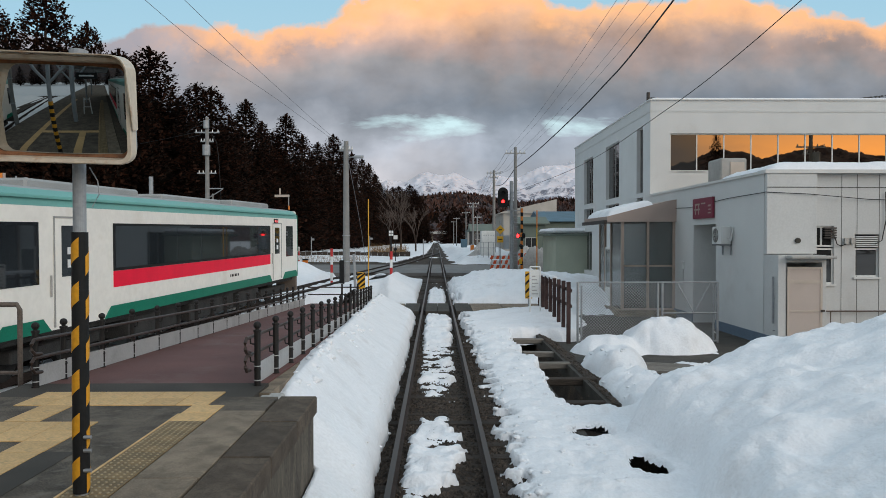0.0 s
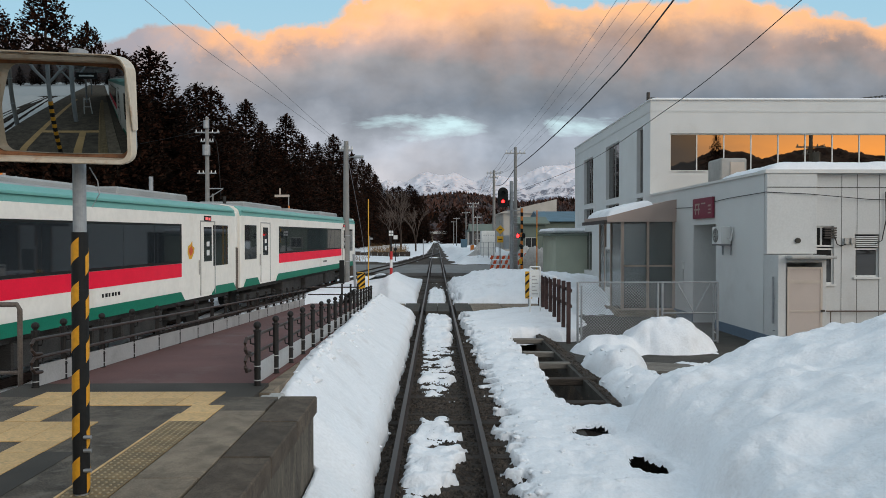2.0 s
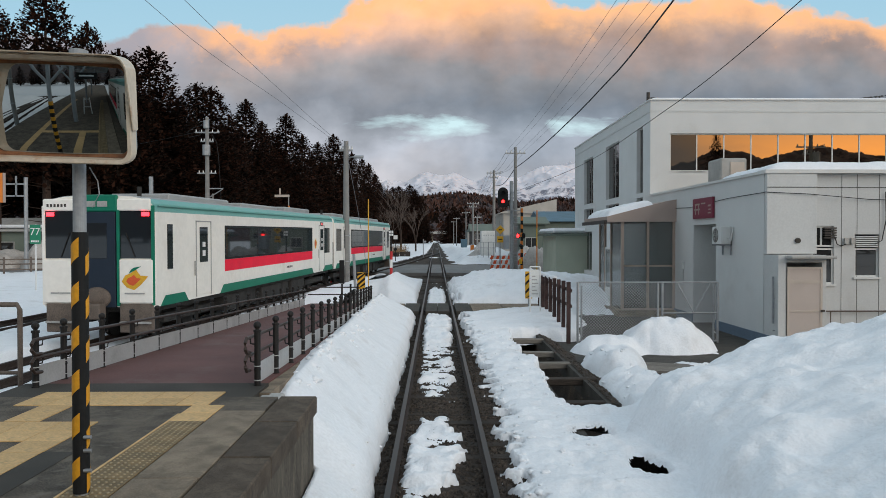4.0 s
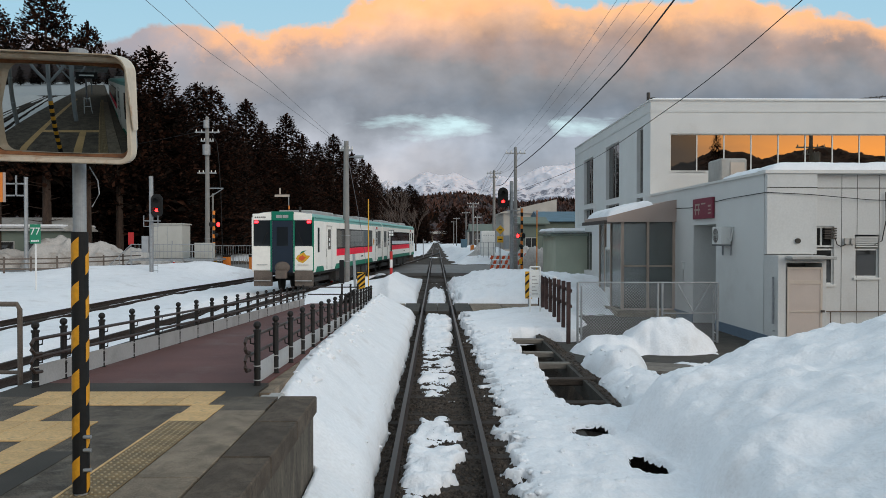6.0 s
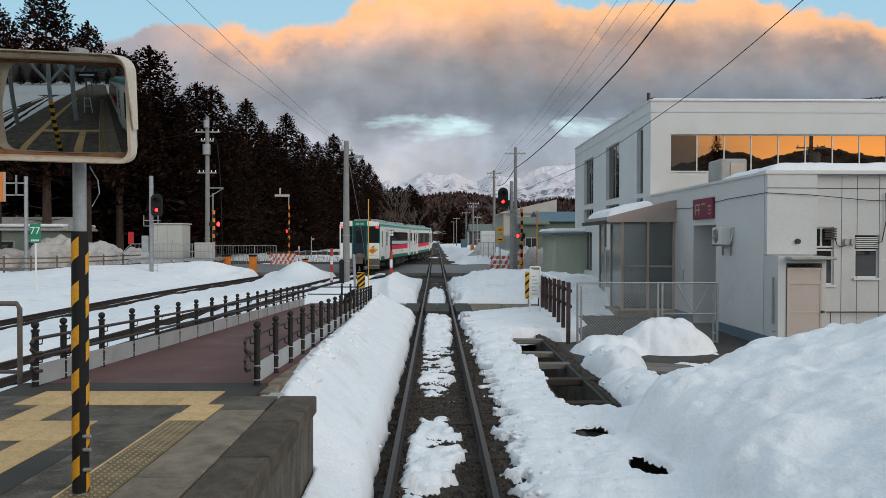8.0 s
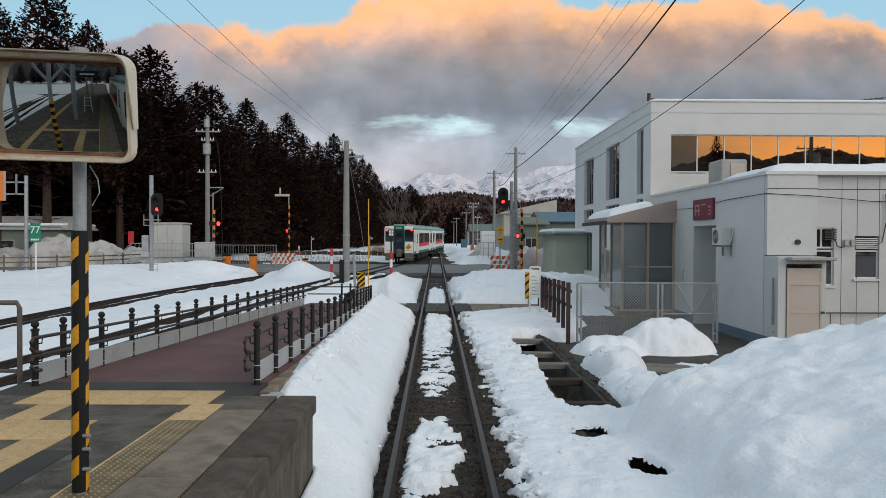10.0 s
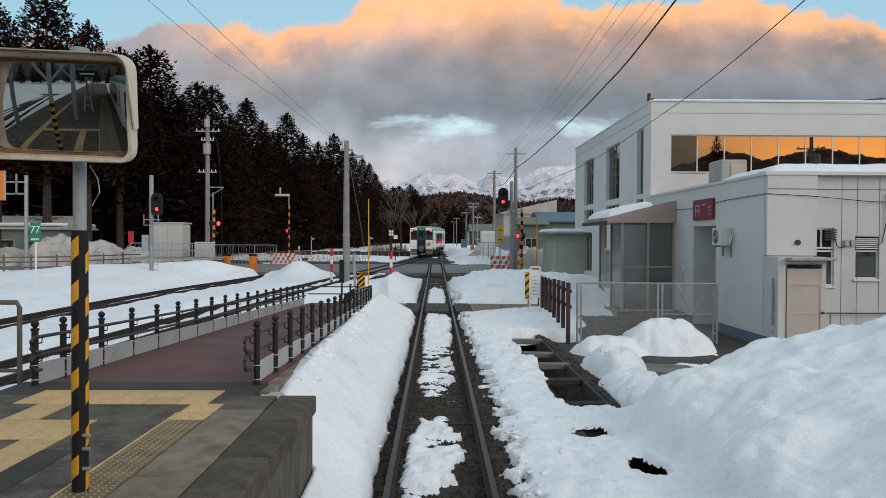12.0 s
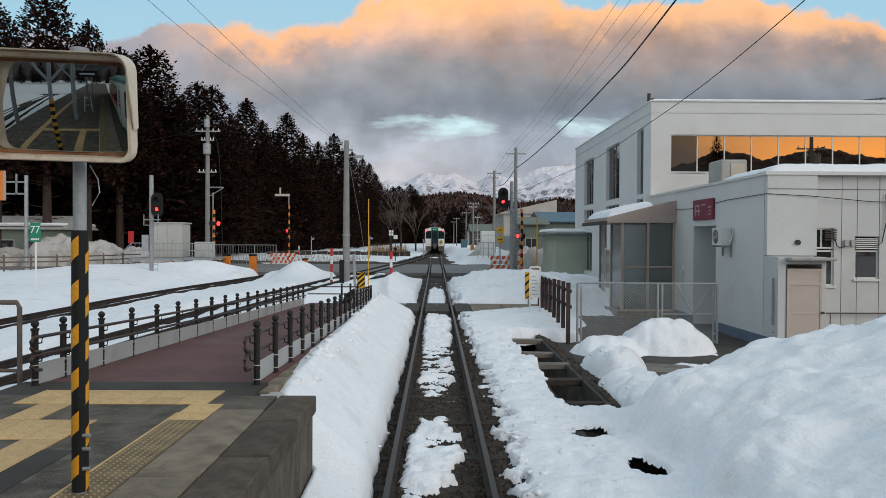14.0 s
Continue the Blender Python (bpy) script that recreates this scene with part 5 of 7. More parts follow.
    dr = part("screen_door", boxes(((9.66, py - 0.04, -0.36), (9.72, py, 1.88)), ((10.57, py - 0.04, -0.36), (10.63, py, 1.88)), ((9.72, py - 0.04, 1.82), (10.57, py, 1.88)), ((9.72, py - 0.04, -0.36), (10.57, py, -0.28)),
                                   ((9.72, py - 0.04, 1.42), (10.57, py, 1.52)), ((9.72, py - 0.04, 0.64), (10.57, py, 0.68))), FRAME_BEIGE, th, "beige framed screen door")
    part("mesh_panel", boxes(((9.72, py - 0.025, -0.28), (10.57, py - 0.015, 0.64)), ((9.72, py - 0.025, 0.68), (10.57, py - 0.015, 1.42)), ((9.72, py - 0.025, 1.52), (10.57, py - 0.015, 1.82))), SCREEN_MESH, dr)
    part("handle", boxes(((10.59, py - 0.08, 0.64), (10.68, py - 0.04, 0.70))), FRAME_DARK, dr)
    # pipes and small fittings
    part("switch_box", boxes(((AX - 0.07, 27.7, 1.5), (AX - 0.001, 27.9, 1.8)), bevel=0.01), WHITE_PLASTIC, th)
    part("switch_cable", rods(((AX - 0.02, 27.8, 0.4), (AX - 0.02, 27.8, 1.5), 0.012), sides=5), FRAME_GREY, th)
    part("round_vent", rods(((10.3, FY - 0.24, 2.6), (10.3, FY - 0.18, 2.6), 0.075), sides=16), CONCRETE_DARK, th)
    for x in (11.72, 11.9):
        part("meter_box", boxes(((x, FY - 0.08, 2.5), (x + 0.13, FY - 0.021, 2.68)), bevel=0.01), FRAME_GREY, th)
    bm = bmesh.new()
    tube(bm, [(11.45, FY - 0.05, 2.7), (11.5, FY - 0.06, 2.5), (11.62, FY - 0.06, 2.44), (11.75, FY - 0.06, 2.5)], 0.014, 6)
    part("cable", bm, CABLE, th)
    bm = bmesh.new()
    tube(bm, [(12.9, FY - 0.05, 4.0), (12.92, FY - 0.05, 3.2), (12.8, FY - 0.05, 2.6), (12.6, FY - 0.05, 2.5)], 0.014, 6)
    part("cable", bm, CABLE, th)
    part("eaves_cable", tube(bmesh.new(), [(AX - 0.03, 31.5, 3.92), (AX - 0.03, 27, 3.80), (AX - 0.03, 23.5, 3.95), (AX - 0.03, FY - 0.2, 3.98), (AX + 1.2, FY - 0.24, 3.92), (AX + 3.0, FY - 0.06, 3.78), (AX + 5.0, FY - 0.06, 3.72)], 0.011, 5), CABLE, th)
    part("gas_pipe", rods(((10.8, FY - 0.12, 0.58), (13.5, FY - 0.12, 0.58), 0.02), ((11.3, FY - 0.12, 0.58), (11.3, FY - 0.12, -0.1), 0.016), ((11.0, FY - 0.12, -0.1), (12.6, FY - 0.12, -0.1), 0.016)), SKIRT, th)
    part("pipe_bracket", rods(((AX - 0.05, 20.3, 0.3), (AX - 0.05, 20.3, 1.6), 0.03), ((AX - 0.05, 20.3, 1.0), (AX + 0.2, 20.3, 1.0), 0.012), ((AX - 0.05, 20.3, 0.1), (AX + 0.2, 20.3, 0.1), 0.012)), GALV, th)
    # snow lying on the roof
    def h(x, y):
        e = np.minimum(np.minimum(x - 9.5, 17.9 - x) / 0.5, np.minimum(y - 20.9, 24.6 - y) / 0.45)
        return top + 0.06 + 0.40 * np.clip(e, 0, 1) ** 0.6 * (0.8 + 0.3 * fbm(x, y, 1.5, 4, 1))
    s = sheet("roof_snow", np.linspace(9.5, 17.9, 60), np.linspace(20.9, 24.6, 36), h, SNOW)
    s.parent = th
    part("roof_unit", boxes(((10.1, 26.0, top - 0.1), (11.05, 27.2, top + 1.0)), bevel=0.05), CONCRETE_LIGHT, th, "square roof vent box")
    part("roof_unit_panel", boxes(((10.45, 25.97, top + 0.2), (10.95, 26.0, top + 0.85))), FRAME_BEIGE, th)
    return th


annex()


def air_conditioner():
    th = thing("air_conditioner", "white outdoor air conditioner unit on a wall bracket", "air conditioner", (AX - 0.36, 23.6, 2.48))
    part("case", boxes(((0, -0.40, 0), (0.30, 0.40, 0.56)), bevel=0.015), WHITE_PLASTIC, th)
    ring = bmesh.new()
    rod(ring, (-0.012, 0.1, 0.28), (0.004, 0.1, 0.28), 0.23, None, 24)
    part("fan_grille", ring, FRAME_DARK, th)
    for i in range(6):
        r = 0.04 + 0.036 * i
        pts = [(-0.016, 0.1 + r * math.cos(a), 0.28 + r * math.sin(a)) for a in [2 * math.pi * j / 18 for j in range(19)]]
        part("grille_ring", tube(bmesh.new(), pts, 0.004, 4), WHITE_PLASTIC, th)
    part("bracket", boxes(((-0.02, -0.35, -0.05), (0.34, -0.31, 0.0)), ((-0.02, 0.31, -0.05), (0.34, 0.35, 0.0)), ((0.30, -0.35, -0.35), (0.34, -0.31, 0.0)), ((0.30, 0.31, -0.35), (0.34, 0.35, 0.0))), GALV, th)
    part("pipe", tube(bmesh.new(), [(0.2, -0.42, 0.2), (0.25, -0.5, 0.1), (0.32, -0.5, 0.5), (0.35, -0.5, 0.55)], 0.025, 6), WHITE_PLASTIC, th)


air_conditioner()


def wall_sign():
    th = thing("wall_sign", "maroon signboard with pale markings over a doorway", "sign", (AX - 0.05, 25.65, 3.36))
    part("board", boxes(((-0.04, -0.95, 0.0), (0.04, 0.95, 0.72)), bevel=0.01), RED_DARK, th)
    for y0, y1, z0, z1 in ((-0.8, -0.55, 0.4, 0.46), (-0.8, -0.6, 0.28, 0.32), (-0.8, -0.55, 0.16, 0.20), (0.2, 0.75, 0.3, 0.36), (0.25, 0.7, 0.48, 0.54), (0.3, 0.36, 0.15, 0.5), (0.62, 0.68, 0.15, 0.5), (-0.3, 0.1, 0.5, 0.55)):
        part("marking", boxes(((-0.046, y0, z0), (-0.039, y1, z1))), PINK, th)


wall_sign()


def glass_porch():
    th = thing("glass_porch", "glazed entrance porch with tan frames and dusty pink canopy", "porch")
    x0, x1, y0, y1, base, top = 7.3, AX - 0.001, 28.8, 32.8, -0.3, 3.32
    part("floor_slab", boxes(((x0 - 0.2, y0 - 0.25, -0.5), (x1, y1, base + 0.15))), CONCRETE, th)
    for i, x in enumerate((x0, 8.3, 9.32)):
        part("frame_post", boxes(((x, y0, base), (x + 0.10, y0 + 0.10, top))), FRAME_TAN, th)
    for y in (30.6, 31.7, y1 - 0.1):
        part("frame_post", boxes(((x0, y, base), (x0 + 0.09, y + 0.09, top))), FRAME_TAN, th)
    for xa, xb in ((x0 + 0.10, 8.3), (8.4, 9.32)):
        part("glazing_bar", boxes(((xa, y0 + 0.02, 1.55), (xb, y0 + 0.07, 1.62)), ((xa, y0 + 0.02, base + 0.1), (xb, y0 + 0.07, base + 0.22))), FRAME_TAN, th)
        part("pane", boxes(((xa, y0 + 0.035, base + 0.22), (xb, y0 + 0.05, 1.55)), ((xa, y0 + 0.035, 1.62), (xb, y0 + 0.05, top))), GLASS_CLEAR, th)
    for ya, yb in ((y0 + 0.10, 30.6), (31.79, y1 - 0.1)):
        part("pane", boxes(((x0 + 0.04, ya, base), (x0 + 0.055, yb, top))), GLASS_CLEAR, th)
    d = part("door", boxes(((x0 + 0.02, 30.7, base), (x0 + 0.07, 30.8, 2.3)), ((x0 + 0.02, 31.6, base), (x0 + 0.07, 31.7, 2.3)), ((x0 + 0.02, 30.8, 2.2), (x0 + 0.07, 31.6, 2.3)), ((x0 + 0.02, 30.8, base), (x0 + 0.07, 31.6, 0.6))), WHITE_PLASTIC, th, "white framed porch door")
    part("pane", boxes(((x0 + 0.04, 30.8, 0.6), (x0 + 0.055, 31.6, 2.2))), GLASS_CLEAR, d)
    bm = bmesh.new()
    prism(bm, [(x0 - 0.6, top), (x1, top), (x1, top + 0.87), (9.1, top + 0.82), (x0 - 0.6, top + 0.2)], y0 - 0.15, y1 + 0.2, "y")
    part("canopy", bm, PINK, th, "dusty pink canopy")
    part("gutter", boxes(((x0 - 0.72, y0 - 0.15, top - 0.08), (x0 - 0.6, y1 + 0.2, top + 0.06))), FRAME_DARK, th)
    def h(x, y):
        e = np.minimum(np.minimum(x - 6.75, 8.6 - x) / 0.25, np.minimum(y - 28.8, 32.8 - y) / 0.3)
        return top + 0.2 + (x - 6.7) * 0.262 - 0.03 + 0.26 * np.clip(e, 0, 1) ** 0.6 + 0.04 * fbm(x, y, 0.6, 3, 1)
    s = sheet("canopy_snow", np.linspace(6.75, 8.6, 20), np.linspace(28.8, 32.8, 30), h, SNOW)
    s.parent = th


glass_porch()


# ---- trees ----
def spray_mesh(name, mats, rows, seed):
    """Many small drooping needle sprays from rows of (place, outward, size)."""
    r = random.Random(seed)
    verts, faces, index = [], [], []
    for p, out, size in rows:
        out = Vector(out).normalized()
        side = out.cross(Vector((0, 0, 1)))
        side = side.normalized() if side.length > 0.01 else Vector((1, 0, 0))
        side = (side + Vector((r.uniform(-0.5, 0.5), r.uniform(-0.5, 0.5), r.uniform(-0.7, 0.7)))).normalized()
        p = Vector(p)
        tip = p + out * size + Vector((0, 0, r.uniform(-0.35, 0.45) * size))
        mid = p + out * size * 0.45 + Vector((0, 0, r.uniform(0.0, 0.25) * size))
        w = side * size * r.uniform(0.28, 0.5)
        i = len(verts)
        verts += [p, mid + w, tip, mid - w]
        faces += [(i, i + 1, i + 2), (i, i + 2, i + 3)]
        m = 1 if r.random() < 0.5 else 0
        index += [m, m]
    me = bpy.data.meshes.new(name)
    me.from_pydata([tuple(v) for v in verts], [], faces)
    for m in mats:
        me.materials.append(m)
    me.polygons.foreach_set("material_index", index)
    return me


def cedar_meshes(seed, low, count, clumpy=False):
    """Unit cedar of height 20: trunk and crown meshes."""
    r = random.Random(seed)
    H = 20.0
    bm = bmesh.new()
    rod(bm, (0, 0, -0.6), (0, 0, H * 0.55), 0.34, 0.2, 9)
    rod(bm, (0, 0, H * 0.55), (0, 0, H * 0.97), 0.2, 0.03, 7)
    for i in range(14):
        z = H * (low * 0.5 + 0.5 * r.random() * low)
        a = r.uniform(0, 6.28)
        rod(bm, (0, 0, z), (math.cos(a) * 1.2, math.sin(a) * 1.2, z + 0.2), 0.04, 0.015, 4)
    tm = bpy.data.meshes.new("trunk")
    bm.to_mesh(tm)
    bm.free()
    tm.materials.append(BARK)
    rows = []
    # boughs, each a drooping tuft of sprays; the crown is a pointed cone, or rounded and clumpy
    n = 420
    lobes = [(r.uniform(0, 6.28), r.uniform(low, 0.9), r.uniform(0.12, 0.30)) for _ in range(14)]
    reach = 4.4 if not clumpy else 3.7

    def spread(f, a):
        base = (1 - f) ** (0.72 if not clumpy else 0.46) * min(1.0, 0.62 + f * 3.0)
        for la, lf, lw in lobes:
            da = abs((a - la + math.pi) % (2 * math.pi) - math.pi)
            base *= 1 + lw * math.exp(-(da / 0.7) ** 2 - ((low + (1 - low) * f - lf) / 0.06) ** 2)
        return 0.10 + reach * base
    for b in range(n):
        f = ((b + r.random()) / n) ** 0.92
        a = b * 2.399 + r.uniform(-0.4, 0.4)
        z = H * (low + (0.985 - low) * f)
        rad = spread(f, a) * r.uniform(0.66, 1.06)
        c = Vector((math.cos(a) * rad, math.sin(a) * rad, z - 0.16 * rad))
        tuft = 0.20 + 0.17 * (1 - f)
        for s in range(max(count // n, 4)):
            q = Vector((r.gauss(0, tuft), r.gauss(0, tuft), r.gauss(0, tuft * 0.9)))
            p = c + q
            shrink = 0.84 + 0.16 * r.random()
            p = Vector((p.x * shrink, p.y * shrink, p.z))
            out = Vector((math.cos(a), math.sin(a), 0.35)) + Vector((r.uniform(-0.8, 0.8), r.uniform(-0.8, 0.8), r.uniform(-0.5, 0.7)))
            rows.append((p, out, r.uniform(0.20, 0.44) * (0.65 + 0.5 * (1 - f))))
    for s in range(50):
        z = H * (0.93 + 0.07 * s / 50)
        rows.append(((0, 0, z), (r.uniform(-0.6, 0.6), r.uniform(-0.6, 0.6), 1), 0.34))
    # inner boughs: broad flat sprays that close the heart of the crown
    for s in range(900):
        f = r.random() ** 1.15 * 0.94
        a = r.uniform(0, 6.28)
        rad = spread(f, a) * r.uniform(0.05, 0.55)
        rows.append(((math.cos(a) * rad, math.sin(a) * rad, H * (low + (0.985 - low) * f)), (math.cos(a), math.sin(a), r.uniform(-0.9, 0.5)), r.uniform(0.7, 1.3) * (0.35 + 0.75 * (1 - f))))
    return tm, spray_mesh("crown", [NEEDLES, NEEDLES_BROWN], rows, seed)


CEDARS = [cedar_meshes(*q) for q in ((1, 0.06, 6800), (2, 0.05, 6800), (3, 0.08, 6800, True), (4, 0.04, 6800), (5, 0.34, 6300, True), (6, 0.38, 6300, True), (7, 0.10, 2600), (8, 0.10, 7200, True))]
tree_rand = random.Random(21)


def cedar(x, y, top, kind=None, width=1.0, group="cedars along the line"):
    k = tree_rand.randrange(4) if kind is None else kind
    th = thing("cedar_tree", "tall dark cedar with bare lower trunk" if k in (4, 5) else "tall dark cedar with dense brownish winter foliage", "tree", (x, y, -0.2), tree_rand.uniform(0, 360), group)
    s = (top + 0.2) / 20.0
    th.scale = (s * width, s * width, s)
    for nm, me in zip(("trunk", "crown"), CEDARS[k]):
        o = new(nm, me)
        o.parent = th


# skyline trees of the wood: bearing (x over y), distance, height of the top
for bx, d, top, k, w in ((-0.592, 66, 23.2, 5, 0.9), (-0.526, 67, 25.0, 4, 1.05), (-0.47, 69, 22.6, 5, 0.8), (-0.428, 73, 21.2, 5, 1.15), (-0.387, 78, 22.6, 7, 1.5), (-0.372, 83, 19.5, 2, 1.4),
                         (-0.349, 84, 18.4, 7, 1.4), (-0.324, 86, 20.6, 7, 1.35), (-0.304, 89, 20.8, 7, 1.35), (-0.280, 96, 18.5, 2, 1.4), (-0.257, 106, 22.4, 3, 1.45), (-0.236, 114, 20.6, 0, 1.4), (-0.221, 118, 19.6, 2, 1.4), (-0.203, 120, 22.8, 1, 1.45),
                         (-0.181, 130, 20.9, 3, 1.4), (-0.160, 140, 20.8, 3, 1.4), (-0.139, 148, 23.4, 0, 1.45), (-0.125, 165, 23.0, 1, 1.2), (-0.114, 185, 24.2, 3, 1.2), (-0.100, 192, 23.4, 0, 1.2), (-0.091, 200, 22.9, 3, 1.2),
                         (-0.082, 215, 21.4, 0, 1.3), (-0.076, 232, 20.0, 1, 1.2), (-0.066, 300, 22.6, 3, 1.7), (-0.058, 310, 24.3, 1, 1.7), (-0.050, 318, 25.2, 0, 1.7), (-0.043, 315, 23.0, 3, 1.8), (-0.035, 322, 26.2, 1, 1.7), (-0.028, 330, 24.6, 0, 1.6), (-0.022, 335, 22.2, 3, 1.5),
                         (0.019, 300, 13.0, 0, 2.0), (0.024, 310, 15.5, 1, 2.0), (0.030, 305, 14.0, 3, 2.0)):
    cedar(bx * d, d, top, k, w)
for i in range(58):
    bx = -0.62 + 0.60 * (i + tree_rand.random()) / 58
    d0 = float(np.interp(bx, [-0.62, -0.39, -0.26, -0.14, -0.09, -0.03], [70, 82, 114, 152, 205, 345]))
    d = d0 * tree_rand.uniform(0.98, 1.18)
    lim = 2.65 + d * float(np.interp(bx, [-0.62, -0.52, -0.40, -0.30, -0.25, -0.2, -0.14, -0.09, -0.07, -0.02], [0.28, 0.26, 0.22, 0.175, 0.155, 0.14, 0.118, 0.09, 0.06, 0.045]))
    cedar(bx * d, d, lim * tree_rand.uniform(0.78, 0.93) * (0.80 if bx < -0.42 else 1.0), (4 + i % 2) if bx < -0.42 else None, 1.2)
# wood behind the station, seen in panes and mirror
for i in range(26):
    x = -70 + 7.0 * i + tree_rand.uniform(-1.5, 1.5)
    cedar(x, -85 + tree_rand.uniform(-4, 4), tree_rand.uniform(8.0, 11.5), 6, 2.2, "cedars behind the station")
cedar(34.3, -25, 15.6, 6, 0.8, "cedars behind the station")
cedar(37.5, -27, 8.0, 6, 1.2, "cedars behind the station")


def undergrowth():
    r = random.Random(5)
    rows = []
    for i in range(9000):
        d = 64 + 270 * r.random() ** 1.6
        bx = float(np.interp(d, [64, 84, 114, 152, 205, 345], [-0.62, -0.38, -0.25, -0.135, -0.088, -0.028])) - 0.3 * r.random() ** 2 * 60 / d
        z = abs(r.gauss(0, 1.6)) * (0.4 if d < 90 else 1.0)
        rows.append(((bx * d, d + r.uniform(-2, 4), z), (r.uniform(-1, 1), -1, r.uniform(0, 1)), r.uniform(0.6, 1.4)))
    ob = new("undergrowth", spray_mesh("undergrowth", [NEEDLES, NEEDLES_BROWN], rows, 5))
    tagged(ob, "dark evergreen undergrowth at the foot of the wood", "shrub", kind="stuff")


undergrowth()


def bare_tree(x, y, h, seed):
    r = random.Random(seed)
    th = thing("bare_tree", "leafless grey-brown deciduous tree with fine twigs", "tree", (x, y, -0.2), group="bare trees")
    limbs = bmesh.new()
    twigs = bmesh.new()

    def grow(p, d, length, rad, level):
        q = p + d * length
        rod(limbs if level < 2 else twigs, p, q, rad, rad * 0.65, 6 if level < 2 else 3)
        if level >= 5:
            return
        for _ in range(3):
            nd = (d + Vector((r.uniform(-0.7, 0.7), r.uniform(-0.7, 0.7), r.uniform(-0.05, 0.5)))).normalized()
            grow(p + d * length * r.uniform(0.6, 1.0), nd, length * r.uniform(0.6, 0.82), max(rad * 0.55, 0.012), level + 1)
    grow(Vector((0, 0, 0)), Vector((0, 0, 1)), h * 0.33, h * 0.017, 0)
    part("trunk", limbs, BARK, th)
    part("crown", twigs, TWIG, th)


bare_tree(-5.3, 112, 12.5, 3)
bare_tree(-3.2, 118, 10.5, 7)
bare_tree(-7.4, 120, 9.5, 9)
bare_tree(-24.5, 66, 4.0, 11)


def dry_brush():
    r = random.Random(6)
    verts, faces = [], []
    for i in range(2600):
        if i < 1300:
            x, y = r.uniform(-9.5, -4.4), r.uniform(104, 112)
            h = r.uniform(0.6, 2.2)
        else:
            x, y = r.uniform(-21, -8.0), r.uniform(78, 92)
            h = r.uniform(0.3, 0.9)
        dx, dy = r.uniform(-0.4, 0.4) * h, r.uniform(-0.3, 0.3) * h
        k = len(verts)
        verts += [(x - 0.02, y, -0.1), (x + 0.02, y, -0.1), (x + dx, y + dy, h)]
        faces.append((k, k + 1, k + 2))
    me = bpy.data.meshes.new("dry_brush")
    me.from_pydata(verts, [], faces)
    me.materials.append(DRY_GRASS)
    tagged(new("dry_brush", me), "dry tan reeds and brush beside the siding", "grass", kind="stuff")


dry_brush()


# ---- poles and wires ----
def utility_pole(x, y, z0, z1, arms, label, r=0.17, lamp=0, group="utility poles"):
    th = thing("utility_pole", label, "utility pole", (x, y, 0), group=group)
    part("pole", rods(((0, 0, min(z0, 0) - 0.6), (0, 0, z1), r, r * 0.62), sides=12), POLE_CONCRETE, th)
    for z, w in arms:
        a = part("crossarm", boxes(((-w, -0.06, z - 0.05), (w, 0.06, z + 0.05))), GALV, th)
        for s in (-0.9, -0.45, 0.45, 0.9):
            part("insulator", rods(((s * w, 0, z + 0.05), (s * w, 0, z + 0.22), 0.05, 0.03), sides=8), WHITE_PLASTIC, a)
    if lamp:
        part("street_light", rods(((0, 0, lamp), (0.5, -0.1, lamp + 0.05), 0.03), ((0.45, -0.1, lamp + 0.03), (0.95, -0.15, lamp + 0.03), 0.09)), GALV, th)
    for z in (z0 + 1.2, z0 + 2.6):
        part("band", rods(((0, 0, z), (0, 0, z + 0.06), r * 1.02), sides=12), GALV, th)
    return th


utility_pole(-4.86, 40, 0.2, 7.95, [(7.45, 0.35)], "grey concrete utility pole with a small lamp arm", 0.21, 7.05)
utility_pole(5.97, 55, 0.3, 9.5, [(9.05, 0.75)], "grey concrete utility pole with one crossarm", 0.18)
utility_pole(6.35, 80, 0, 10.1, [(9.8, 0.8), (9.3, 0.4)], "grey concrete utility pole with two crossarms", 0.20)
utility_pole(5.7, 112, 0, 8.2, [(8.0, 0.9), (7.5, 0.6)], "grey concrete utility pole with two crossarms", 0.17)
utility_pole(6.9, 122, 0, 6.5, [(6.2, 0.7)], "grey concrete utility pole beside the track", 0.15)
utility_pole(6.6, 160, 0, 8.6, [(8.3, 0.9)], "grey concrete utility pole beside the track", 0.16)
utility_pole(5.8, 205, 0, 8.6, [(8.3, 0.9)], "grey concrete utility pole beside the track", 0.16)
utility_pole(6.4, 260, 0, 9.0, [(8.6, 0.9)], "grey concrete utility pole beside the track", 0.16)
tall = utility_pole(-17.95, 58, 0, 12.2, [(11.0, 0.95), (10.3, 0.5), (7.8, 0.7)], "tall grey electric pole with transformers and brackets", 0.22)
part("second_shaft", rods(((0.42, 0, -0.5), (0.42, 0, 6.2), 0.07)), POLE_CONCRETE, tall)
for z0, z1, r in ((9.2, 10.0, 0.30), (11.3, 11.9, 0.22)):
    part("transformer", rods(((0, -0.2, z0), (0, -0.2, z1), r), sides=12), GALV, tall)
part("brace", rods(((0, 0, 6.6), (1.25, 0, 6.6), 0.05), ((0.15, 0, 5.9), (1.2, 0, 6.55), 0.04), ((-0.8, 0, 7.8), (0.1, 0, 7.8), 0.05)), GALV, tall)
part("cable_loop", tube(bmesh.new(), [(-0.2, 0, 11.6), (-1.0, 0, 11.4), (-1.6, 0, 11.0), (-1.4, 0, 10.6), (-0.6, 0, 10.8), (0, 0, 11.2)], 0.03, 5), CABLE, tall)
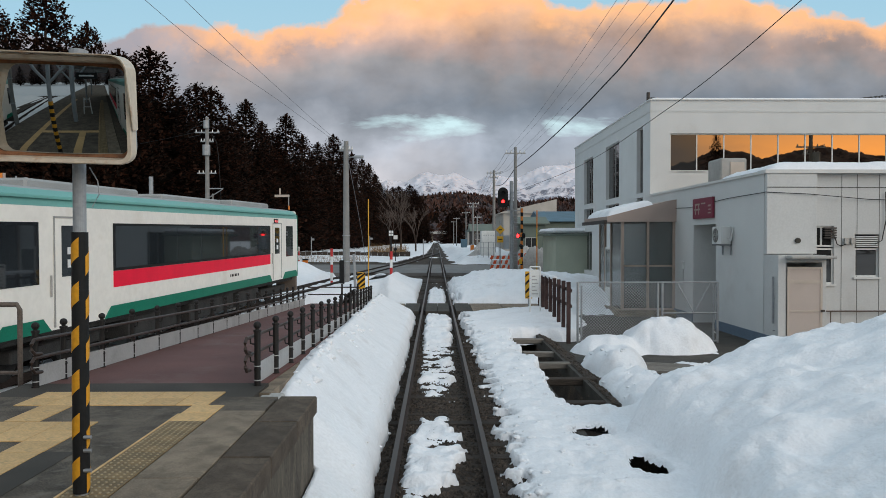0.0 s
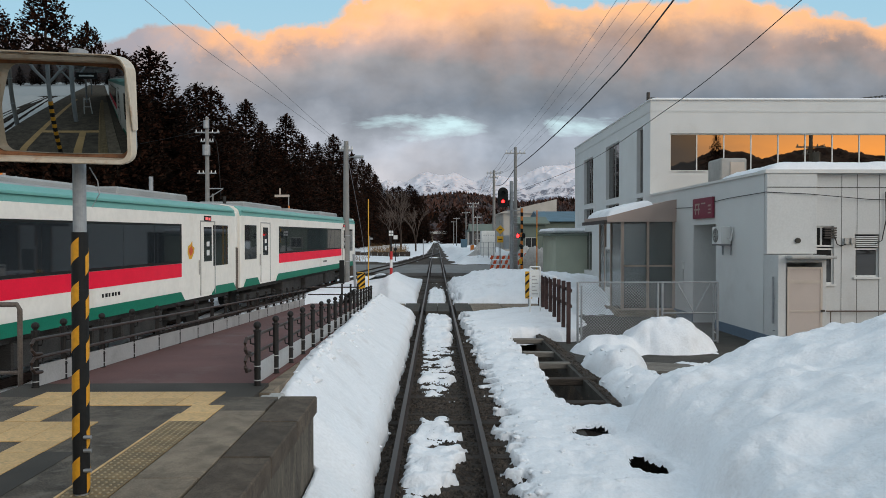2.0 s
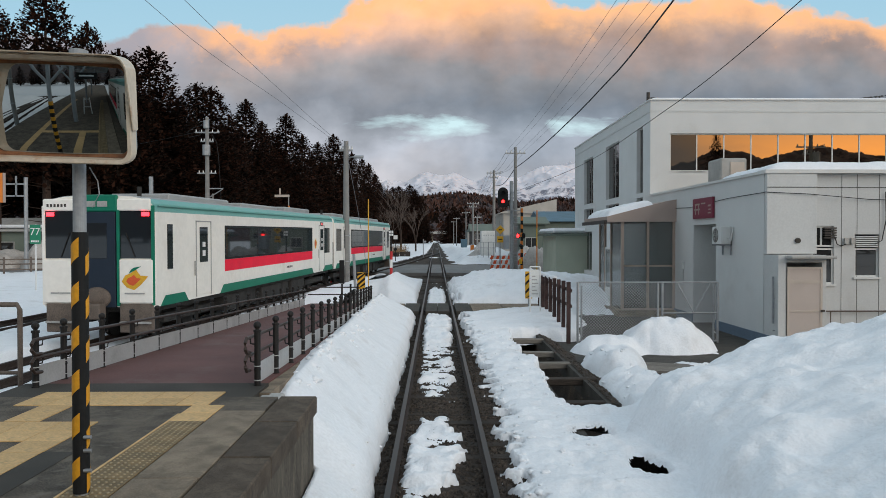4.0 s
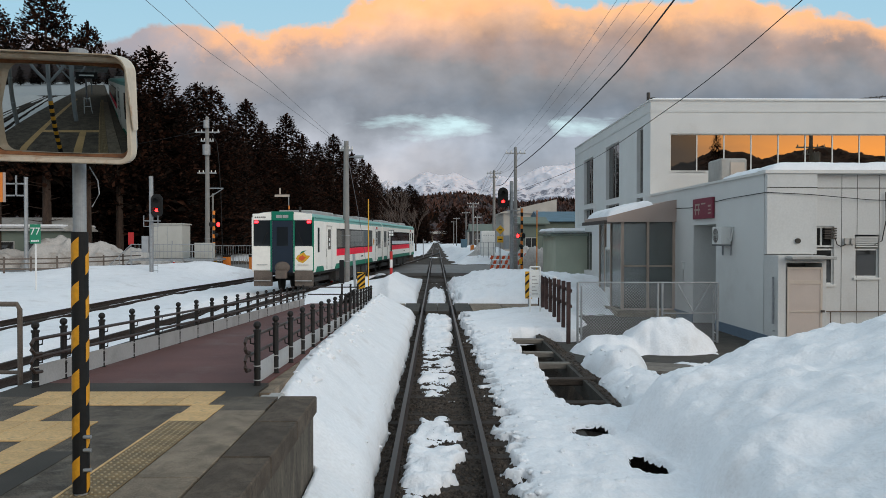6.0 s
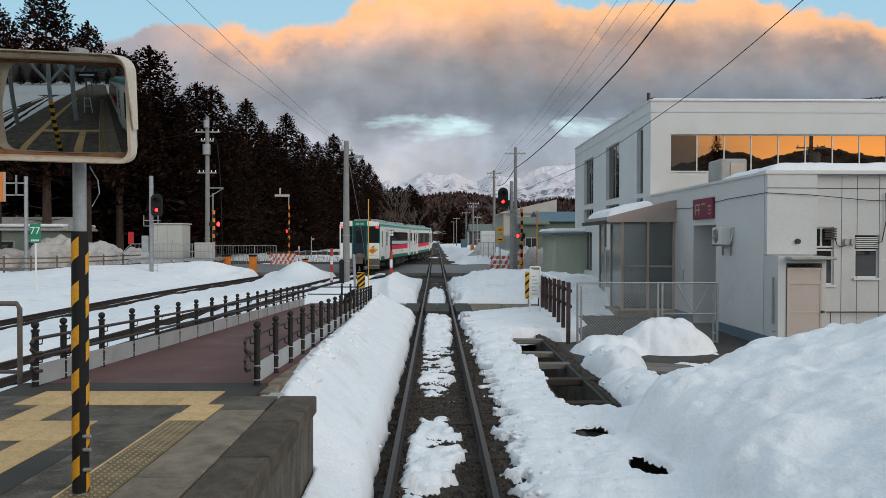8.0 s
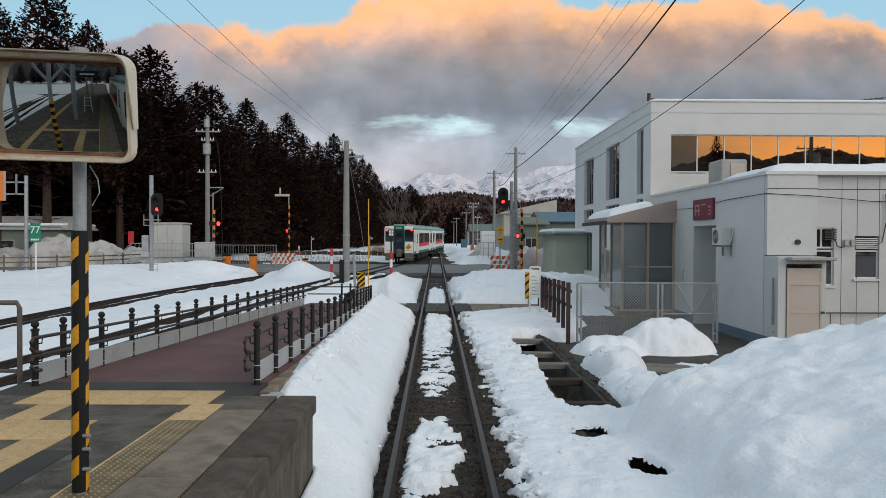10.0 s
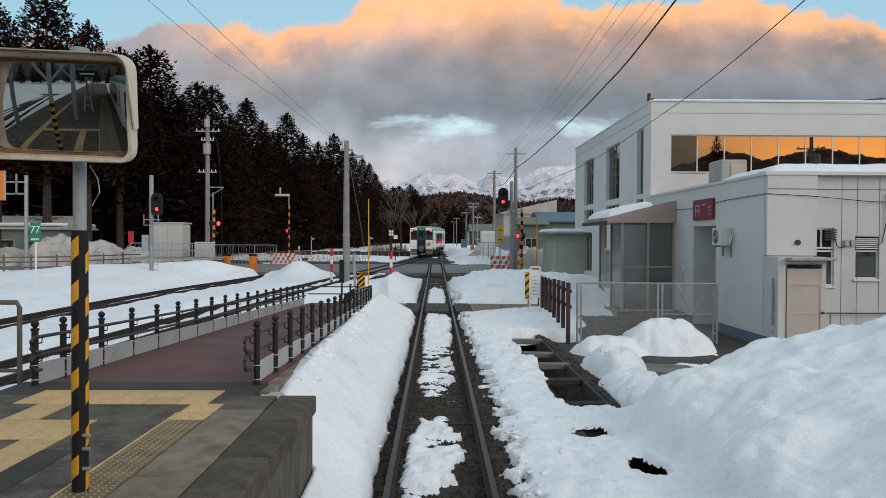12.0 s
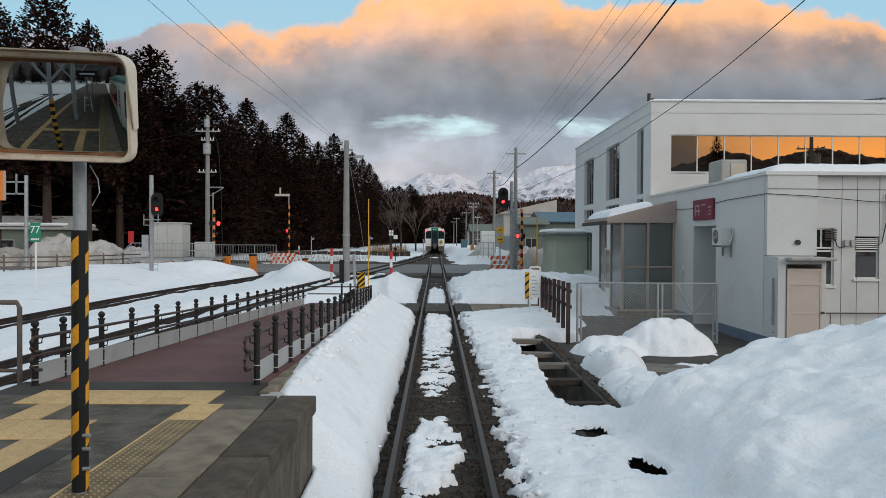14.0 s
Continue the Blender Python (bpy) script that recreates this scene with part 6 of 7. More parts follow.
part("cable_drop", tube(bmesh.new(), [(0.3, 0, 11.0), (0.75, 0, 10.2), (0.9, 0, 9.0), (1.05, 0, 6.5), (1.2, 0, 0.5)], 0.025, 5), CABLE, tall)


utility_pole(7.2, -8.0, 0, 13.4, [(12.8, 1.0)], "tall grey concrete pole behind the station yard", 0.2)
behind = utility_pole(28.0, 10.0, 0, 10.6, [(9.5, 1.1), (9.0, 0.6)], "grey concrete pole with a transformer behind the office forecourt", 0.2)
part("transformer", rods(((0.35, 0, 8.2), (0.35, 0, 9.1), 0.32), sides=12), GALV, behind)
utility_pole(-7.3, -4.0, 1.0, 10.2, [(9.8, 0.4)], "grey concrete pole on the platform", 0.16)


def wire(points, r, mat, label, n=24):
    """A hanging wire through the points, smoothed."""
    pts = [Vector(p) for p in points]
    ys = [p.y for p in pts]
    order = np.argsort(ys)
    pts = [pts[i] for i in order]
    out = []
    m = len(pts)
    for i in range(m - 1):
        p0, p1, p2, p3 = pts[max(i - 1, 0)], pts[i], pts[i + 1], pts[min(i + 2, m - 1)]
        for j in range(n // (m - 1) + 1):
            t = j / (n // (m - 1) + 1)
            out.append(0.5 * ((2 * p1) + (-p0 + p2) * t + (2 * p0 - 5 * p1 + 4 * p2 - p3) * t * t + (-p0 + 3 * p1 - 3 * p2 + p3) * t ** 3))
    out.append(pts[-1])
    tagged(part("overhead_wire", tube(bmesh.new(), out, r, 5), mat), label, "wire", group="overhead wires")


wire([(7.2, -8, 13.2), (6.48, 20, 9.15), (6.2, 27.6, 8.28), (6.1, 37, 7.98), (6.0, 47, 7.85), (5.97, 54.8, 7.95)], 0.027, CABLE, "thick black overhead cable slung to a concrete pole")
wire([(5.97, 55.2, 7.95), (6.1, 66, 7.6), (6.35, 80, 8.4)], 0.03, CABLE, "thick black overhead cable between two poles")
wire([(7.3, -8, 10.4), (7.5, 15, 7.55), (6.9, 24, 6.42), (6.4, 34, 5.9), (6.0, 54.8, 6.2)], 0.011, CABLE, "thin black overhead cable passing the office")
for x, z in ((5.30, 9.2), (5.65, 9.2), (6.3, 9.2), (6.65, 9.2)):
    wire([(x + 1.25, -8, z + 3.6), (x, 20, z + 0.5), (x, 38, z - 0.05), (x, 55, z)], 0.006, WIRE, "thin grey overhead wire above the line")
    wire([(x, 55, z), (x + 0.2, 68, z - 0.1), (x + 0.4, 80, z + 0.6)], 0.009, WIRE, "thin grey overhead wire above the line")
    wire([(x + 0.4, 80, z + 0.6), (x + 0.3, 96, z - 0.6), (x + 0.2, 112, z - 0.9)], 0.012, WIRE, "thin grey overhead wire above the line")
for p in ((-7.05, 17.7, 8.45), (-6.2, 18.1, 8.55)):
    q = Vector(p)
    end = Vector((-4.9, 39.9, 7.55))
    wire([Vector((-7.3, -4.0, 9.9)), q, (q + end) / 2 + Vector((0, 0, -0.06)), end], 0.007, WIRE, "thin grey wire to the pole beside the crossing")
wire([(-17.9, 58, 11.2), (-30, 66, 10.6), (-45, 76, 11.5)], 0.02, CABLE, "black wire from the tall electric pole")
wire([(-4.75, 39.9, 7.0), (-4.1, 40.1, 3.4), (-3.7, 40.3, 0.3)], 0.012, WIRE, "slanting guy wire of a concrete pole")

# ---- signals and crossing gear ----
def track_signal(x, y, z_head, z_top, z_base, label, lamp_low, mast_dx=0.0):
    th = thing("railway_signal", label, "railway signal", (x, y, 0), group="railway signals")
    part("mast", rods(((mast_dx, 0.15, z_base - 0.8), (mast_dx, 0.15, z_top), 0.125), sides=12), GALV, th)
    bm = bmesh.new()
    w, h = 0.36, 0.72
    pts = [(w * math.cos(a), (h - w) * (1 if math.sin(a) >= 0 else -1) + w * math.sin(a)) for a in [2 * math.pi * j / 28 for j in range(28)]]
    prism(bm, pts, -0.03, 0.03, "y")
    hd = part("head", bm, BLACK, th, "black oval signal head")
    hd.location = (0, -0.05, z_head)
    for z, mat in ((-0.28, LAMP_RED if lamp_low else BLACK), (0.28, BLACK)):
        lens = part("lens", rods(((0, -0.04, z), (0, -0.055, z), 0.105), sides=16), mat, hd, "lit red lamp" if mat is LAMP_RED else "unlit lamp")
        bm = bmesh.new()
        arc = [(0.17 * math.cos(radians(a)), 0.17 * math.sin(radians(a))) for a in range(-20, 201, 20)]
        inner = [bm.verts.new((a, -0.03, z + b)) for a, b in arc]
        outer = [bm.verts.new((a, -0.30, z + b)) for a, b in arc]
        for i in range(len(arc) - 1):
            bm.faces.new((inner[i], inner[i + 1], outer[i + 1], outer[i]))
        part("visor", bm, BLACK, hd)
    part("case", boxes(((-0.2, 0.0, z_head - 0.6), (0.2, 0.12, z_head + 0.55)), bevel=0.04), BLACK, th)
    part("ladder", rods(*[((mast_dx + 0.15, -0.02, z_base + 0.5 + 0.3 * i), (mast_dx + 0.45, -0.02, z_base + 0.5 + 0.3 * i), 0.012) for i in range(int((z_head - z_base - 1.2) / 0.3))],
                        ((mast_dx + 0.15, -0.02, z_base), (mast_dx + 0.15, -0.02, z_head - 0.7), 0.014), ((mast_dx + 0.45, -0.02, z_base), (mast_dx + 0.45, -0.02, z_head - 0.7), 0.014)), GALV, th)
    part("step_frame", boxes(((mast_dx - 0.3, -0.3, z_head - 0.95), (mast_dx + 0.6, 0.1, z_head - 0.9)), ((mast_dx - 0.3, -0.32, z_head - 1.25), (mast_dx - 0.26, -0.28, z_head - 0.6)), ((mast_dx + 0.56, -0.32, z_head - 1.25), (mast_dx + 0.6, -0.28, z_head - 0.6)),
                             ((mast_dx - 0.3, -0.32, z_head - 1.28), (mast_dx + 0.6, -0.28, z_head - 1.24))), GALV, th)
    part("relay_box", boxes(((mast_dx - 0.55, 0.0, z_base + 1.6), (mast_dx - 0.15, 0.3, z_base + 2.6)), bevel=0.02), STEEL_GREY, th)


track_signal(4.76, 52, 5.57, 6.75, 0.3, "railway signal with a lit red lamp on a grey mast", True, 0.62)
track_signal(-16.98, 45, 4.65, 6.45, 0.2, "railway signal with a lit red lamp beside the siding", True, -0.42)


def striped(th, name, at, r, z0, z1, n, mats, sides=10):
    x, y = at
    for i in range(n):
        a, b = z0 + (z1 - z0) * i / n, z0 + (z1 - z0) * (i + 1) / n
        part(name, rods(((x, y, a), (x, y, b), r), sides=sides), mats[i % 2], th)


def crossing_signal(x, y, z0, z1, lamp_z, side, label, turn):
    th = thing("crossing_signal", label, "crossing signal", (x, y, 0), turn, group="level crossing signals")
    striped(th, "post_band", (0, 0), 0.095, z0 - 0.8, z1, 18, (BLACK, ORANGE))
    for dx in (-0.33, 0.33):
        part("backing", rods(((dx, -0.06, lamp_z), (dx, -0.10, lamp_z), 0.21), sides=18), BLACK, th)
        on = dx * side > 0
        part("lamp", rods(((dx, -0.10, lamp_z), (dx, -0.13, lamp_z), 0.15), sides=14), LAMP_RED if on else BLACK, th, "lit red lamp" if on else "unlit red lamp")
    part("arm", boxes(((-0.4, -0.06, lamp_z - 0.04), (0.4, 0.0, lamp_z + 0.04))), BLACK, th)
    part("bell", ball(bmesh.new(), (0.1, -0.15, lamp_z - 0.75), 0.14), BLACK, th)
    part("plate", boxes(((-0.18, -0.12, z0 + 0.5), (0.18, -0.09, z0 + 0.85))), SIGN_YELLOW, th)


crossing_signal(-15.95, 53, 0.4, 4.65, 3.67, 1, "level crossing signal with a lit red lamp and striped post", 62)
crossing_signal(-14.42, 72.4, 0.0, 5.9, 3.37, -1, "level crossing signal on an orange-banded post with a lit red lamp", -62)
crossing_signal(6.36, 54.2, 0.3, 4.9, 2.88, -1, "level crossing signal on a striped post with a lit red lamp", -62)
th = thing("direction_board", "pale arrow boards on the crossing post", "sign", (-14.9, 72.3, 6.9))
part("board", boxes(((-0.9, 0, -0.15), (0.55, 0.06, 0.08)), ((-0.45, 0, 0.1), (-0.3, 0.05, 0.7))), FRAME_BEIGE, th)
part("post", rods(((0.45, 0.1, -1.6), (0.45, 0.1, 0.1), 0.05)), GALV, th)


def barricade(x, y, z, w, label):
    th = thing("barricade", label, "barricade", (x, y, z), group="crossing barricades")
    n = int(w / 0.22)
    for k, zz in enumerate((0.22, 0.58, 0.94)):
        for i in range(n):
            bm = bmesh.new()
            a = -w / 2 + i * w / n
            prism(bm, [(a, zz), (a + w / n, zz), (a + w / n + 0.1, zz + 0.28), (a + 0.1, zz + 0.28)], -0.03, 0.0, "y")
            part("board_piece", bm, (BARRIER_RED, WHITE)[(i + k) % 2], th)
    for x0 in (-w / 2 + 0.1, w / 2 - 0.18):
        part("leg", boxes(((x0, 0.0, -0.5), (x0 + 0.08, 0.08, 1.26))), STEEL_GREY, th)


barricade(-14.9, 71.8, -0.05, 2.5, "orange and white striped barricade beside the crossing")
barricade(5.25, 56.2, 0.15, 2.2, "orange and white striped barricade beside the crossing")
barricade(7.0, 57.5, 0.3, 1.2, "orange and white striped barricade half hidden by snow")
for x, y, z in ((-15.3, 54, 0.9), (-13.4, 54, 0.9), (-12.9, 72.8, 0.1)):
    th = thing("marker_block", "orange and black concrete marker block", "marker", (x, y, z), group="marker blocks")
    part("block", boxes(((-0.25, -0.2, -1.2), (0.25, 0.2, 0.42)), bevel=0.03), ORANGE, th)
    part("top", boxes(((-0.27, -0.22, 0.421), (0.27, 0.22, 0.56)), bevel=0.03), BLACK, th)


def snow_pole(x, y, z0, z1, r, mats, n, label):
    th = thing("snow_pole", label, "marker pole", (x, y, 0), group="snow poles")
    striped(th, "band", (0, 0), r, z0 - 0.5, z1, n, mats, 8)
    return th


snow_pole(-5.94, 42, 0.3, 2.1, 0.075, (RED, WHITE), 5, "red and white striped snow pole")
q = snow_pole(-2.30, 38, 0.4, 2.0, 0.075, (RED, WHITE), 5, "red and white snow pole with a small signal marker")
part("upper_pole", rods(((0, 0, 2.0), (0, 0, 3.0), 0.04)), BLACK, q)
part("marker_back", boxes(((-0.13, -0.045, 2.78), (0.13, -0.02, 3.10))), BLACK, q)
for dx, dz in ((-0.065, 2.96), (0.065, 2.96), (-0.065, 2.81), (0.065, 2.81)):
    part("marker_plate", boxes(((dx - 0.048, -0.06, dz), (dx + 0.048, -0.046, dz + 0.11))), WHITE, q)
snow_pole(-2.74, 30, 0.4, 4.26, 0.02, (SIGN_YELLOW, SIGN_YELLOW), 2, "thin yellow marker pole standing in the snow")
snow_pole(-35.5, 60, 0.0, 3.2, 0.07, (RED, WHITE), 8, "red and white striped snow pole")
snow_pole(-20.6, 58, 0.0, 3.0, 0.07, (RED, WHITE), 8, "red and white striped snow pole")
snow_pole(-13.0, 70, -0.1, 1.9, 0.06, (RED, WHITE), 6, "red and white striped snow pole")
snow_pole(6.9, 50, 0.3, 4.6, 0.04, (SIGN_YELLOW, ORANGE), 4, "thin yellow marker pole beside the crossing")


def hazard_board(x, y, z0, w, h, label):
    th = thing("hazard_board", label, "hazard board", (x, y, z0), group="hazard boards")
    part("board", boxes(((0, 0, 0), (w, 0.05, h)), bevel=0.01), SIGN_YELLOW, th)
    for i in range(4):
        a = (i - 0.5) * h / 3.2
        out = []
        for (px, pz) in ((0, a), (w, a + 0.28), (w, a + 0.28 + 0.11), (0, a + 0.11)):
            out.append((px, min(max(pz, 0.0), h)))
        if abs(out[0][1] - out[3][1]) + abs(out[1][1] - out[2][1]) < 0.02:
            continue
        bm = bmesh.new()
        bm.faces.new([bm.verts.new((px, -0.004, pz)) for px, pz in out])
        part("stripe", bm, BLACK, th)
    part("leg", rods(((w * 0.5, 0.03, -0.9), (w * 0.5, 0.03, 0.1), 0.03)), GALV, th)


hazard_board(-3.20, 30, 0.60, 0.32, 0.68, "yellow and black striped hazard board in the snow")
hazard_board(3.30, 27, 0.45, 0.26, 1.0, "yellow and black striped hazard board beside the crossing")
th = thing("marker_post", "short black bollard beside the ramp foot", "bollard", (-4.08, 32, 0))
part("post", boxes(((-0.10, -0.10, -0.3), (0.10, 0.10, 1.72)), bevel=0.02), BLACK, th)
th = thing("marker_post", "slim grey post leaning in the snow", "post", (-3.35, 31, 0))
part("post", rods(((0, 0, -0.3), (-0.1, 0, 2.0), 0.06)), STEEL_GREY, th)
for x, y, z in ((-1.6, 95, 2.6), (-7.9, 88, 3.0), (-15.2, 90, 2.9)):
    th = thing("switch_marker", "slim grey trackside post with a small box", "post", (x, y, 0), group="trackside posts")
    part("post", rods(((0, 0, -0.4), (0, 0, z), 0.06)), GALV, th)
    part("box", boxes(((0.05, -0.1, z - 0.45), (0.35, 0.1, z - 0.2))), GALV, th)
th = thing("switch_indicator", "black and white switch indicator on a stand", "switch indicator", (-4.5, 82, 0))
part("stand", rods(((0, 0, -0.4), (0, 0, 1.6), 0.05)), BLACK, th)
for z in (0.9, 1.5):
    part("disc", rods(((0, -0.06, z), (0, 0.0, z), 0.2), sides=14), BLACK, th)
part("plate", boxes(((-0.2, -0.05, 2.6), (0.25, 0.0, 3.05))), WHITE, th)
part("plate_post", rods(((0.0, 0.05, 1.5), (0.0, 0.05, 3.0), 0.03)), BLACK, th)


def crossing_warning():
    th = thing("warning_sign", "yellow diamond and square crossing signs on a post", "sign", (4.75, 54, 0))
    part("post", rods(((0, 0.1, -0.4), (0, 0.1, 4.0), 0.045)), GALV, th)
    o = part("diamond", box(bmesh.new(), (-0.24, -0.02, -0.24), (0.24, 0.02, 0.24), 0.01), SIGN_YELLOW, th)
    o.matrix_basis = pose(0, 0, 3.32, 0, 45, 0)
    bm = boxes(((-0.23, -0.02, 2.38), (0.23, 0.02, 2.84)), bevel=0.01)
    part("square", bm, SIGN_YELLOW, th)
    part("marking", boxes(((-0.12, -0.028, 3.28), (0.12, -0.022, 3.35)), ((-0.15, -0.028, 2.58), (0.15, -0.022, 2.65))), BLACK, th)


crossing_warning()


def notice_board():
    th = thing("notice_board", "white framed notice board standing by the crossing", "sign", (3.22, 25, 0))
    part("frame", rods(((0, 0, -0.6), (0, 0, 1.70), 0.025), ((0.34, 0, -0.6), (0.34, 0, 1.70), 0.025), ((0, 0, 1.70), (0.34, 0, 1.70), 0.025)), WHITE, th)
    part("panel", boxes(((0.03, -0.01, 0.65), (0.31, 0.01, 1.60))), WHITE, th)
    part("writing", boxes(*[((0.06, -0.016, 0.76 + 0.12 * i), (0.28 - 0.05 * (i % 3), -0.011, 0.79 + 0.12 * i)) for i in range(6)]), FRAME_GREY, th)


notice_board()


def number_sign():
    th = thing("crossing_number_sign", "green sign reading 77 on a white post in the snow", "sign", (-17.88, 33, 0))
    part("post", rods(((0, 0.03, -0.4), (0, 0.03, 3.3), 0.035)), WHITE, th)
    part("plate", boxes(((-0.24, -0.02, 2.42), (0.24, 0.0, 3.28)), bevel=0.008), GREEN_SIGN, th)
    cu = bpy.data.curves.new("digits", "FONT")
    cu.body, cu.size, cu.align_x, cu.extrude = "77", 0.46, "CENTER", 0.003
    cu.materials.append(WHITE)
    o = new("digits", cu)
    o.parent = th
    o.matrix_basis = pose(0, -0.024, 2.82, 90, 0, 0)
    part("writing", boxes(*[((-0.18 + 0.095 * i, -0.026, 2.50), (-0.11 + 0.095 * i, -0.021, 2.58)) for i in range(4)]), WHITE, th)


number_sign()


def equipment_hut():
    th = thing("equipment_cabinet", "beige equipment cabinet on a raised grey steel deck", "cabinet", (-18.9, 52, 0))
    part("case", boxes(((-1.0, 0, 1.25), (1.0, 1.8, 3.62)), bevel=0.03), BEIGE_BOX, th)
    part("top", boxes(((-1.1, -0.1, 3.621), (1.1, 1.9, 3.72)), bevel=0.02), BEIGE_BOX, th)
    part("door_seam", boxes(((-0.01, -0.012, 1.35), (0.01, -0.001, 3.5)), ((0.3, -0.03, 2.2), (0.36, -0.001, 2.5))), STEEL_GREY, th)
    part("deck", boxes(((-2.2, -1.2, 1.12), (3.6, 2.4, 1.24))), GALV, th)
    for x in (-2.1, -0.7, 0.7, 2.1, 3.5):
        part("leg", boxes(((x - 0.05, -1.15, -0.3), (x + 0.05, -1.05, 1.12))), GALV, th)
        part("rail_post", rods(((x, -1.15, 1.24), (x, -1.15, 2.25), 0.03)), GALV, th)
    for z in (1.75, 2.25):
        part("guard_rail", rods(((-2.1, -1.15, z), (3.5, -1.15, z), 0.025)), GALV, th)
    part("bar", rods(*[((-2.1 + 0.28 * i, -1.15, 1.24), (-2.1 + 0.28 * i, -1.15, 2.25), 0.012) for i in range(21)]), GALV, th)
    part("stair_rail", rods(((-3.6, -1.1, 0.8), (-2.1, -1.1, 2.25), 0.03), ((-3.6, -1.1, 0.0), (-3.6, -1.1, 0.9), 0.03), ((-2.9, -1.1, 0.4), (-2.9, -1.1, 1.5), 0.03), ((-3.6, -1.1, -0.2), (-2.1, -1.1, 1.2), 0.05)), GALV, th)
    part("side_cabinet", boxes(((2.0, -0.4, 1.25), (3.2, 0.5, 2.35)), bevel=0.03), BEIGE_BOX, th)
    part("red_plate", boxes(((-3.4, 1.5, 2.2), (-3.0, 1.55, 3.1))), RED, th)


equipment_hut()


def mesh_fence(x0, x1, y, z0, z1, gap, label, group, r=0.035, y1=None):
    th = thing("fence", label, "fence", group=group)
    n = max(1, round(abs(x1 - x0) / gap))
    y1 = y if y1 is None else y1
    for i in range(n + 1):
        x, yy = x0 + (x1 - x0) * i / n, y + (y1 - y) * i / n
        part("post", rods(((x, yy, z0 - 0.4), (x, yy, z1), r)), GALV, th)
    for z in (z0 + 0.15, z1 - 0.03):
        part("rail", rods(((x0, y, z), (x1, y1, z), r * 0.7)), GALV, th)
    part("bars", rods(*[((x0 + (x1 - x0) * i / (n * 8), y + (y1 - y) * i / (n * 8), z0 + 0.15), (x0 + (x1 - x0) * i / (n * 8), y + (y1 - y) * i / (n * 8), z1), 0.012) for i in range(n * 8)], sides=4), GALV, th)


mesh_fence(-16.5, -13.0, 60, 0.0, 2.1, 1.8, "grey steel fence beside the road", "steel fences", 0.04)
mesh_fence(-19.5, -16.5, 60, 0.0, 2.1, 1.8, "grey steel fence beside the road", "steel fences", 0.04)


def board_fence():
    th = thing("roadside_fence", "low dark brown pipe fence along the snow", "fence")
    pts = [(-30.5, 47), (-27.0, 46.2), (-24.6, 48), (-23.4, 52), (-22.8, 57)]
    for (xa, ya), (xb, yb) in zip(pts, pts[1:]):
        for z in (0.7, 1.05, 1.35):
            part("rail", rods(((xa, ya, z), (xb, yb, z), 0.045)), SKIRT, th)
        for f in (0.0, 0.5):
            part("post", rods(((xa + (xb - xa) * f, ya + (yb - ya) * f, -0.4), (xa + (xb - xa) * f, ya + (yb - ya) * f, 1.5), 0.06)), SKIRT, th)
    th = thing("timber_wall", "low brown timber wall along the far side of the siding", "fence")
    for i in range(26):
        x = -22 + i * 0.72
        part("board", boxes(((x, 96, -0.3), (x + 0.69, 96.08, 0.95 + 0.06 * math.sin(i * 2.1)))), SLEEPER, th)


board_fence()


def chain_link():
    th = thing("chain_link_fence", "galvanised chain-link fence with a braced gate", "fence", (4.15, 21.4, -0.42))
    W, H = 4.1, 1.80
    for x in (0.0, 2.35, 2.48, 4.1):
        part("post", rods(((x, 0, -0.3), (x, 0, H), 0.035)), GALV, th)
    for x in (0.12, 4.0):
        part("post", rods(((x, 0.05, -0.3), (x, 0.05, H - 0.1), 0.028)), GALV, th)
    part("top_rail", rods(((0, 0, H), (W, 0, H), 0.022), ((0, 0, 0.08), (W, 0, 0.08), 0.02)), GALV, th)
    part("gate_brace", rods(((2.9, -0.01, H), (3.4, -0.01, 0.9), 0.014), ((3.9, -0.01, H), (3.4, -0.01, 0.9), 0.014), ((2.5, -0.01, 0.9), (4.1, -0.01, 0.9), 0.018)), GALV, th)
    bm = bmesh.new()
    s = 0.085
    k = -int(H / s)
    while k * s < W:
        for d in (1, -1):
            a = k * s
            z0, z1 = 0.08, H
            x0, x1 = (a, a + (z1 - z0)) if d > 0 else (a + (z1 - z0), a)
            p, q = Vector((x0, 0, z0)), Vector((x1, 0, z1))
            t0, t1 = 0.0, 1.0
            dx = q.x - p.x
            lo, hi = sorted(((0 - p.x) / dx, (W - p.x) / dx))
            t0, t1 = max(t0, lo), min(t1, hi)
            if t1 - t0 > 0.02:
                rod(bm, p.lerp(q, t0), p.lerp(q, t1), 0.004, None, 3)
        k += 1
    part("wire_mesh", bm, GALV, th)
    # brown fence running along the ditch
    th = thing("brown_fence", "reddish-brown wooden fence capped with snow beside the ditch", "fence")
    mat = material("red_brown_fence_paint", (0.050, 0.027, 0.025), rough=0.7, vary=0.4, scale=4)
    for i in range(8):
        y = 21.2 + i * 0.85
        part("post", boxes(((3.80, y, -0.6), (3.91, y + 0.11, 1.40 - 0.01 * i)), bevel=0.006), mat, th)
    for z in (0.65, 1.1):
        part("rail", boxes(((3.912, 21.2, z), (3.95, 27.3, z + 0.09))), mat, th)
    for i in range(6):
        y = 21.62 + i * 0.98
        part("picket", boxes(((3.951, y, 0.0), (3.975, y + 0.09, 1.25)), bevel=0.003), mat, th)
    bm = bmesh.new()
    tube(bm, [(3.9, 23.9 + 0.3 * i, 1.36 + 0.02 * math.sin(i * 1.3) * math.sin(i * 0.37)) for i in range(12)], 0.075, 8)
    part("snow_cap", bm, SNOW, th, smooth=True)


chain_link()


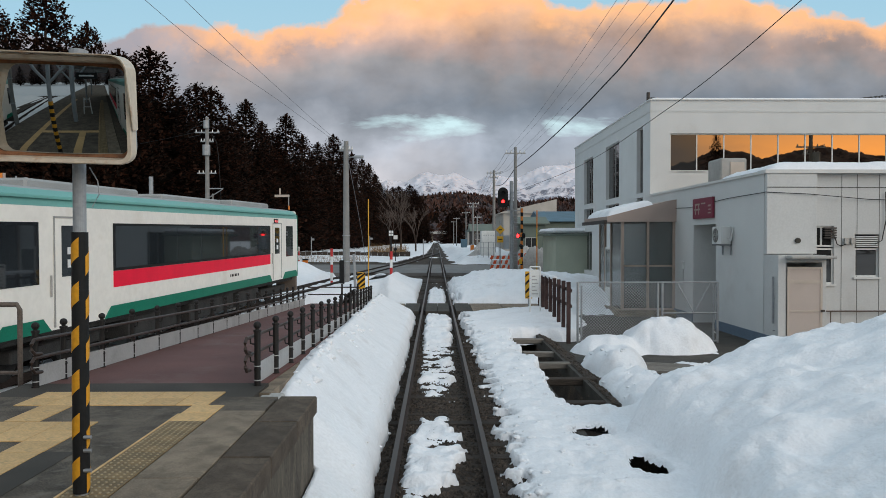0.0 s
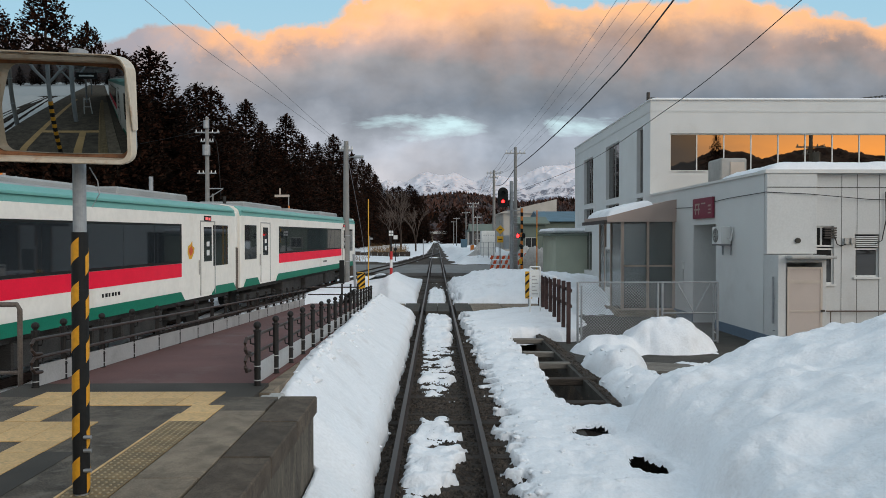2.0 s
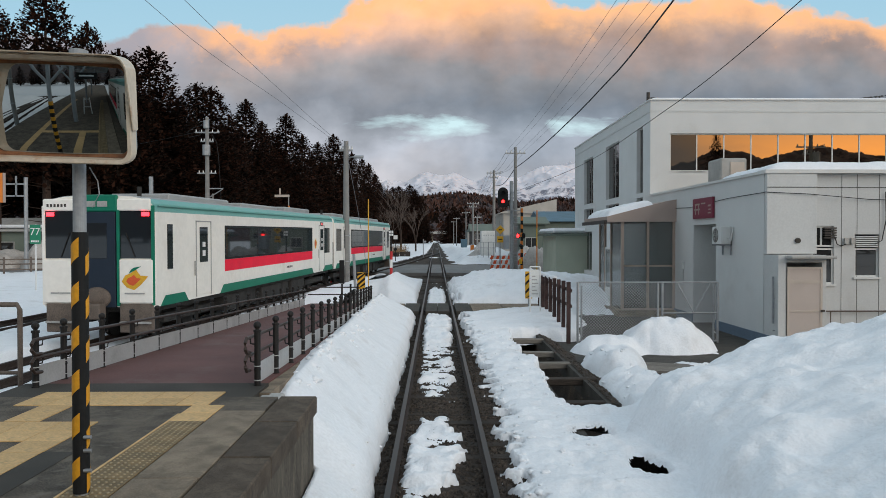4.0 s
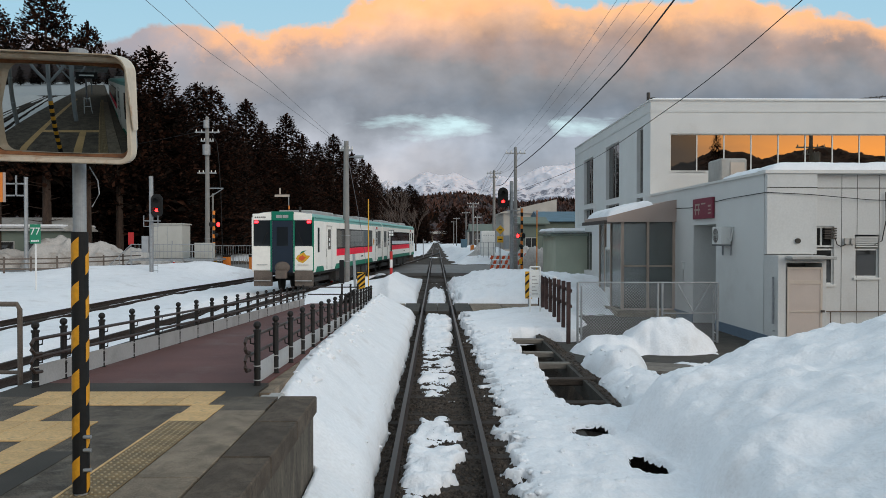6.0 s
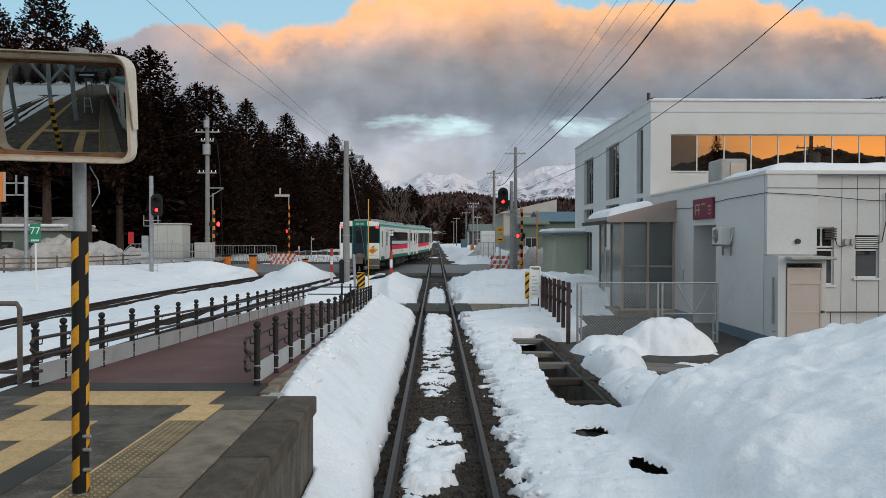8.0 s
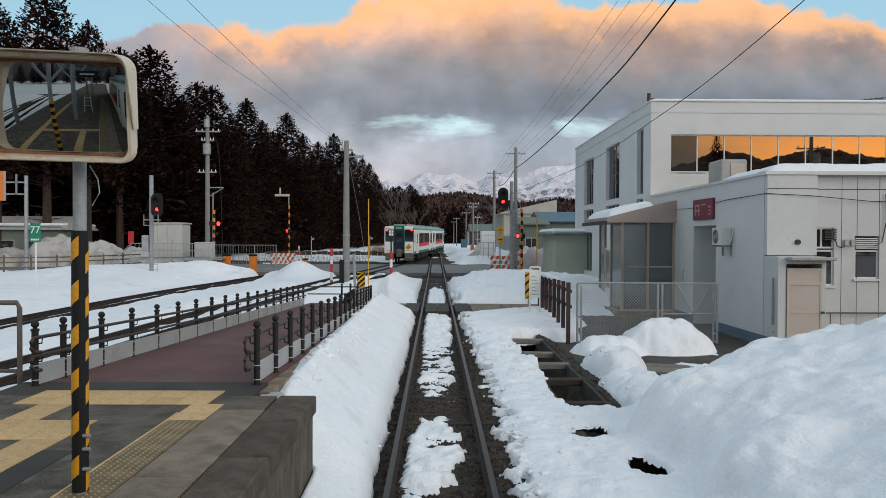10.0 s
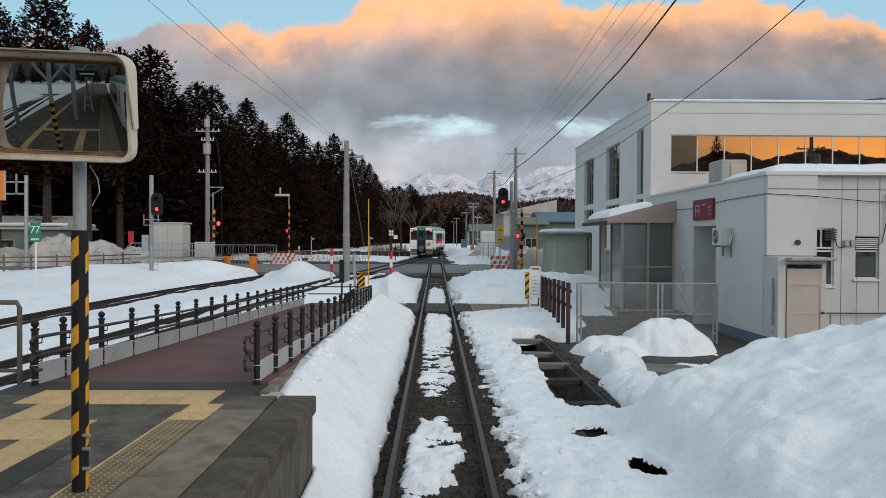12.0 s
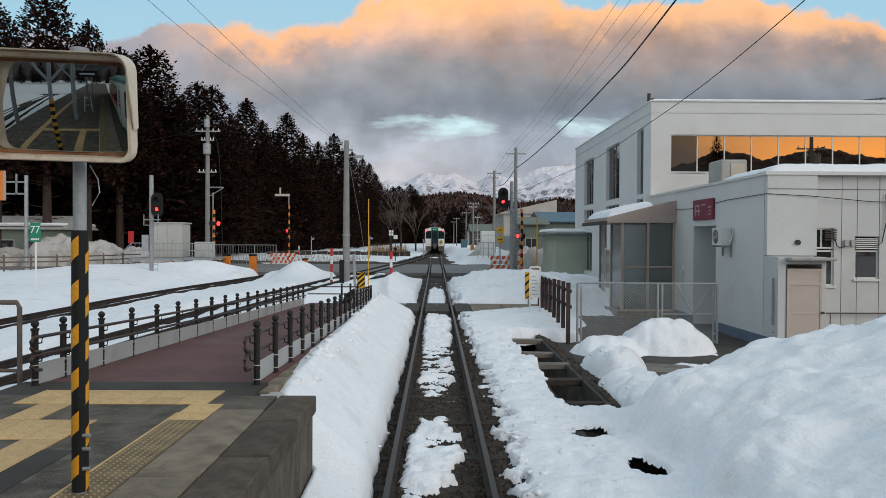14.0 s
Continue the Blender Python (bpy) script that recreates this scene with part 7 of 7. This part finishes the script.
# ---- ditch ----
def ditch():
    th = thing("drain_ditch", "open concrete drain ditch with timber beams laid across", "ditch")
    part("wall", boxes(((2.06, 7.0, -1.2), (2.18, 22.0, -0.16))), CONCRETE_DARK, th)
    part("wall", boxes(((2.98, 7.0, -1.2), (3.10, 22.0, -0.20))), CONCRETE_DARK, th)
    r = random.Random(3)
    for y in (8.7, 12.9, 14.9, 16.7, 18.6, 20.6):
        o = part("beam", box(bmesh.new(), (-0.62, -0.10, -0.14), (0.62, 0.10, 0.0), 0.02), TIMBER_GREY if y > 16 else SLEEPER, th)
        o.matrix_basis = pose(2.52 + r.uniform(-0.1, 0.15), y, -0.16 + r.uniform(-0.06, 0.02), r.uniform(-4, 4), r.uniform(-3, 3), r.uniform(-7, 7))
    th = thing("boardwalk", "wet wooden boards lying on the yard", "boards", (5.25, 17.2, -0.36), -18)
    for i in range(7):
        part("plank", boxes(((-0.75, -0.55 + i * 0.17, -0.06), (0.8, -0.40 + i * 0.17, 0.0)), bevel=0.006), TIMBER_GREY, th)
    yard = part("yard_paving", boxes(((3.5, 17.2, -0.6), (9.39, 33, -0.385)), ((6.0, 9, -0.6), (19, 20.05, -0.39))), CONCRETE_DARK)
    tagged(yard, "wet dark concrete paving of the yard", "pavement", kind="structure")


ditch()


# ---- houses and sheds beyond ----
def house(x0, x1, y0, y1, z0, eave, ridge, wall_mat, roof_mat, label, windows=(), slope="x", snow=0.0, name="house"):
    th = thing(name, label, "house" if name == "house" else "shed", group="buildings by the crossing")
    part("wall", boxes(((x0, y0, z0), (x1, y1, eave))), wall_mat, th)
    bm = bmesh.new()
    o = 0.4
    if slope == "x":
        xm = (x0 + x1) / 2
        prism(bm, [(x0 - o, eave), (x1 + o, eave), (x1 + o, eave + 0.1), (xm, ridge), (x0 - o, eave + 0.1)], y0 - o, y1 + o, "y")
    elif slope == "y":
        ym = (y0 + y1) / 2
        prism(bm, [(y0 - o, eave), (y1 + o, eave), (y1 + o, eave + 0.1), (ym, ridge), (y0 - o, eave + 0.1)], x0 - o, x1 + o, "x")
    else:
        prism(bm, [(x0 - o, eave), (x1 + o, eave), (x1 + o, ridge), (x0 - o, eave + 0.12)], y0 - o, y1 + o, "y")
    part("roof", bm, roof_mat, th)
    for wx, wz, w, h in windows:
        win = part("window", boxes(((wx, y0 - 0.05, wz), (wx + w, y0 - 0.001, wz + h))), FRAME_GREY, th)
        part("pane", boxes(((wx + 0.08, y0 - 0.06, wz + 0.08), (wx + w / 2 - 0.03, y0 - 0.051, wz + h - 0.08)), ((wx + w / 2 + 0.03, y0 - 0.06, wz + 0.08), (wx + w - 0.08, y0 - 0.051, wz + h - 0.08))), GLASS, win)
    if snow:
        part("roof_snow", boxes(((x0 - 0.3, y0 - 0.3, ridge if slope == "flat" else eave + 0.3), (x1 + 0.3, y1 + 0.3, (ridge if slope == "flat" else eave + 0.3) + snow)), bevel=snow * 0.45), SNOW, th)
    return th


sh = house(7.62, 10.0, 46.5, 52, -0.4, 2.85, 3.0, SHED_GREEN, HOUSE_GREEN, "sage green shed with a thick layer of roof snow", slope="flat", snow=0.34, name="shed")
house(10.9, 16.0, 74, 84, -0.3, 4.35, 5.6, HOUSE_GREEN, ROOF_BLUE, "house with blue sheet roof and pale window", ((11.4, 2.6, 1.4, 1.0), (13.6, 2.6, 1.4, 1.0)), slope="y")
house(8.5, 14.7, 92, 104, -0.3, 5.85, 7.6, HOUSE_WALL, HOUSE_WALL, "tan house with a single-pitch roof behind the sheds", ((10, 3.6, 2.0, 1.2),), slope="shed")
house(7.9, 10.3, 69, 74, -0.3, 4.0, 4.8, HOUSE_GREEN, HOUSE_GREEN, "green-grey house with a low dark green roof", ((8.4, 1.8, 1.2, 1.0),), slope="y")
house(7.4, 14.0, 150, 162, -0.3, 4.2, 5.8, HOUSE_BROWN, HOUSE_GREEN, "brown house with a dark roof far along the line", ((8.0, 2.5, 1.6, 1.2),), slope="y")
house(8.5, 16.0, 190, 204, -0.3, 4.6, 6.6, HOUSE_WALL, ROOF_BLUE, "pale house far along the line", ((10.0, 2.0, 1.6, 1.2),), slope="x")
# The dark wall colour of this shed paints in the shade it stands in.
house(-42, -33.5, 66, 72, -0.3, 3.3, 4.6, HOUSE_GREEN, CONCRETE_LIGHT, "low shed among the cedars, walls coloured dark for shade, with a pale roof", ((-40, 1.2, 2.4, 1.2), (-36.5, 1.2, 1.8, 1.2)), slope="y", snow=0.3, name="shed")

th = thing("storage_container", "white storage container with dark vents near the line", "container", (4.85, 78, 0))
part("case", boxes(((0, 0, -0.2), (1.45, 2.4, 3.5)), bevel=0.03), WHITE, th)
part("seam", boxes(((0.71, -0.012, 0.9), (0.73, -0.001, 3.35)), *[((0.22 + 0.25 * i, -0.012, 3.0), (0.34 + 0.25 * i, -0.001, 3.06)) for i in range(5)]), STEEL_GREY, th)
part("guard_rail", rods(*[((-0.4 + 0.55 * i, -0.9, -0.3), (-0.4 + 0.55 * i, -0.9, 2.3), 0.03) for i in range(5)], ((-0.4, -0.9, 2.3), (1.8, -0.9, 2.3), 0.03), ((-0.4, -0.9, 1.7), (1.8, -0.9, 1.7), 0.025)), GALV, th)
th = thing("relay_cabinet", "blue-grey relay cabinet by the line", "cabinet", (4.2, 122, 0))
part("case", boxes(((0, 0, -0.2), (1.0, 1.0, 2.6)), bevel=0.03), ROOF_BLUE, th)
th = thing("road_bridge", "pale concrete road bridge far along the line", "bridge", (0, 420, 0))
part("deck", boxes(((-8, 0, 5.6), (14, 3, 6.9))), CONCRETE_LIGHT, th)
for x in (-7, -2.5, 3.2, 9):
    part("pier", boxes(((x, 0.5, -0.5), (x + 1.0, 2.5, 5.6))), CONCRETE, th)


def dirty_heap(x, y, rx, ry, h, seed):
    def hh(a, b):
        e = 1 - ((a / rx) ** 2 + (b / ry) ** 2)
        return np.where(e > 0, h * np.sqrt(np.clip(e, 0, 1)) * (0.85 + 0.35 * fbm(a + seed * 7, b, rx * 0.5, 4, seed % 4)), 0) - 0.5
    ob = sheet("ploughed_snow", np.linspace(-rx, rx, 46), np.linspace(-ry, ry, 24), hh, SNOW_OLD)
    ob.location = (x, y, 0)
    tagged(ob, "grey heap of dirty ploughed snow", "snow heap", group="dirty snow heaps")


for i, (x, y, rx, ry, h) in enumerate(((-37.5, 65, 3.6, 2.6, 2.3), (-32.3, 63.5, 3.2, 2.5, 3.4), (-28.0, 62.5, 3.0, 2.5, 3.0), (-24.6, 61, 2.6, 2.2, 2.5), (-22.0, 60, 2.2, 2, 1.8), (8.6, 57, 2.4, 2, 3.0), (7.4, 63, 1.6, 2, 2.6), (6.2, 92, 2.5, 6, 2.6), (5.2, 82, 2.4, 4, 1.9), (9.5, 50, 2.2, 1.6, 2.0))):
    dirty_heap(x, y, rx, ry, h, i + 1)


# ---- behind the camera: platform shelter and the waiting train, seen in the mirror ----
def shelter():
    for y, thick in ((-0.1, 0.07), (-4.3, 0.13), (-12.0, 0.09), (-20.0, 0.09)):
        th = thing("canopy_post", "grey steel Y-braced platform post with a striped sleeve" if y > -1 else "grey steel Y-braced platform post", "post", (-3.6, y, 1.1), group="platform posts")
        part("shaft", rods(((0, 0, 0), (0, 0, 3.4), thick), sides=14), STEEL_GREY, th)
        part("brace", rods(((0, 0, 2.3), (-1.0, 0, 3.3), 0.05), ((0, 0, 2.3), (1.0, 0, 3.3), 0.05)), STEEL_GREY, th)
        part("beam", boxes(((-2.0, -0.08, 3.35), (2.0, 0.08, 3.5))), STEEL_GREY, th)
        if y > -1:
            striped(th, "sleeve_band", (0, 0), 0.08, 0.0, 1.75, 14, (BLACK, YELLOW))
    rf = thing("platform_canopy", "dark flat platform canopy roof", "canopy", (-3.6, -13, 4.6))
    part("roof", boxes(((-2.3, -11, 0), (2.3, 8.0, 0.18))), STEEL_GREY, rf)
    sg = thing("station_sign", "dark hanging sign board under the canopy", "sign", (-2.8, -4.3, 3.55))
    part("board", boxes(((-0.6, -0.05, 0), (0.6, 0.05, 0.36)), bevel=0.01), BLACK, sg)
    part("writing", boxes(((-0.4, 0.051, 0.14), (0.4, 0.056, 0.22))), WHITE, sg)
    part("hanger", rods(((-0.45, 0, 0.35), (-0.45, 0, 0.95), 0.015), ((0.45, 0, 0.35), (0.45, 0, 0.95), 0.015)), STEEL_GREY, sg)
    af = thing("folding_barrier", "white folding stand on the platform", "stand", (-3.05, -6.4, 1.1))
    for k in (-1, 1):
        part("leg", rods(((0.28 * k, 0, 0), (0.18 * k, 0, 1.15), 0.035)), WHITE, af)
    part("bar", rods(((-0.2, 0, 1.05), (0.2, 0, 1.05), 0.03)), WHITE, af)
    part("bar", rods(((-0.24, 0, 0.5), (0.24, 0, 0.5), 0.025)), WHITE, af)


shelter()
waiting = train_car("cream diesel railcar with red stripe waiting at the platform", True, True, RED_DARK)
waiting.matrix_world = pose(0.30, -0.70, 0, 0, 0, 180)


def guard_frame():
    th = thing("guard_frame", "grey tubular guard frame beside the platform end", "guard rail", (-4.62, 8.2, 0))
    part("tube", tube(bmesh.new(), [(0, 0, -0.25), (0, 0, 1.86), (-0.03, 0, 1.92), (-1.3, 0, 1.92), (-1.36, 0, 1.86), (-1.36, 0, -0.25)], 0.028, 8), SKIRT, th)
    part("cross_tube", rods(((0, 0, 1.16), (-1.36, 0, 1.16), 0.022)), SKIRT, th)


guard_frame()

th = thing("work_marker", "small orange roadside marker box in the snow", "marker", (4.75, 100, 0.2))
part("box", boxes(((0, 0, -0.2), (0.5, 0.4, 1.6)), bevel=0.05), ORANGE, th)


def hill_wood():
    """Bare trees and dark conifers on the low hill ahead."""
    r = random.Random(31)
    rows_b, rows_d = [], []
    for i in range(9000):
        x, y = r.uniform(-140, 330), 900 + 262 * r.random() ** 0.8
        d = math.sin(min((y - 900) / 260, 1) * math.pi / 2)
        z = float(ridge_profile(x, [(-700, 40), (-120, 50), (-40, 62), (40, 72), (130, 55), (190, 62), (260, 58), (500, 80), (900, 50)])) * d
        dark = r.random() < (0.75 if d < 0.62 else 0.22)
        (rows_d if dark else rows_b).append(((x, y, z - 6), (r.uniform(-0.15, 0.15), r.uniform(-0.15, 0.15), 1), r.uniform(6, 11)))
    bare = material("bare_red_brown_crowns", (0.088, 0.050, 0.042), rough=0.95, vary=0.6, scale=0.05, fine=0.4, bump=0.0, specular=0.1)
    for name, rows, mats, label in (("bare_wood", rows_b, [bare, HILL], "far bare reddish-brown winter trees on a hill"), ("far_conifers", rows_d, [NEEDLES, NEEDLES_BROWN], "far dark conifers on a hill")):
        tagged(new(name, spray_mesh(name, mats, rows, 31)), label, "trees", kind="stuff")


hill_wood()


def roadside_sign():
    th = thing("roadside_sign", "orange and white slatted road sign on a grey pole", "sign", (-27.7, 50, 0))
    part("pole", rods(((0, 0, -0.4), (0, 0, 6.8), 0.13)), GALV, th)
    part("arm", boxes(((-1.7, -0.05, 6.3), (0, 0.05, 6.4)), ((-1.7, -0.05, 5.5), (0, 0.05, 5.6)), ((-0.7, -0.05, 5.5), (-0.62, 0.05, 6.9))), GALV, th)
    for i in range(6):
        part("slat", boxes(((-2.5 + 0.2 * i, -0.1, 5.1), (-2.32 + 0.2 * i, -0.06, 7.1))), PINK if i % 2 else ORANGE, th)


roadside_sign()


def snow_lumps():
    """Loose clods on the banks and heaps."""
    r = random.Random(17)
    ico = bmesh.new()
    bmesh.ops.create_icosphere(ico, subdivisions=2, radius=1.0)
    base = np.array([v.co[:] for v in ico.verts])
    tris = np.array([[v.index for v in f.verts] for f in ico.faces])
    ico.free()
    pts = []
    for i in range(90):
        y = r.uniform(7.6, 26)
        pts.append((-1.64 - 0.02 * (y - 8) + r.gauss(0.05, 0.10), y, r.uniform(0.02, 0.07)))
    for i in range(40):
        y = r.uniform(5.5, 26)
        pts.append((r.uniform(-0.9, -0.66), y, r.uniform(0.012, 0.03)))
    for i in range(220):
        y = r.uniform(5, 21)
        pts.append((r.choice((r.gauss(1.0, 0.12), r.gauss(2.05, 0.12), r.uniform(1.0, 2.0))), y, r.uniform(0.015, 0.05)))
    for i in range(40):
        pts.append((r.uniform(3.0, 4.4), r.uniform(12.5, 18.6), r.uniform(0.02, 0.06)))
    px, py = np.array([p[0] for p in pts]), np.array([p[1] for p in pts])
    pz = snow_near(px, py)
    verts, faces = [], []
    for (x, y, s), z in zip(pts, pz):
        if z < -0.2 or (x < -1.93 and y < 26.5):
            continue
        k = len(verts)
        w = 1 + 0.35 * np.array([math.sin(7 * a + 3 * b + x * 9) * math.cos(5 * c + y * 4) for a, b, c in base])
        q = base * w[:, None] * s * np.array([r.uniform(0.8, 1.5), r.uniform(0.8, 1.5), r.uniform(0.5, 0.8)])
        verts += (q + np.array([x, y, z - 0.15 * s])).tolist()
        faces += (tris + k).tolist()
    me = bpy.data.meshes.new("snow_clods")
    me.from_pydata(verts, [], faces)
    me.polygons.foreach_set("use_smooth", [True] * len(faces))
    me.materials.append(SNOW)
    tagged(new("snow_clods", me), "loose snow clods lying on the banks", "snow", kind="stuff")


snow_lumps()


# ---- platform paving and track bed, in pieces ----
def tactile():
    plain_me, dot_me = None, None

    def put(x, y, dotted):
        nonlocal plain_me, dot_me
        me = dot_me if dotted else plain_me
        if me is None:
            bm = box(bmesh.new(), (-0.147, -0.147, -0.02), (0.147, 0.147, 0.006), 0.002)
            if dotted:
                for i in range(6):
                    for j in range(6):
                        rod(bm, (-0.123 + 0.049 * i, -0.123 + 0.049 * j, 0.006), (-0.123 + 0.049 * i, -0.123 + 0.049 * j, 0.012), 0.010, 0.007, 6)
                for f in bm.faces:
                    f.material_index = 1 if f.calc_center_median().z > 0.0065 else 0
            ob = part("tactile_tile", bm, [TACTILE_WORN, STUD] if dotted else TACTILE, PLATFORM)
            if dotted:
                dot_me = ob.data
            else:
                plain_me = ob.data
        else:
            ob = new("tactile_tile", me)
            ob.parent = PLATFORM
        ob.location = (x, y, 1.101)
    for i in range(10):
        put(-2.11, 6.68 - 0.3 * i, i > 1)
    for i in range(6):
        for j in range(2):
            put(-2.27 - 0.3 * i, 6.98 + 0.3 * j, False)
    for i in range(2):
        put(-3.51, 6.68 - 0.3 * i, False)
    for i in range(6):
        for j in range(2):
            put(-3.0 - 0.3 * i, 6.07 - 0.3 * j, False)
    for i in range(6):
        put(-3.0, 5.47 - 0.3 * i, False)
    # the warning line goes on along the platform behind
    for i in range(60):
        put(-2.11, 3.68 - 0.3 * i, True)
    for i in range(10):
        put(-2.41 - 0.3 * i, -2.33, False)
    for i in range(20):
        put(-3.0, 3.67 - 0.3 * i, False)
    for i in range(60):
        put(-5.11, 3.0 - 0.3 * i, False)


tactile()
part("painted_line", boxes(((-2.282, -12, 1.0), (-2.262, 6.5, 1.106))), TACTILE, PLATFORM)

sleepers(main_track, lambda y: 0.065, 4.0, 60, 0.6)
sleepers(side_track, siding_x, 12, 54, 0.6, siding_rise)


def stones():
    """Ballast scattered along the track bed."""
    r = np.random.RandomState(12)
    base = np.array([(1, 0, 0), (0.3, 0.9, 0.1), (-0.8, 0.5, 0), (-0.7, -0.6, 0.1), (0.4, -0.9, 0), (0.1, 0.1, 0.8)])
    tri = [(0, 1, 5), (1, 2, 5), (2, 3, 5), (3, 4, 5), (4, 0, 5)]
    verts, faces = [], []
    n = 26000
    y = 4 + 24 * r.rand(n) ** 1.35
    x = 0.065 + r.uniform(-1.15, 1.15, n)
    k2 = r.rand(n) < 0.12
    x = np.where(k2, r.uniform(2.9, 4.2, n), x)
    for i in range(n):
        s = r.uniform(0.016, 0.040)
        a = r.uniform(0, 6.28)
        c, d = math.cos(a), math.sin(a)
        p = base * s * r.uniform(0.7, 1.3, (6, 1))
        px = p[:, 0] * c - p[:, 1] * d + x[i]
        py = p[:, 0] * d + p[:, 1] * c + y[i]
        z0 = float(ground_height(np.array([x[i]]), np.array([y[i]]))[0]) if i % 1 == 0 else -0.19
        k = len(verts)
        verts += [(float(px[j]), float(py[j]), float(p[j, 2] + z0)) for j in range(6)]
        faces += [(k + f[0], k + f[1], k + f[2]) for f in tri]
    me = bpy.data.meshes.new("ballast")
    me.from_pydata(verts, [], faces)
    me.materials.append(BALLAST)
    tagged(new("ballast", me), "loose brown-grey ballast stones between the sleepers", "ballast", kind="stuff")


stones()


# ---- what moves ----
def motions():
    drift = [(0.0, 0.0), (3.0, 12.0), (6.5, 27.0), (11.0, 46.0), (14.0, 58.0)]
    walk(SKY, [(t, pose(x, 3200, 0)) for t, x in drift])
    for car, lead in ((REAR_CAR, 0.0), (FRONT_CAR, 19.35)):
        rows = []
        for t, y in TRAIN_TIMES:
            a, b = y + lead + 2.8, y + lead + 16.6
            xa, xb = float(siding_x(a)), float(siding_x(b))
            turn = math.atan2(xb - xa, b - a)
            pitch = (float(siding_rise(b)) - float(siding_rise(a))) / (b - a)
            x0 = xa - math.sin(turn) * 2.8
            rows.append((t, pose(x0, a - math.cos(turn) * 2.8, float(siding_rise(a)) - 0.04 - pitch * 2.8, math.degrees(pitch), 0, -math.degrees(turn))))
        walk(car, rows)


motions()
